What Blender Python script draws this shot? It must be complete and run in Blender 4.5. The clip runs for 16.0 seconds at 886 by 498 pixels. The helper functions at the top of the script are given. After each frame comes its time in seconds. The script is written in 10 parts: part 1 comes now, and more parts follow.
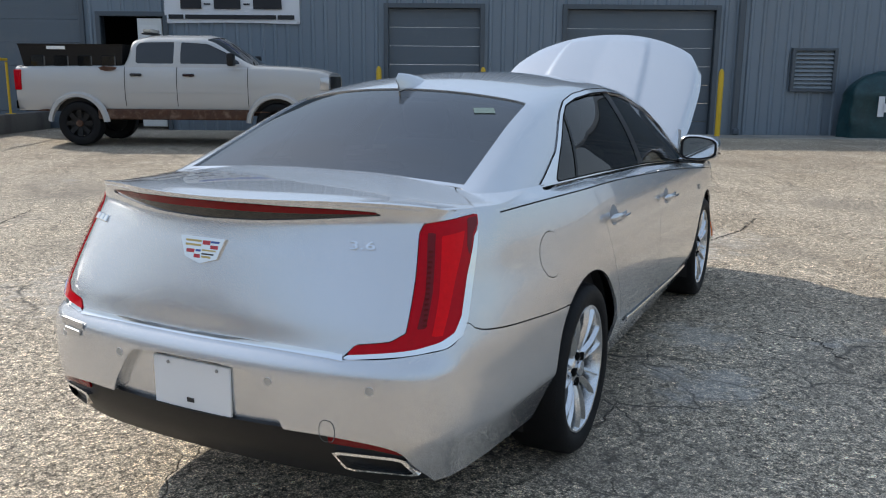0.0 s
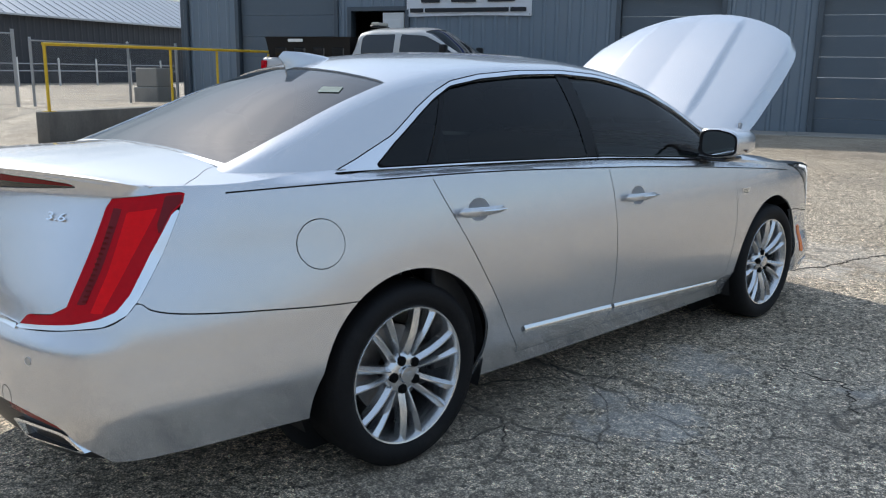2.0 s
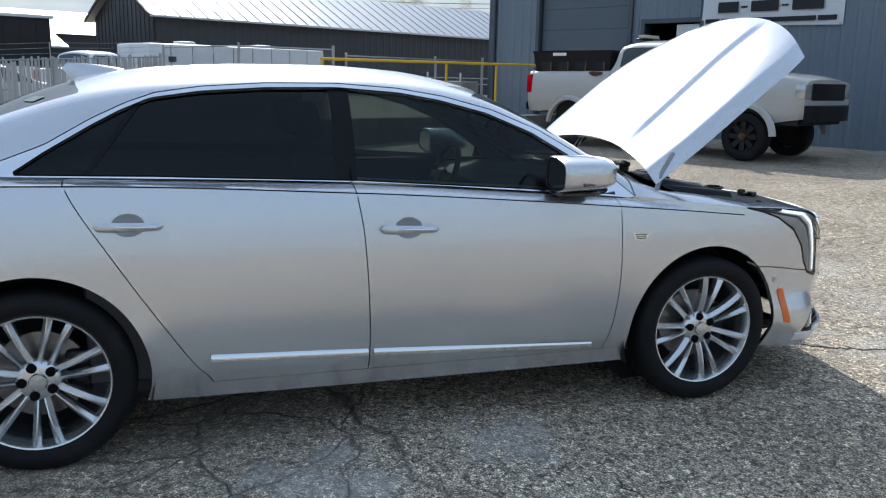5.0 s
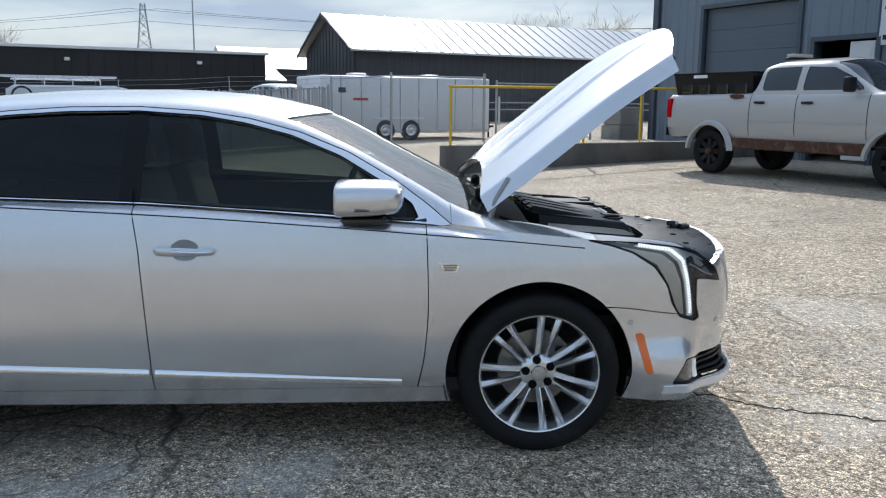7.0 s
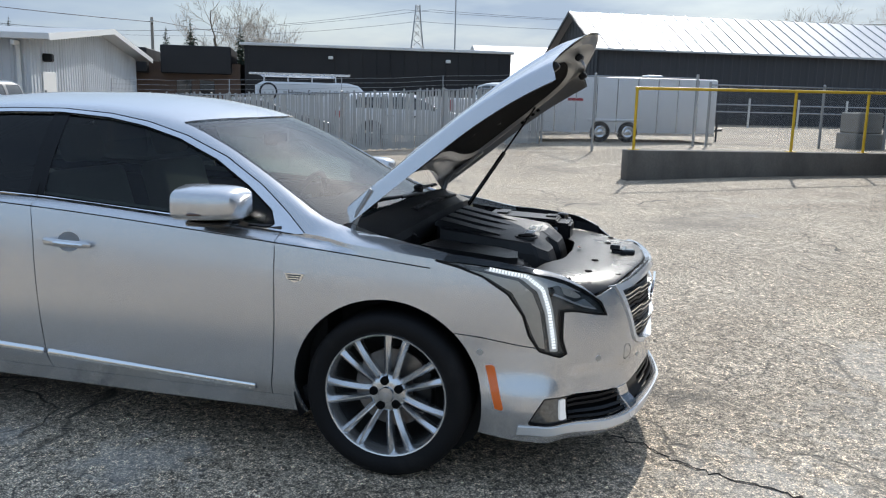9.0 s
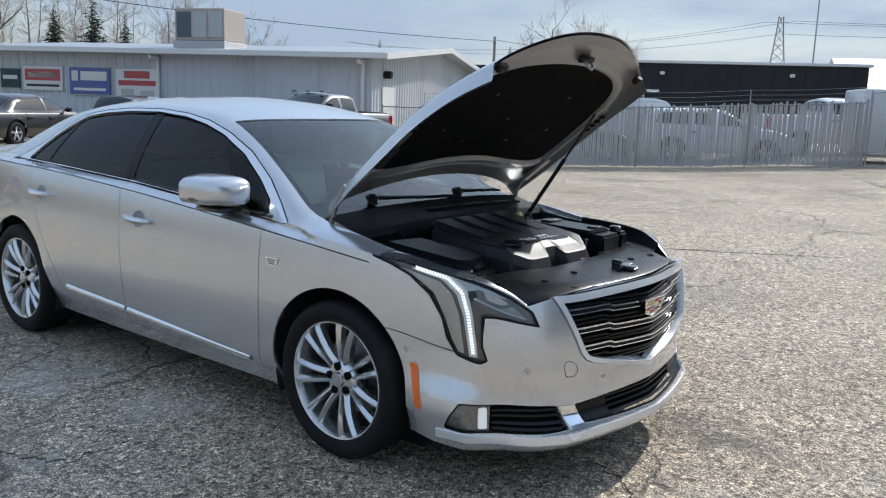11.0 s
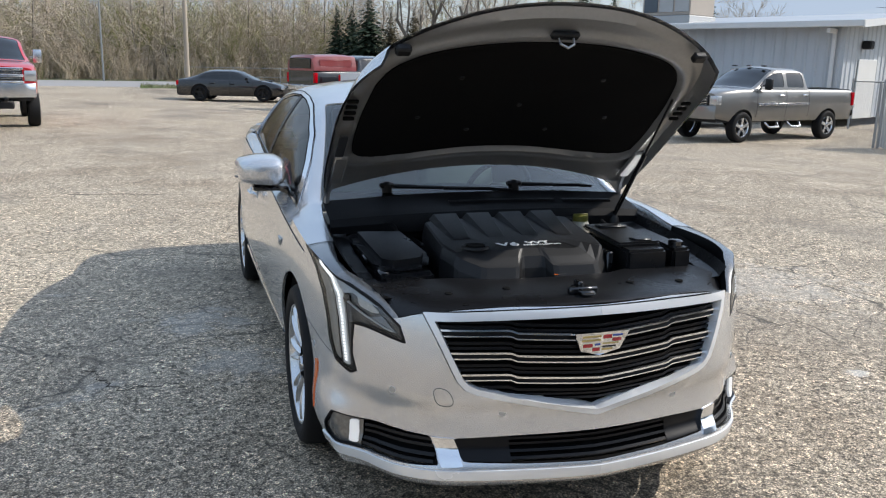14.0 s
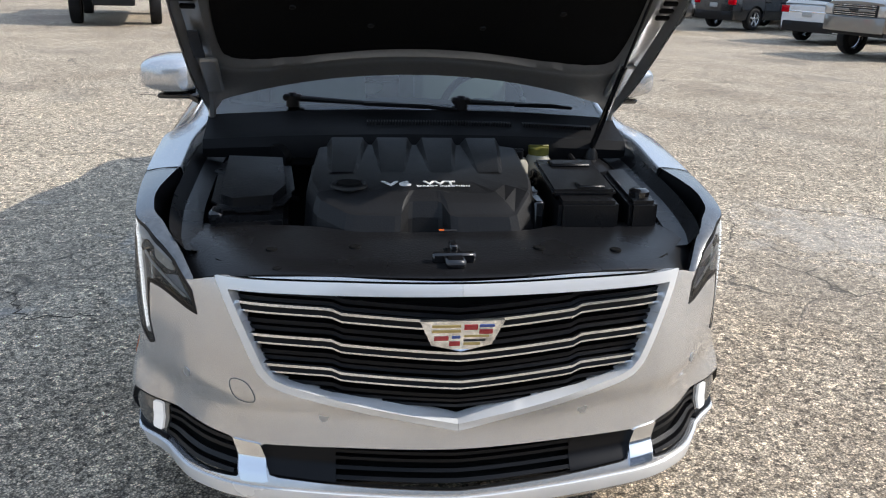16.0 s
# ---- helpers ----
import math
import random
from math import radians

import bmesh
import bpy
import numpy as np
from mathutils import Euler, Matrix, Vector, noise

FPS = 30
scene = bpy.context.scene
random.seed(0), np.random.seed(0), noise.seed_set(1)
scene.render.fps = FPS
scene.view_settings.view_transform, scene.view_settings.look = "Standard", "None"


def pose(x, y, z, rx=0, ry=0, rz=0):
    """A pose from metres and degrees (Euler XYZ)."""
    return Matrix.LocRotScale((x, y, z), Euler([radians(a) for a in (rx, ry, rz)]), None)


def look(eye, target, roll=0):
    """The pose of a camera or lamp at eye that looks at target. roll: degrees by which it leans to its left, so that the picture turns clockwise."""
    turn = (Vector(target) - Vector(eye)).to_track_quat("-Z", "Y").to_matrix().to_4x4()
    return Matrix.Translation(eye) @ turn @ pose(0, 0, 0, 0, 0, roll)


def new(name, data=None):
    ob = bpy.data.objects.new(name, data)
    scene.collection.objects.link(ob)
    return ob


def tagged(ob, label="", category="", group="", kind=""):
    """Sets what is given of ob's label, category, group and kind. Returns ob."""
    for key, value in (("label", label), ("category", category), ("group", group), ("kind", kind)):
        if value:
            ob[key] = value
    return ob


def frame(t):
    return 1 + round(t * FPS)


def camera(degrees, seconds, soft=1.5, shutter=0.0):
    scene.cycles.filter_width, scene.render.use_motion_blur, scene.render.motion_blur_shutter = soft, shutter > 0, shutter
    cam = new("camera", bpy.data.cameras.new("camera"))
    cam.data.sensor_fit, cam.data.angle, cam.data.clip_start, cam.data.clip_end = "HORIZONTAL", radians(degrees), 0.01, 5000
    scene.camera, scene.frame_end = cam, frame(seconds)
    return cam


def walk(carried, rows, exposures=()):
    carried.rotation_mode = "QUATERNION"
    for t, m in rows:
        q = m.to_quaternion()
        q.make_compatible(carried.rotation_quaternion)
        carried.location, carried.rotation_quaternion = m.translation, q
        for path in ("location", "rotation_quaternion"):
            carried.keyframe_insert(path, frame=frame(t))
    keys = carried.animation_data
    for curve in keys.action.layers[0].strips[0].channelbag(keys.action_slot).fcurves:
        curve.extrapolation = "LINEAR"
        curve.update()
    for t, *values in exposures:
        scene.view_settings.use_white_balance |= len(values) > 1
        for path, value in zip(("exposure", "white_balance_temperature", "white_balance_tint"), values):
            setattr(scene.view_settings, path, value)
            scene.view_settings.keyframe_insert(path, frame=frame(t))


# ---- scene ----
cam = camera(56.3, 16.0, soft=1.15)
PATH = [
    (0, (1.763, -4.512, 1.473), (0.905, -2.75, 1.074), 0.5),
    (0.5, (2.066, -4.204, 1.474), (1.041, -2.534, 1.075), 1.5),
    (1, (2.457, -3.983, 1.476), (1.276, -2.415, 1.091), 1.4),
    (1.5, (2.713, -3.63, 1.439), (1.418, -2.163, 1.028), 0.9),
    (2, (3.021, -3.315, 1.428), (1.614, -1.958, 1.009), 0.8),
    (2.5, (3.235, -2.974, 1.44), (1.721, -1.729, 1.039), 0.9),
    (3, (3.463, -2.569, 1.45), (1.861, -1.436, 1.064), 1.2),
    (3.5, (3.702, -2.207, 1.454), (2.019, -1.193, 1.082), 1.2),
    (4, (3.816, -1.76, 1.455), (2.063, -0.869, 1.092), 1.3),
    (4.2, (3.88, -1.606, 1.48), (2.108, -0.763, 1.094), 1.6),
    (6.3, (4.154, 0.284, 1.444), (2.202, 0.541, 1.096), 0.4),
    (6.5, (4.167, 0.436, 1.449), (2.212, 0.664, 1.09), 0.6),
    (7, (4.203, 0.817, 1.464), (2.236, 0.93, 1.118), 0.5),
    (7.5, (4.111, 1.234, 1.475), (2.141, 1.227, 1.13), 0.6),
    (8, (4.088, 1.677, 1.477), (2.124, 1.528, 1.129), 0.7),
    (8.2, (4.061, 1.819, 1.493), (2.103, 1.607, 1.144), 0.8),
    (10.3, (3.608, 3.52, 1.552), (1.911, 2.545, 1.154), 2.4),
    (10.5, (3.553, 3.67, 1.556), (1.903, 2.628, 1.157), 2.4),
    (11, (3.265, 3.848, 1.519), (1.715, 2.628, 1.173), 1.9),
    (11.5, (3.012, 4.109, 1.543), (1.552, 2.792, 1.175), 1.8),
    (12, (2.754, 4.392, 1.586), (1.477, 2.899, 1.211), 1.7),
    (12.5, (2.376, 4.545, 1.6), (1.236, 2.948, 1.21), 1.9),
    (13, (2.078, 4.721, 1.604), (1.159, 2.995, 1.185), 1.7),
    (13.5, (1.767, 4.785, 1.64), (1.028, 2.979, 1.202), 1.7),
    (14, (1.353, 4.818, 1.616), (0.747, 2.962, 1.181), 1.2),
    (14.5, (1.018, 4.866, 1.639), (0.5, 2.995, 1.161), 1.4),
    (15, (0.72, 4.701, 1.601), (0.309, 2.818, 1.07), 1.4),
    (15.5, (0.465, 4.521, 1.587), (0.14, 2.636, 1.003), 1.7),
    (16, (0.3, 4.225, 1.541), (0.042, 2.351, 0.893), 1.9),
]
walk(cam, [(t, look(eye, target, roll)) for t, eye, target, roll in PATH],
     exposures=[(0.0, 0.84, 6500, 10), (4.0, 0.92, 6200, 8), (7.0, 0.89, 6250, 9), (8.5, 0.84, 6250, 9), (11.0, 0.87, 6230, 9), (13.5, 1.00, 6450, 10), (16.0, 1.12, 6500, 11)])

# ---- world and sun ----
SUN_DIR = Vector((-1.25, 0.10, 1.0)).normalized()
SUN_EL = math.asin(SUN_DIR.z)
SUN_AZ = math.atan2(SUN_DIR.x, SUN_DIR.y)
world = bpy.data.worlds.new("sky")
scene.world = world
world.use_nodes = True
wn = world.node_tree.nodes
sky = wn.new("ShaderNodeTexSky")
sky.sky_type = 'NISHITA'
sky.sun_disc = False
sky.sun_elevation = SUN_EL
sky.sun_rotation = SUN_AZ
sky.altitude = 200.0
sky.air_density = 1.3
sky.dust_density = 1.2
sky.ozone_density = 1.0
# thin high cloud over the blue
wl = world.node_tree.links
w_co = wn.new("ShaderNodeTexCoord")
w_map = wn.new("ShaderNodeMapping")
w_map.inputs["Scale"].default_value = (1.0, 1.0, 4.5)
wl.new(w_co.outputs["Generated"], w_map.inputs["Vector"])
w_no = wn.new("ShaderNodeTexNoise")
w_no.inputs["Scale"].default_value = 2.2
w_no.inputs["Detail"].default_value = 6.0
w_no.inputs["Roughness"].default_value = 0.55
wl.new(w_map.outputs["Vector"], w_no.inputs["Vector"])
w_ra = wn.new("ShaderNodeValToRGB")
w_ra.color_ramp.elements[0].position, w_ra.color_ramp.elements[1].position = 0.36, 0.62
w_ra.color_ramp.elements[0].color = (0.65, 0.65, 0.65, 1)
w_ra.color_ramp.elements[1].color = (1.0, 1.0, 1.0, 1)
wl.new(w_no.outputs["Fac"], w_ra.inputs["Fac"])
# the haze thins out with height
w_sep = wn.new("ShaderNodeSeparateXYZ")
wl.new(w_co.outputs["Generated"], w_sep.inputs[0])
w_up = wn.new("ShaderNodeMapRange")
w_up.interpolation_type = 'SMOOTHSTEP'
w_up.inputs[1].default_value, w_up.inputs[2].default_value = 0.05, 0.55
w_up.inputs[3].default_value, w_up.inputs[4].default_value = 1.0, 0.58
wl.new(w_sep.outputs[2], w_up.inputs[0])
w_mul = wn.new("ShaderNodeMath")
w_mul.operation = 'MULTIPLY'
wl.new(w_ra.outputs["Color"], w_mul.inputs[0])
wl.new(w_up.outputs[0], w_mul.inputs[1])
w_mix = wn.new("ShaderNodeMix")
w_mix.data_type = 'RGBA'
w_mix.inputs[7].default_value = (2.80, 3.42, 4.3, 1)
wl.new(w_mul.outputs[0], w_mix.inputs[0])
wl.new(sky.outputs["Color"], w_mix.inputs[6])
w_veil = wn.new("ShaderNodeMapRange")
w_veil.interpolation_type = 'SMOOTHSTEP'
w_veil.inputs[1].default_value, w_veil.inputs[2].default_value = 0.12, 0.60
w_veil.inputs[3].default_value, w_veil.inputs[4].default_value = 0.084, 0.117
wl.new(w_sep.outputs[2], w_veil.inputs[0])
# the veil glows round the sun
w_dot = wn.new("ShaderNodeVectorMath")
w_dot.operation = 'DOT_PRODUCT'
w_dot.inputs[1].default_value = SUN_DIR
wl.new(w_co.outputs["Generated"], w_dot.inputs[0])
w_pos = wn.new("ShaderNodeMath")
w_pos.operation = 'MAXIMUM'
w_pos.inputs[1].default_value = 0.0
wl.new(w_dot.outputs["Value"], w_pos.inputs[0])
w_pow = wn.new("ShaderNodeMath")
w_pow.operation = 'POWER'
w_pow.inputs[1].default_value = 9.0
wl.new(w_pos.outputs[0], w_pow.inputs[0])
w_glow = wn.new("ShaderNodeMix")
w_glow.data_type, w_glow.blend_type = 'RGBA', 'ADD'
w_glow.inputs[7].default_value = (0.4, 0.39, 0.37, 1)
wl.new(w_pow.outputs[0], w_glow.inputs[0])
wl.new(w_mix.outputs[2], w_glow.inputs[6])
wl.new(w_glow.outputs[2], wn["Background"].inputs["Color"])
wl.new(w_veil.outputs[0], wn["Background"].inputs["Strength"])

sun_data = bpy.data.lights.new("sun", 'SUN')
sun_data.energy = 1.98
sun_data.angle = radians(0.55)
sun_data.color = (1.0, 0.95, 0.87)
sun = new("sun", sun_data)
sun.matrix_world = look(SUN_DIR * 60, (0, 0, 0))

# ---- mesh and material tools ----
def part(name, bm, material, parent=None, label="", smooth=True, m=None):
    me = bpy.data.meshes.new(name)
    bm.normal_update()
    bm.to_mesh(me)
    bm.free()
    for mm in (material if isinstance(material, (list, tuple)) else (material,)):
        me.materials.append(mm)
    if smooth:
        for p in me.polygons:
            p.use_smooth = True
        me.set_sharp_from_angle(angle=radians(38))
    ob = new(name, me)
    if parent is not None:
        ob.parent = parent
    if m is not None:
        ob.matrix_basis = m
    if label:
        tagged(ob, label)
    return ob


def share(name, me, parent, m):
    ob = new(name, me)
    ob.parent = parent
    ob.matrix_basis = m
    return ob


def thing(name, label, category, m=None, group="", kind=""):
    ob = new(name)
    ob.empty_display_size = 0.1
    if m is not None:
        ob.matrix_basis = m
    return tagged(ob, label, category, group, kind)


def single(name, bm, material, label, category, m=None, group="", kind="", smooth=True):
    ob = part(name, bm, material, None, "", smooth, m)
    return tagged(ob, label, category, group, kind)


BM = bmesh.new


def box(bm, x0, x1, y0, y1, z0, z1, r=0.0, m=None, seg=1):
    """A box, its edges rounded by r."""
    t = bmesh.new()
    bmesh.ops.create_cube(t, size=1.0)
    for v in t.verts:
        v.co = Vector(((x0 + x1) / 2 + v.co.x * (x1 - x0), (y0 + y1) / 2 + v.co.y * (y1 - y0), (z0 + z1) / 2 + v.co.z * (z1 - z0)))
    if r > 0:
        bmesh.ops.bevel(t, geom=list(t.edges), offset=r, segments=seg, affect='EDGES', profile=0.5)
    add(bm, t, m)


def add(bm, t, m=None):
    """Moves the mesh t into bm."""
    if m is not None:
        t.transform(m)
    made = [bm.verts.new(v.co) for v in t.verts]
    for i, v in enumerate(t.verts):
        v.index = i
    for f in t.faces:
        try:
            g = bm.faces.new([made[v.index] for v in f.verts])
            g.material_index = f.material_index
        except ValueError:
            pass
    t.free()


def ring_basis(d):
    d = Vector(d).normalized()
    a = Vector((0, 0, 1)) if abs(d.z) < 0.9 else Vector((1, 0, 0))
    e = d.cross(a).normalized()
    return e, d.cross(e).normalized()


def tube(bm, pts, r, n=8, caps=True):
    """A round bar along pts; r is one radius or one for each point."""
    pts = [Vector(p) for p in pts]
    rr = r if isinstance(r, (list, tuple)) else [r] * len(pts)
    rings = []
    for i, p in enumerate(pts):
        d = pts[min(i + 1, len(pts) - 1)] - pts[max(i - 1, 0)]
        e, f = ring_basis(d)
        rings.append([bm.verts.new(p + (e * math.cos(2 * math.pi * k / n) + f * math.sin(2 * math.pi * k / n)) * rr[i]) for k in range(n)])
    for a, b in zip(rings, rings[1:]):
        for k in range(n):
            bm.faces.new((a[k], a[(k + 1) % n], b[(k + 1) % n], b[k]))
    if caps:
        bm.faces.new(rings[0][::-1])
        bm.faces.new(rings[-1])


def cyl(bm, p0, p1, r, n=16):
    tube(bm, (p0, p1), r, n)


def spin(bm, prof, n, axis='X', m=None, close=True):
    """Turns a profile of (along, radius) round an axis."""
    rings = []
    for a, r in prof:
        ring = []
        for k in range(n):
            t = 2 * math.pi * k / n
            c, s = math.cos(t) * r, math.sin(t) * r
            co = {'X': (a, c, s), 'Y': (c, a, s), 'Z': (c, s, a)}[axis]
            co = Vector(co)
            ring.append(bm.verts.new(m @ co if m is not None else co))
        rings.append(ring)
    for p, q in zip(rings, rings[1:]):
        for k in range(n):
            bm.faces.new((p[k], p[(k + 1) % n], q[(k + 1) % n], q[k]))
    if close:
        bm.faces.new(rings[0][::-1])
        bm.faces.new(rings[-1])


def grid(bm, rows, flip=False, loop=False):
    """A skin over rows of points."""
    vv = [[bm.verts.new(p) for p in row] for row in rows]
    for a, b in zip(vv, vv[1:]):
        n = len(a)
        for k in range(n if loop else n - 1):
            q = (a[k], a[(k + 1) % n], b[(k + 1) % n], b[k])
            bm.faces.new(q[::-1] if flip else q)
    return vv


def prism(bm, poly, d, m=None):
    """A plate from a flat outline, pushed along the vector d."""
    t = bmesh.new()
    d = Vector(d)
    a = [t.verts.new(Vector(p)) for p in poly]
    b = [t.verts.new(Vector(p) + d) for p in poly]
    t.faces.new(a[::-1])
    t.faces.new(b)
    n = len(a)
    for k in range(n):
        t.faces.new((a[k], a[(k + 1) % n], b[(k + 1) % n], b[k]))
    bmesh.ops.recalc_face_normals(t, faces=list(t.faces))
    add(bm, t, m)


def lerp(tab, x):
    """Smooth interpolation in a table of (x, value)."""
    xs = [p[0] for p in tab]
    ys = [p[1] for p in tab]
    n = len(xs)
    if x <= xs[0]:
        return ys[0]
    if x >= xs[-1]:
        return ys[-1]
    i = 0
    while xs[i + 1] < x:
        i += 1
    h = xs[i + 1] - xs[i]
    t = (x - xs[i]) / h
    d = [(ys[k + 1] - ys[k]) / (xs[k + 1] - xs[k]) for k in range(n - 1)]

    def slope(k):
        if k == 0:
            return d[0]
        if k == n - 1:
            return d[-1]
        if d[k - 1] * d[k] <= 0:
            return 0.0
        return 2 * d[k - 1] * d[k] / (d[k - 1] + d[k])
    m0, m1 = slope(i) * h, slope(i + 1) * h
    t2, t3 = t * t, t * t * t
    return (2 * t3 - 3 * t2 + 1) * ys[i] + (t3 - 2 * t2 + t) * m0 + (-2 * t3 + 3 * t2) * ys[i + 1] + (t3 - t2) * m1


def ss(x):
    x = min(1.0, max(0.0, x))
    return x * x * (3 - 2 * x)


def in_poly(poly):
    """Signed distance to a closed outline in the plane, positive inside."""
    pts = [(float(a), float(b)) for a, b in poly]
    seg = [(pts[k], pts[(k + 1) % len(pts)]) for k in range(len(pts))]

    def f(x, y):
        best, inside = 1e9, False
        for (ax, ay), (bx, by) in seg:
            dx, dy = bx - ax, by - ay
            t = min(1.0, max(0.0, ((x - ax) * dx + (y - ay) * dy) / (dx * dx + dy * dy + 1e-12)))
            ex, ey = x - ax - dx * t, y - ay - dy * t
            best = min(best, ex * ex + ey * ey)
            if (ay > y) != (by > y) and x < ax + (y - ay) / (by - ay) * dx:
                inside = not inside
        d = math.sqrt(best)
        return d if inside else -d
    return f


def smooth_poly(pts, n=2):
    """Rounds the corners of a closed outline."""
    for _ in range(n):
        out = []
        for k in range(len(pts)):
            a, b = pts[k], pts[(k + 1) % len(pts)]
            out.append(tuple(a[i] * 0.75 + b[i] * 0.25 for i in range(len(a))))
            out.append(tuple(a[i] * 0.25 + b[i] * 0.75 for i in range(len(a))))
        pts = out
    return pts


def skin(bm, rows, keep=(), shift=0.0, both=False, thick=0.0):
    """A skin over rows of points, cut to where every function in keep is positive.
    shift moves it along its normal; thick folds its rim inward."""
    R, C = len(rows), len(rows[0])
    P = [[Vector(p) for p in row] for row in rows]
    if shift:
        N = [[None] * C for _ in range(R)]
        for i in range(R):
            for j in range(C):
                du = P[min(i + 1, R - 1)][j] - P[max(i - 1, 0)][j]
                dv = P[i][min(j + 1, C - 1)] - P[i][max(j - 1, 0)]
                nn = dv.cross(du)
                N[i][j] = nn.normalized() if nn.length > 1e-9 else Vector((0, 0, 1))
        P = [[P[i][j] + N[i][j] * shift for j in range(C)] for i in range(R)]
    val = [[[f(p) for f in keep] for p in row] for row in P]
    seen = {}

    def vert(p):
        k = (round(p.x, 4), round(p.y, 4), round(p.z, 4))
        if k not in seen:
            seen[k] = bm.verts.new(p)
        return seen[k]
    for i in range(R - 1):
        for j in range(C - 1):
            quad = [(P[a][b], val[a][b]) for a, b in ((i, j), (i, j + 1), (i + 1, j + 1), (i + 1, j))]
            for n in range(len(keep)):
                if not quad:
                    break
                if all(q[1][n] >= 0 for q in quad):
                    continue
                out = []
                for k in range(len(quad)):
                    a, b = quad[k], quad[(k + 1) % len(quad)]
                    va, vb = a[1][n], b[1][n]
                    if va >= 0:
                        out.append(a)
                    if (va >= 0) != (vb >= 0):
                        t = va / (va - vb)
                        p = a[0].lerp(b[0], t)
                        if 0.02 < t < 0.98:
                            for _ in range(2):
                                w = keep[n](p)
                                if abs(w) < 1e-5:
                                    break
                                if (w >= 0) == (va >= 0):
                                    t = t + (1 - t) * w / (w - vb) if w != vb else t
                                else:
                                    t = t * va / (va - w) if va != w else t
                                t = min(1.0, max(0.0, t))
                                p = a[0].lerp(b[0], t)
                        out.append((p, [f(p) for f in keep]))
                quad = out
            if len(quad) < 3:
                continue
            vs = []
            for p, _ in quad:
                v = vert(p)
                if v not in vs:
                    vs.append(v)
            if len(vs) >= 3:
                try:
                    bm.faces.new(vs)
                except ValueError:
                    pass
    if thick:
        rim(bm, thick)
    return bm


def rim(bm, depth):
    """Folds the free edges of a skin back by depth, so that it has an edge."""
    bm.normal_update()
    free = [e for e in bm.edges if len(e.link_faces) == 1]
    low = {}
    for e in free:
        for v in e.verts:
            if v not in low:
                low[v] = bm.verts.new(v.co - v.normal * depth)
    for e in free:
        a, b = e.verts
        f = e.link_faces[0]
        vs = list(f.verts)
        if vs[(vs.index(a) + 1) % len(vs)] is b:
            a, b = b, a
        try:
            bm.faces.new((a, b, low[b], low[a]))
        except ValueError:
            pass


def mirrored(bm):
    """Adds the mirror image across x = 0."""
    made = {v: bm.verts.new((-v.co.x, v.co.y, v.co.z)) for v in list(bm.verts)}
    for f in list(bm.faces):
        try:
            bm.faces.new([made[v] for v in reversed(f.verts)])
        except ValueError:
            pass
    return bm


def node(nt, kind, **vals):
    n = nt.nodes.new(kind)
    for k, v in vals.items():
        n.inputs[k.replace("_", " ")].default_value = v
    return n


def ramp(nt, src, p0, p1, c0=(0, 0, 0, 1), c1=(1, 1, 1, 1)):
    r = nt.nodes.new("ShaderNodeValToRGB")
    e = r.color_ramp.elements
    e[0].position, e[1].position, e[0].color, e[1].color = p0, p1, c0, c1
    nt.links.new(src, r.inputs["Fac"])
    return r.outputs["Color"]


def mixc(nt, fac, a, b, how='MIX'):
    n = nt.nodes.new("ShaderNodeMix")
    n.data_type, n.blend_type = 'RGBA', how
    for sock, v in ((n.inputs[0], fac), (n.inputs[6], a), (n.inputs[7], b)):
        if hasattr(v, "is_linked"):
            nt.links.new(v, sock)
        elif isinstance(v, (int, float)):
            sock.default_value = v
        else:
            sock.default_value = (*v[:3], 1)
    return n.outputs[2]


def noise_tex(nt, vec, scale, detail=4.0, rough=0.55, stretch=None):
    n = node(nt, "ShaderNodeTexNoise", Scale=scale, Detail=detail, Roughness=rough)
    if stretch:
        mp = nt.nodes.new("ShaderNodeMapping")
        mp.inputs["Scale"].default_value = stretch
        nt.links.new(vec, mp.inputs["Vector"])
        vec = mp.outputs["Vector"]
    nt.links.new(vec, n.inputs["Vector"])
    return n.outputs["Fac"]


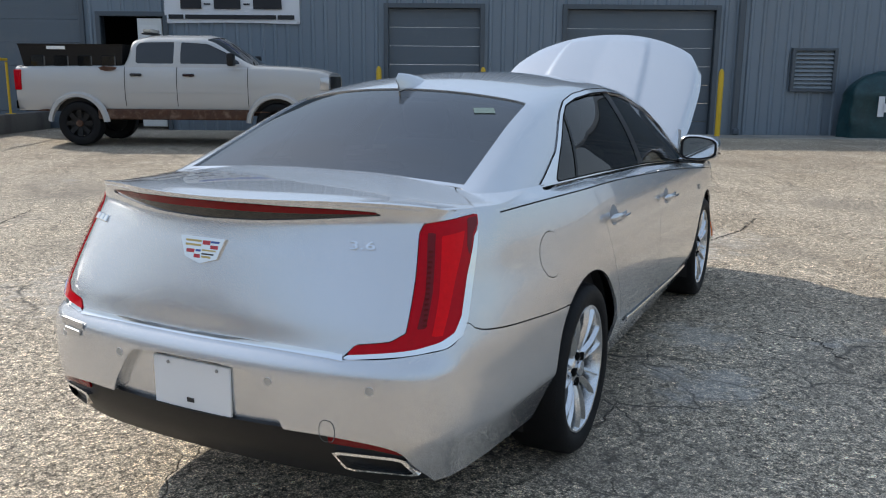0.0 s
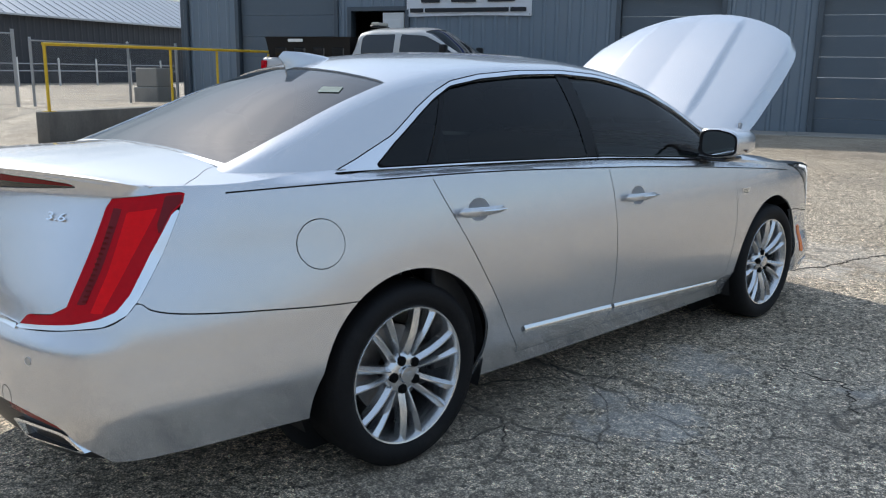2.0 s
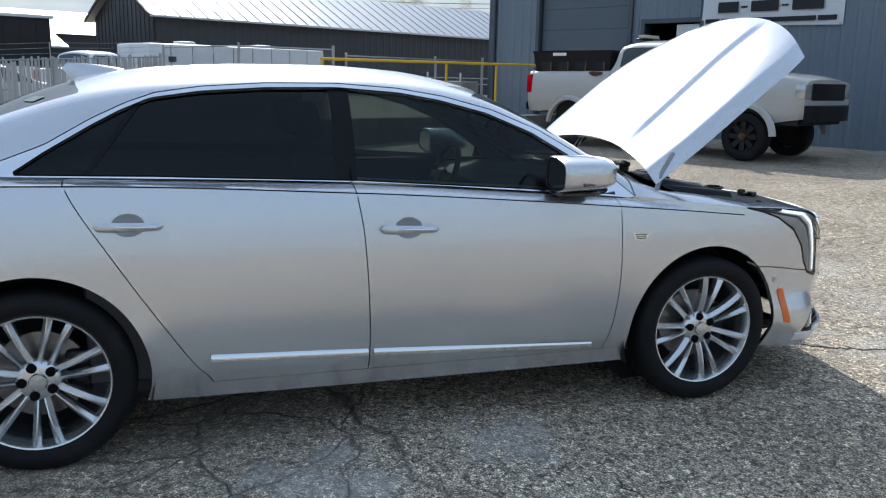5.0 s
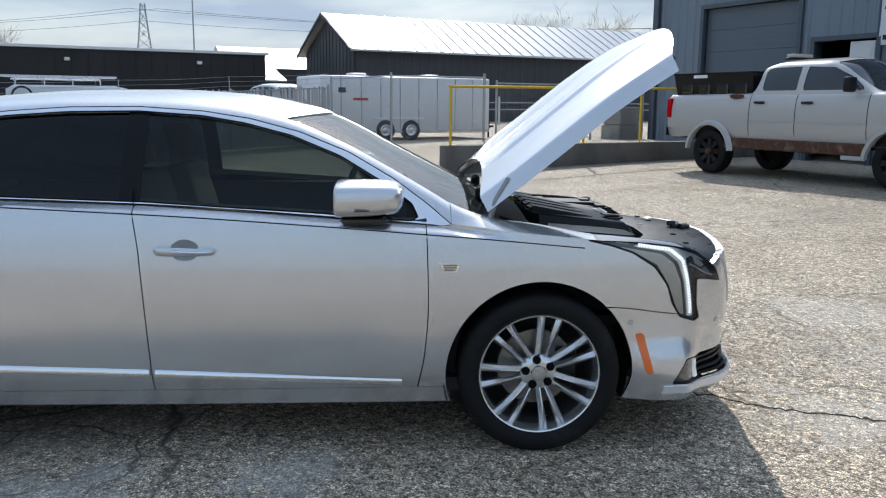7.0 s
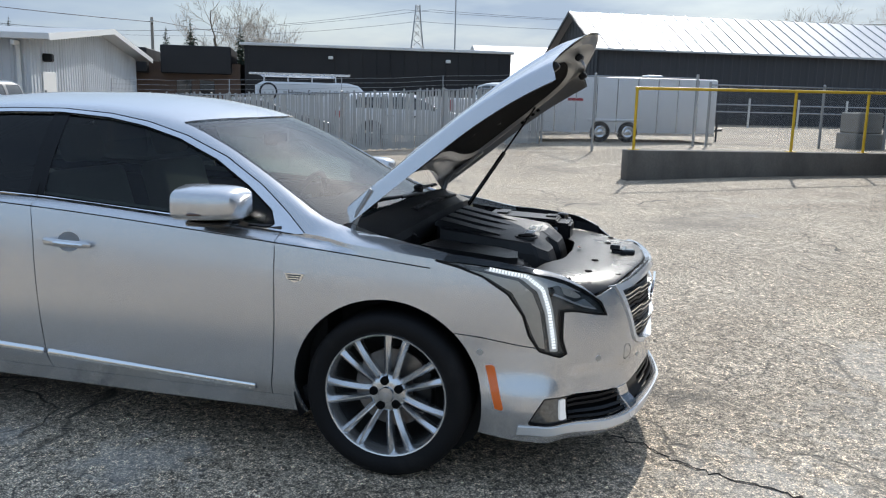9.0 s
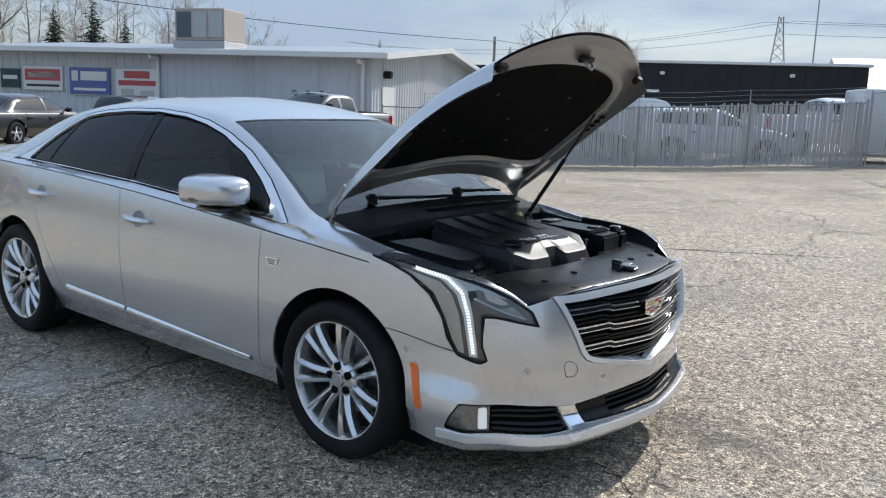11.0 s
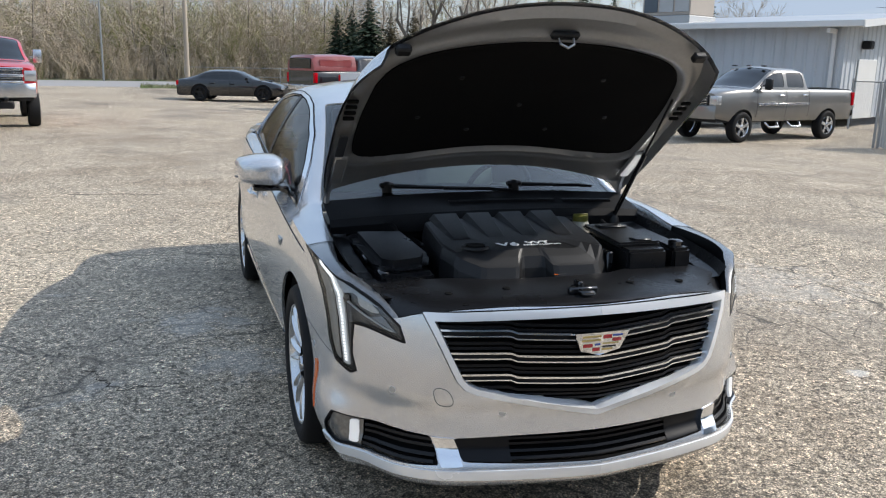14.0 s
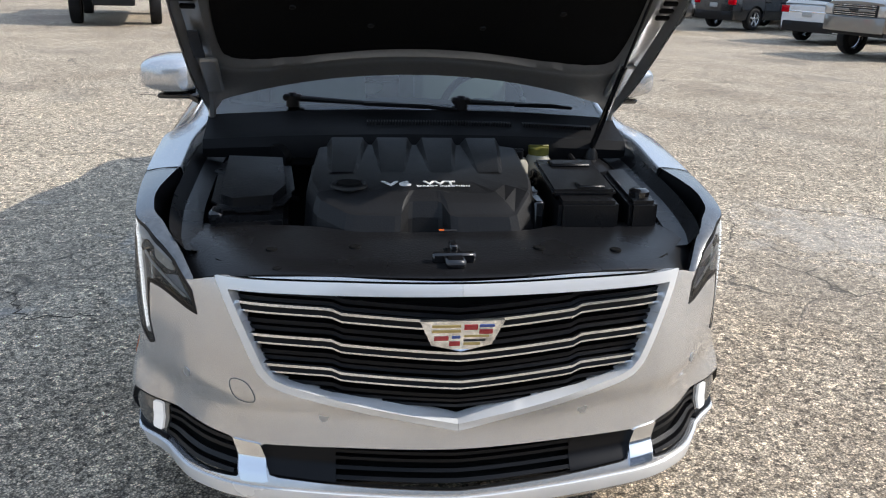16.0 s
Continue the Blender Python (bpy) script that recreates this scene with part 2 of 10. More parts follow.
def mat(name, base, rough=0.5, metal=0.0, coat=0.0, var=0.12, scale=3.0, fine=60.0, bump=0.0, dirt=None, dirt_at=(0.55, 0.75),
        dirt_scale=1.5, dirt_stretch=None, spec=0.5, emit=None, power=0.0, streak=None):
    """A surface with grain at two sizes, wear in rough, and dirt of its own shape."""
    m = bpy.data.materials.new(name)
    m.use_nodes = True
    nt = m.node_tree
    b = nt.nodes["Principled BSDF"]
    b.inputs["Roughness"].default_value = rough
    b.inputs["Metallic"].default_value = metal
    b.inputs["Specular IOR Level"].default_value = spec
    b.inputs["Coat Weight"].default_value = coat
    b.inputs["Coat Roughness"].default_value = 0.03
    co = nt.nodes.new("ShaderNodeTexCoord").outputs["Object"]
    big = noise_tex(nt, co, scale, 5.0, stretch=streak)
    small = noise_tex(nt, co, fine, 3.0)
    lo = [c * (1 - var) for c in base]
    hi = [min(1, c * (1 + var)) for c in base]
    col = mixc(nt, big, lo, hi)
    col = mixc(nt, ramp(nt, small, 0.3, 0.7, (1 - var, 1 - var, 1 - var, 1), (1, 1, 1, 1)), (0, 0, 0), col) if var > 0.05 else col
    if dirt:
        d = noise_tex(nt, co, dirt_scale, 7.0, 0.62, dirt_stretch)
        col = mixc(nt, ramp(nt, d, *dirt_at), col, dirt)
    nt.links.new(col, b.inputs["Base Color"])
    rr = ramp(nt, big, 0.3, 0.75, (rough * 0.85,) * 3 + (1,), (min(1, rough * 1.15),) * 3 + (1,))
    nt.links.new(rr, b.inputs["Roughness"])
    if bump:
        bp = node(nt, "ShaderNodeBump", Strength=min(1.0, bump), Distance=0.004)
        nt.links.new(small, bp.inputs["Height"])
        nt.links.new(bp.outputs["Normal"], b.inputs["Normal"])
    if emit:
        b.inputs["Emission Color"].default_value = (*emit, 1)
        b.inputs["Emission Strength"].default_value = power
    return m


def glass_mat(name, tint, ior=1.5, rough=0.02, dust_haze=0.0):
    """A tinted pane: what shows through is dimmed, and the sky lies on it."""
    m = bpy.data.materials.new(name)
    m.use_nodes = True
    nt = m.node_tree
    for n in list(nt.nodes):
        if n.type != 'OUTPUT_MATERIAL':
            nt.nodes.remove(n)
    out = [n for n in nt.nodes if n.type == 'OUTPUT_MATERIAL'][0]
    tr = nt.nodes.new("ShaderNodeBsdfTransparent")
    tr.inputs["Color"].default_value = (*tint, 1)
    gl = nt.nodes.new("ShaderNodeBsdfGlossy")
    gl.inputs["Roughness"].default_value = rough
    fr = nt.nodes.new("ShaderNodeFresnel")
    fr.inputs["IOR"].default_value = ior
    mx = nt.nodes.new("ShaderNodeMixShader")
    nt.links.new(fr.outputs[0], mx.inputs[0])
    nt.links.new(tr.outputs[0], mx.inputs[1])
    nt.links.new(gl.outputs[0], mx.inputs[2])
    last = mx
    if dust_haze:
        # a dry film: a little dust, with reflected-sky haze painted in as pale teal
        df = nt.nodes.new("ShaderNodeBsdfDiffuse")
        df.inputs["Color"].default_value = (0.58, 0.66, 0.66, 1)
        co = nt.nodes.new("ShaderNodeTexCoord").outputs["Object"]
        amount = ramp(nt, noise_tex(nt, co, 3.0, 5.0), 0.3, 0.7, (dust_haze * 0.7,) * 3 + (1,), (dust_haze * 1.3,) * 3 + (1,))
        last = nt.nodes.new("ShaderNodeMixShader")
        nt.links.new(amount, last.inputs[0])
        nt.links.new(mx.outputs[0], last.inputs[1])
        nt.links.new(df.outputs[0], last.inputs[2])
    nt.links.new(last.outputs[0], out.inputs["Surface"])
    return m

# ---- materials ----
def asphalt_mat():
    m = bpy.data.materials.new("old_asphalt")
    m.use_nodes = True
    nt = m.node_tree
    b = nt.nodes["Principled BSDF"]
    co = nt.nodes.new("ShaderNodeTexCoord").outputs["Object"]
    big = noise_tex(nt, co, 0.16, 4.0)
    mid = noise_tex(nt, co, 0.9, 6.0, 0.6)
    fine = noise_tex(nt, co, 26.0, 4.0, 0.65)
    stone = node(nt, "ShaderNodeTexVoronoi", Scale=135.0)
    nt.links.new(co, stone.inputs["Vector"])
    col = mixc(nt, ramp(nt, big, 0.35, 0.65), (0.52, 0.430, 0.325), (0.77, 0.665, 0.515))
    col = mixc(nt, ramp(nt, mid, 0.38, 0.70), col, (0.79, 0.69, 0.55))
    sp = nt.nodes.new("ShaderNodeSeparateColor")
    nt.links.new(stone.outputs["Color"], sp.inputs[0])
    agg = ramp(nt, sp.outputs[0], 0.10, 0.95, (0.48, 0.48, 0.49, 1), (1.45, 1.42, 1.36, 1))
    col = mixc(nt, 1.0, col, agg, 'MULTIPLY')
    pit = ramp(nt, stone.outputs["Distance"], 0.32, 0.66, (1.12, 1.12, 1.12, 1), (0.40, 0.39, 0.38, 1))
    col = mixc(nt, 1.0, col, pit, 'MULTIPLY')
    # larger chips and the dark pits where stones have come out
    chip = node(nt, "ShaderNodeTexVoronoi", Scale=58.0)
    nt.links.new(co, chip.inputs["Vector"])
    cs = nt.nodes.new("ShaderNodeSeparateColor")
    nt.links.new(chip.outputs["Color"], cs.inputs[0])
    col = mixc(nt, 1.0, col, ramp(nt, cs.outputs[1], 0.10, 0.30, (0.42, 0.41, 0.40, 1), (1.06, 1.06, 1.06, 1)), 'MULTIPLY')
    col = mixc(nt, 1.0, col, ramp(nt, cs.outputs[2], 0.82, 0.94, (1, 1, 1, 1), (1.7, 1.68, 1.64, 1)), 'MULTIPLY')
    lump = ramp(nt, noise_tex(nt, co, 14.0, 5.0, 0.7), 0.40, 0.58, (0.72, 0.71, 0.70, 1), (1.10, 1.10, 1.10, 1))
    col = mixc(nt, 1.0, col, lump, 'MULTIPLY')
    col = mixc(nt, ramp(nt, fine, 0.36, 0.58, (0.60, 0.60, 0.60, 1), (1.12, 1.12, 1.12, 1)), (0, 0, 0), col, 'MIX')
    # damp-dark and oily stains
    st = noise_tex(nt, co, 0.42, 7.0, 0.62, (1.0, 0.7, 1.0))
    col = mixc(nt, ramp(nt, st, 0.53, 0.66, (0, 0, 0, 1), (0.65, 0.65, 0.65, 1)), col, (0.21, 0.18, 0.145))
    # chalky salt marks
    ch = noise_tex(nt, co, 0.75, 8.0, 0.7, (1.0, 1.7, 1.0))
    col = mixc(nt, ramp(nt, ch, 0.63, 0.74, (0, 0, 0, 1), (0.6, 0.6, 0.6, 1)), col, (0.46, 0.45, 0.43))
    # chalky patches and an oil spot, each with a ragged edge
    ragged = noise_tex(nt, co, 5.0, 7.0, 0.72)
    for u, v, r, amount, tone in ((2.05, 3.07, 0.95, 0.30, (0.66, 0.64, 0.60)), (1.75, 2.35, 0.60, 0.35, (0.66, 0.64, 0.60)), (1.25, 3.5, 0.75, 0.25, (0.64, 0.62, 0.58)), (0.92, -0.92, 0.42, 0.60, (0.60, 0.59, 0.57)),
                                  (1.12, -0.10, 0.38, 0.50, (0.60, 0.59, 0.57)), (0.45, 4.2, 0.8, 0.45, (0.62, 0.60, 0.56)), (-1.40, 2.21, 0.10, 1.0, (0.70, 0.69, 0.66)), (-2.85, 0.95, 1.0, 0.45, (0.62, 0.60, 0.57)),
                                  (0.57, 2.46, 0.40, 0.85, (0.05, 0.046, 0.040)), (0.75, 2.75, 0.30, 0.5, (0.08, 0.074, 0.064))):
        far = nt.nodes.new("ShaderNodeVectorMath")
        far.operation = 'DISTANCE'
        far.inputs[1].default_value = (u, v, 0.0)
        nt.links.new(co, far.inputs[0])
        mask = node(nt, "ShaderNodeMath")
        mask.operation = 'MULTIPLY_ADD'
        mask.inputs[1].default_value, mask.inputs[2].default_value = -0.30 / r, 0.30
        nt.links.new(far.outputs["Value"], mask.inputs[0])
        both = node(nt, "ShaderNodeMath")
        both.operation = 'ADD'
        nt.links.new(mask.outputs[0], both.inputs[0])
        nt.links.new(ragged, both.inputs[1])
        col = mixc(nt, ramp(nt, both.outputs[0], 0.56, 0.72, (0, 0, 0, 1), (amount, amount, amount, 1)), col, mixc(nt, 0.45, tone, col))
    # cracks
    warp = node(nt, "ShaderNodeTexNoise", Scale=1.1, Detail=5.0)
    nt.links.new(co, warp.inputs["Vector"])
    wv = nt.nodes.new("ShaderNodeVectorMath")
    wv.operation = 'MULTIPLY_ADD'
    wv.inputs[1].default_value = (0.9, 0.9, 0.0)
    nt.links.new(warp.outputs["Color"], wv.inputs[0])
    nt.links.new(co, wv.inputs[2])
    lines = []
    for sc, w in ((0.42, 0.012), (2.1, 0.022)):
        vo = node(nt, "ShaderNodeTexVoronoi", Scale=sc)
        vo.feature = 'DISTANCE_TO_EDGE'
        vo.voronoi_dimensions = '2D'
        nt.links.new(wv.outputs[0], vo.inputs["Vector"])
        lines.append(ramp(nt, vo.outputs["Distance"], 0.0, w, (1, 1, 1, 1), (0, 0, 0, 1)))
    slab = node(nt, "ShaderNodeTexVoronoi", Scale=0.42)
    slab.voronoi_dimensions = '2D'
    nt.links.new(wv.outputs[0], slab.inputs["Vector"])
    sc = nt.nodes.new("ShaderNodeSeparateColor")
    nt.links.new(slab.outputs["Color"], sc.inputs[0])
    col = mixc(nt, 1.0, col, ramp(nt, sc.outputs[0], 0.0, 1.0, (0.93, 0.93, 0.935, 1), (1.06, 1.055, 1.045, 1)), 'MULTIPLY')
    crack_where = ramp(nt, noise_tex(nt, co, 0.5, 3.0), 0.45, 0.60)
    second = mixc(nt, 1.0, lines[1], crack_where, 'MULTIPLY')
    broken = ramp(nt, noise_tex(nt, co, 0.33, 3.0), 0.42, 0.60)
    crack = mixc(nt, 1.0, mixc(nt, 1.0, lines[0], broken, 'MULTIPLY'), second, 'ADD')
    gate = ramp(nt, noise_tex(nt, co, 3.5, 4.0), 0.34, 0.46)
    crack = mixc(nt, 1.0, crack, gate, 'MULTIPLY')
    col = mixc(nt, crack, col, (0.08, 0.07, 0.058))
    nt.links.new(col, b.inputs["Base Color"])
    b.inputs["Roughness"].default_value = 0.78
    b.inputs["Specular IOR Level"].default_value = 0.35
    hh = mixc(nt, 0.5, stone.outputs["Distance"], fine)
    hh = mixc(nt, 0.45, hh, ramp(nt, cs.outputs[1], 0.10, 0.30))
    hh = mixc(nt, crack, hh, (0, 0, 0))
    bp = node(nt, "ShaderNodeBump", Strength=0.85, Distance=0.013)
    nt.links.new(hh, bp.inputs["Height"])
    nt.links.new(bp.outputs["Normal"], b.inputs["Normal"])
    return m


def paint_mat(name, base, metal=0.75, rough=0.34, film=0.12):
    """Clear-coated metallic paint with a fine flake."""
    m = bpy.data.materials.new(name)
    m.use_nodes = True
    nt = m.node_tree
    b = nt.nodes["Principled BSDF"]
    co = nt.nodes.new("ShaderNodeTexCoord").outputs["Object"]
    dust_haze = noise_tex(nt, co, 2.3, 6.0, 0.6)
    col = mixc(nt, noise_tex(nt, co, 0.8, 3.0), [c * 0.97 for c in base], [min(1, c * 1.03) for c in base])
    col = mixc(nt, ramp(nt, dust_haze, 0.5, 0.85, (0, 0, 0, 1), (film, film, film, 1)), col, (0.5, 0.47, 0.42))
    nt.links.new(col, b.inputs["Base Color"])
    b.inputs["Metallic"].default_value = metal
    nt.links.new(ramp(nt, dust_haze, 0.3, 0.8, (rough * (1 - film * 0.8),) * 3 + (1,), (rough * (1 + film),) * 3 + (1,)), b.inputs["Roughness"])
    b.inputs["Coat Weight"].default_value = 1.0
    b.inputs["Coat Roughness"].default_value = 0.035
    return m


M_ASPHALT = asphalt_mat()
M_SILVER = paint_mat("silver_paint", (0.66, 0.665, 0.675), 0.74, 0.26, 0.02)
M_CHROME = mat("chrome", (0.86, 0.87, 0.88), 0.06, 1.0, var=0.03)
M_SURROUND = mat("bright_trim", (0.86, 0.87, 0.89), 0.14, 1.0, var=0.04)
M_SATIN = mat("satin_aluminium", (0.62, 0.63, 0.65), 0.26, 1.0, var=0.05)
M_RIM = mat("bright_alloy", (0.72, 0.73, 0.74), 0.24, 0.9, coat=0.4, var=0.05)
M_BLACK = mat("black_plastic", (0.011, 0.011, 0.012), 0.40, spec=0.28, bump=0.2, var=0.2, fine=220)
M_GLOSSBLACK = mat("gloss_black", (0.008, 0.008, 0.009), 0.08, coat=0.6, var=0.04)
M_BAY = mat("engine_plastic", (0.011, 0.011, 0.012), 0.30, spec=0.30, bump=0.3, var=0.25, fine=160, dirt=(0.022, 0.022, 0.024), dirt_at=(0.62, 0.9), dirt_scale=5)
M_COWL = mat("cowl_plastic", (0.008, 0.008, 0.009), 0.6, spec=0.2, bump=0.2, var=0.2, fine=200)
M_DARK = mat("bay_shadow_metal", (0.012, 0.012, 0.013), 0.7, var=0.2)
M_TYRE = mat("tyre_rubber", (0.010, 0.010, 0.011), 0.66, spec=0.2, bump=0.3, var=0.2, fine=120, dirt=(0.032, 0.030, 0.027), dirt_at=(0.55, 0.9), dirt_scale=4)
M_PAD = mat("hood_insulation", (0.006, 0.006, 0.0065), 0.95, bump=0.8, var=0.3, fine=300, spec=0.1)
M_HOODIN = mat("hood_inner_panel", (0.30, 0.30, 0.30), 0.38, 0.55, coat=0.4, var=0.08, dirt=(0.25, 0.23, 0.2), dirt_at=(0.6, 0.85), dirt_scale=3)
M_RED = mat("tail_lamp_red", (0.50, 0.0, 0.006), 0.08, coat=0.05, spec=0.15, var=0.10, scale=12)
M_REDDEEP = mat("tail_lamp_deep_red", (0.17, 0.001, 0.004), 0.12, coat=0.2, spec=0.2, var=0.06)
M_AMBER = mat("amber_reflector", (0.85, 0.16, 0.02), 0.15, coat=0.8, var=0.06)
M_PLATE = mat("white_plate", (0.80, 0.81, 0.82), 0.35, var=0.04)
M_GLASS_DARK = glass_mat("privacy_glass", (0.045, 0.058, 0.07), 1.42)
M_GLASS_BACK = glass_mat("rear_screen_glass", (0.06, 0.07, 0.07), 2.5)
M_PILLAR = mat("pillar_black", (0.006, 0.006, 0.007), 0.35, var=0.05, spec=0.2)
M_LAMPIN = mat("lamp_bezel_grey", (0.15, 0.16, 0.17), 0.20, 0.5, coat=1.0, var=0.30, scale=14)
M_GLASS_SIDE = glass_mat("tinted_side_glass", (0.30, 0.35, 0.335), 1.42)
M_GLASS_FRONT = glass_mat("windscreen_glass", (0.50, 0.74, 0.78), 1.95, dust_haze=0.03)
M_LENS = glass_mat("clear_lens", (0.86, 0.87, 0.88))
M_SEAT = mat("cream_leather", (0.45, 0.41, 0.36), 0.5, bump=0.2, var=0.1, fine=150)
M_DASH = mat("dark_trim", (0.03, 0.03, 0.032), 0.55, bump=0.2, var=0.15)
M_LED = mat("daytime_led", (0.55, 0.57, 0.60), 0.3, var=0.02, emit=(0.95, 0.98, 1.0), power=0.55)
M_REFL = mat("lamp_reflector", (0.80, 0.77, 0.71), 0.25, 0.25, coat=0.8, var=0.12, scale=20)
M_SHUT = mat("panel_gap", (0.006, 0.006, 0.006), 0.9, var=0.1, spec=0.1)
M_DISC = mat("brake_disc", (0.30, 0.29, 0.28), 0.35, 0.9, var=0.15, dirt=(0.18, 0.09, 0.05), dirt_at=(0.5, 0.8), dirt_scale=6)
M_LINING = mat("pale_headlining", (0.48, 0.46, 0.43), 0.9, var=0.06)
M_HEADER = mat("bright_grille_surround", (0.84, 0.85, 0.86), 0.25, 0.35, coat=0.8, var=0.04)
M_GOLD = mat("badge_gold", (0.52, 0.40, 0.17), 0.3, 0.5, var=0.03)
M_CREST_RED = mat("badge_red", (0.40, 0.01, 0.02), 0.25, coat=0.8, var=0.03)
M_CREST_BLUE = mat("badge_blue", (0.03, 0.07, 0.30), 0.25, coat=0.8, var=0.03)
M_STICKER = mat("faded_sticker", (0.16, 0.22, 0.19), 0.5, var=0.15, scale=40)
M_WHITE = mat("white_lettering", (0.82, 0.82, 0.80), 0.5, var=0.03)

M_SIDING = mat("grey_blue_siding", (0.19, 0.235, 0.28), 0.42, 0.15, var=0.07, scale=0.6, fine=35, dirt=(0.20, 0.21, 0.22), dirt_at=(0.55, 0.85), dirt_scale=0.7, dirt_stretch=(1, 1, 0.12))
M_ROLLER = mat("grey_door_panels", (0.115, 0.145, 0.175), 0.45, 0.1, var=0.08, scale=0.8, fine=40, dirt=(0.17, 0.18, 0.19), dirt_at=(0.55, 0.85), dirt_scale=1.2)
M_TRIM = mat("dark_grey_trim", (0.085, 0.105, 0.125), 0.4, 0.2, var=0.08)
M_CONC = mat("worn_concrete", (0.34, 0.32, 0.285), 0.85, bump=0.5, var=0.18, scale=1.2, fine=45, dirt=(0.12, 0.115, 0.105), dirt_at=(0.52, 0.78), dirt_scale=1.1)
M_CONCDARK = mat("stained_concrete_wall", (0.17, 0.155, 0.135), 0.88, bump=0.6, var=0.22, scale=1.0, fine=40, dirt=(0.07, 0.062, 0.055), dirt_at=(0.45, 0.75), dirt_scale=1.3, dirt_stretch=(1, 1, 0.4))
M_YELLOW = mat("safety_yellow", (0.72, 0.46, 0.02), 0.45, var=0.12, dirt=(0.22, 0.15, 0.06), dirt_at=(0.62, 0.85), dirt_scale=4)
M_BANNER = mat("white_banner", (0.74, 0.75, 0.77), 0.6, var=0.05, scale=1.5)
M_INK = mat("black_ink", (0.015, 0.016, 0.02), 0.6, var=0.1)
M_LOUVRE = mat("painted_louvre", (0.26, 0.30, 0.33), 0.5, var=0.08)
M_TARP = mat("green_tarpaulin", (0.006, 0.045, 0.052), 0.38, bump=0.6, var=0.3, scale=4, fine=18, dirt=(0.02, 0.08, 0.085), dirt_at=(0.5, 0.8), dirt_scale=5)
M_BARN = mat("charcoal_siding", (0.040, 0.042, 0.048), 0.55, var=0.1, scale=0.4, fine=20)
M_BARNROOF = mat("galvanised_roof", (0.52, 0.53, 0.54), 0.45, 0.6, var=0.06, scale=0.5)
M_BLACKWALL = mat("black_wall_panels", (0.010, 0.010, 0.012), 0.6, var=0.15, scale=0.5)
M_WHITEWALL = mat("white_metal_siding", (0.56, 0.59, 0.62), 0.5, var=0.06, scale=0.4, fine=25, dirt=(0.40, 0.41, 0.42), dirt_at=(0.5, 0.85), dirt_scale=0.5, dirt_stretch=(1, 1, 0.15))
M_WHITETRIM = mat("white_fascia", (0.74, 0.74, 0.72), 0.5, var=0.06)
M_GALV = mat("galvanised_steel", (0.42, 0.43, 0.44), 0.38, 0.85, var=0.12, scale=2)
M_SLAT = mat("silver_privacy_slat", (0.48, 0.49, 0.49), 0.45, 0.45, var=0.14, scale=1.3)
M_TRAILER = mat("white_trailer_skin", (0.72, 0.73, 0.74), 0.35, coat=0.3, var=0.06, scale=0.8, dirt=(0.45, 0.43, 0.40), dirt_at=(0.6, 0.9), dirt_scale=1.1)
M_BARK = mat("grey_bark", (0.24, 0.205, 0.17), 0.9, bump=0.6, var=0.3, scale=2, fine=25)
M_TWIG = mat("bare_twigs", (0.56, 0.48, 0.385), 0.9, var=0.3, scale=1.0)
M_BRUSH = mat("dry_brush", (0.56, 0.46, 0.335), 0.95, var=0.35, scale=0.6)
M_BUD = mat("spring_buds", (0.29, 0.28, 0.11), 0.9, var=0.35, scale=0.9)
M_NEEDLE = mat("spruce_needles", (0.026, 0.050, 0.022), 0.85, var=0.4, scale=0.9)
M_NEEDLEBROWN = mat("browned_cedar", (0.095, 0.075, 0.035), 0.85, var=0.4, scale=0.9)
M_GRASS = mat("spring_grass", (0.105, 0.135, 0.045), 0.95, bump=0.8, var=0.35, scale=0.8, fine=30, dirt=(0.24, 0.20, 0.12), dirt_at=(0.45, 0.7), dirt_scale=0.9)
M_ROAD = mat("far_road", (0.33, 0.32, 0.31), 0.85, bump=0.3, var=0.12, scale=0.5)
M_WOOD = mat("weathered_pole", (0.42, 0.36, 0.29), 0.85, bump=0.4, var=0.15)
M_CABLE = mat("black_cable", (0.02, 0.02, 0.022), 0.6, var=0.1)

P_WHITE = paint_mat("old_white_paint", (0.46, 0.45, 0.43), 0.0, 0.42)
P_GREY = paint_mat("grey_brown_metallic", (0.22, 0.21, 0.195), 0.6, 0.35)
P_REDCAR = paint_mat("bright_red_paint", (0.52, 0.012, 0.018), 0.05, 0.3)
P_BLACKCAR = paint_mat("black_paint", (0.010, 0.010, 0.011), 0.0, 0.25, 0.0)
P_MAROON = paint_mat("faded_red_cap", (0.26, 0.045, 0.045), 0.0, 0.4)
P_DARK = paint_mat("dark_grey_paint", (0.045, 0.043, 0.042), 0.4, 0.3)
P_SUVWHITE = paint_mat("clean_white_paint", (0.74, 0.75, 0.76), 0.0, 0.3)
M_RUST = mat("rusty_sill", (0.10, 0.045, 0.025), 0.9, bump=0.7, var=0.4, scale=5, fine=60, dirt=(0.20, 0.13, 0.09), dirt_at=(0.5, 0.7), dirt_scale=6)
M_CARGLASS = mat("dark_car_glass", (0.012, 0.014, 0.016), 0.04, coat=0.5, var=0.05)
M_HEADLAMP = mat("headlamp_glass", (0.55, 0.56, 0.57), 0.08, 0.6, coat=1.0, var=0.12, scale=12)

# ---- the setting ----
TURN = radians(25.1755)
YARD = Matrix.Rotation(TURN, 4, 'Z')      # the yard's own axes: u along the warehouse front, v towards it


def at(u, v, z=0.0, turn=0.0):
    return YARD @ pose(u, v, z, 0, 0, turn)


LEFT_Z = [(-12, -0.30), (-4, -0.26), (3, -0.03), (8, 0.24), (12, 0.28)]


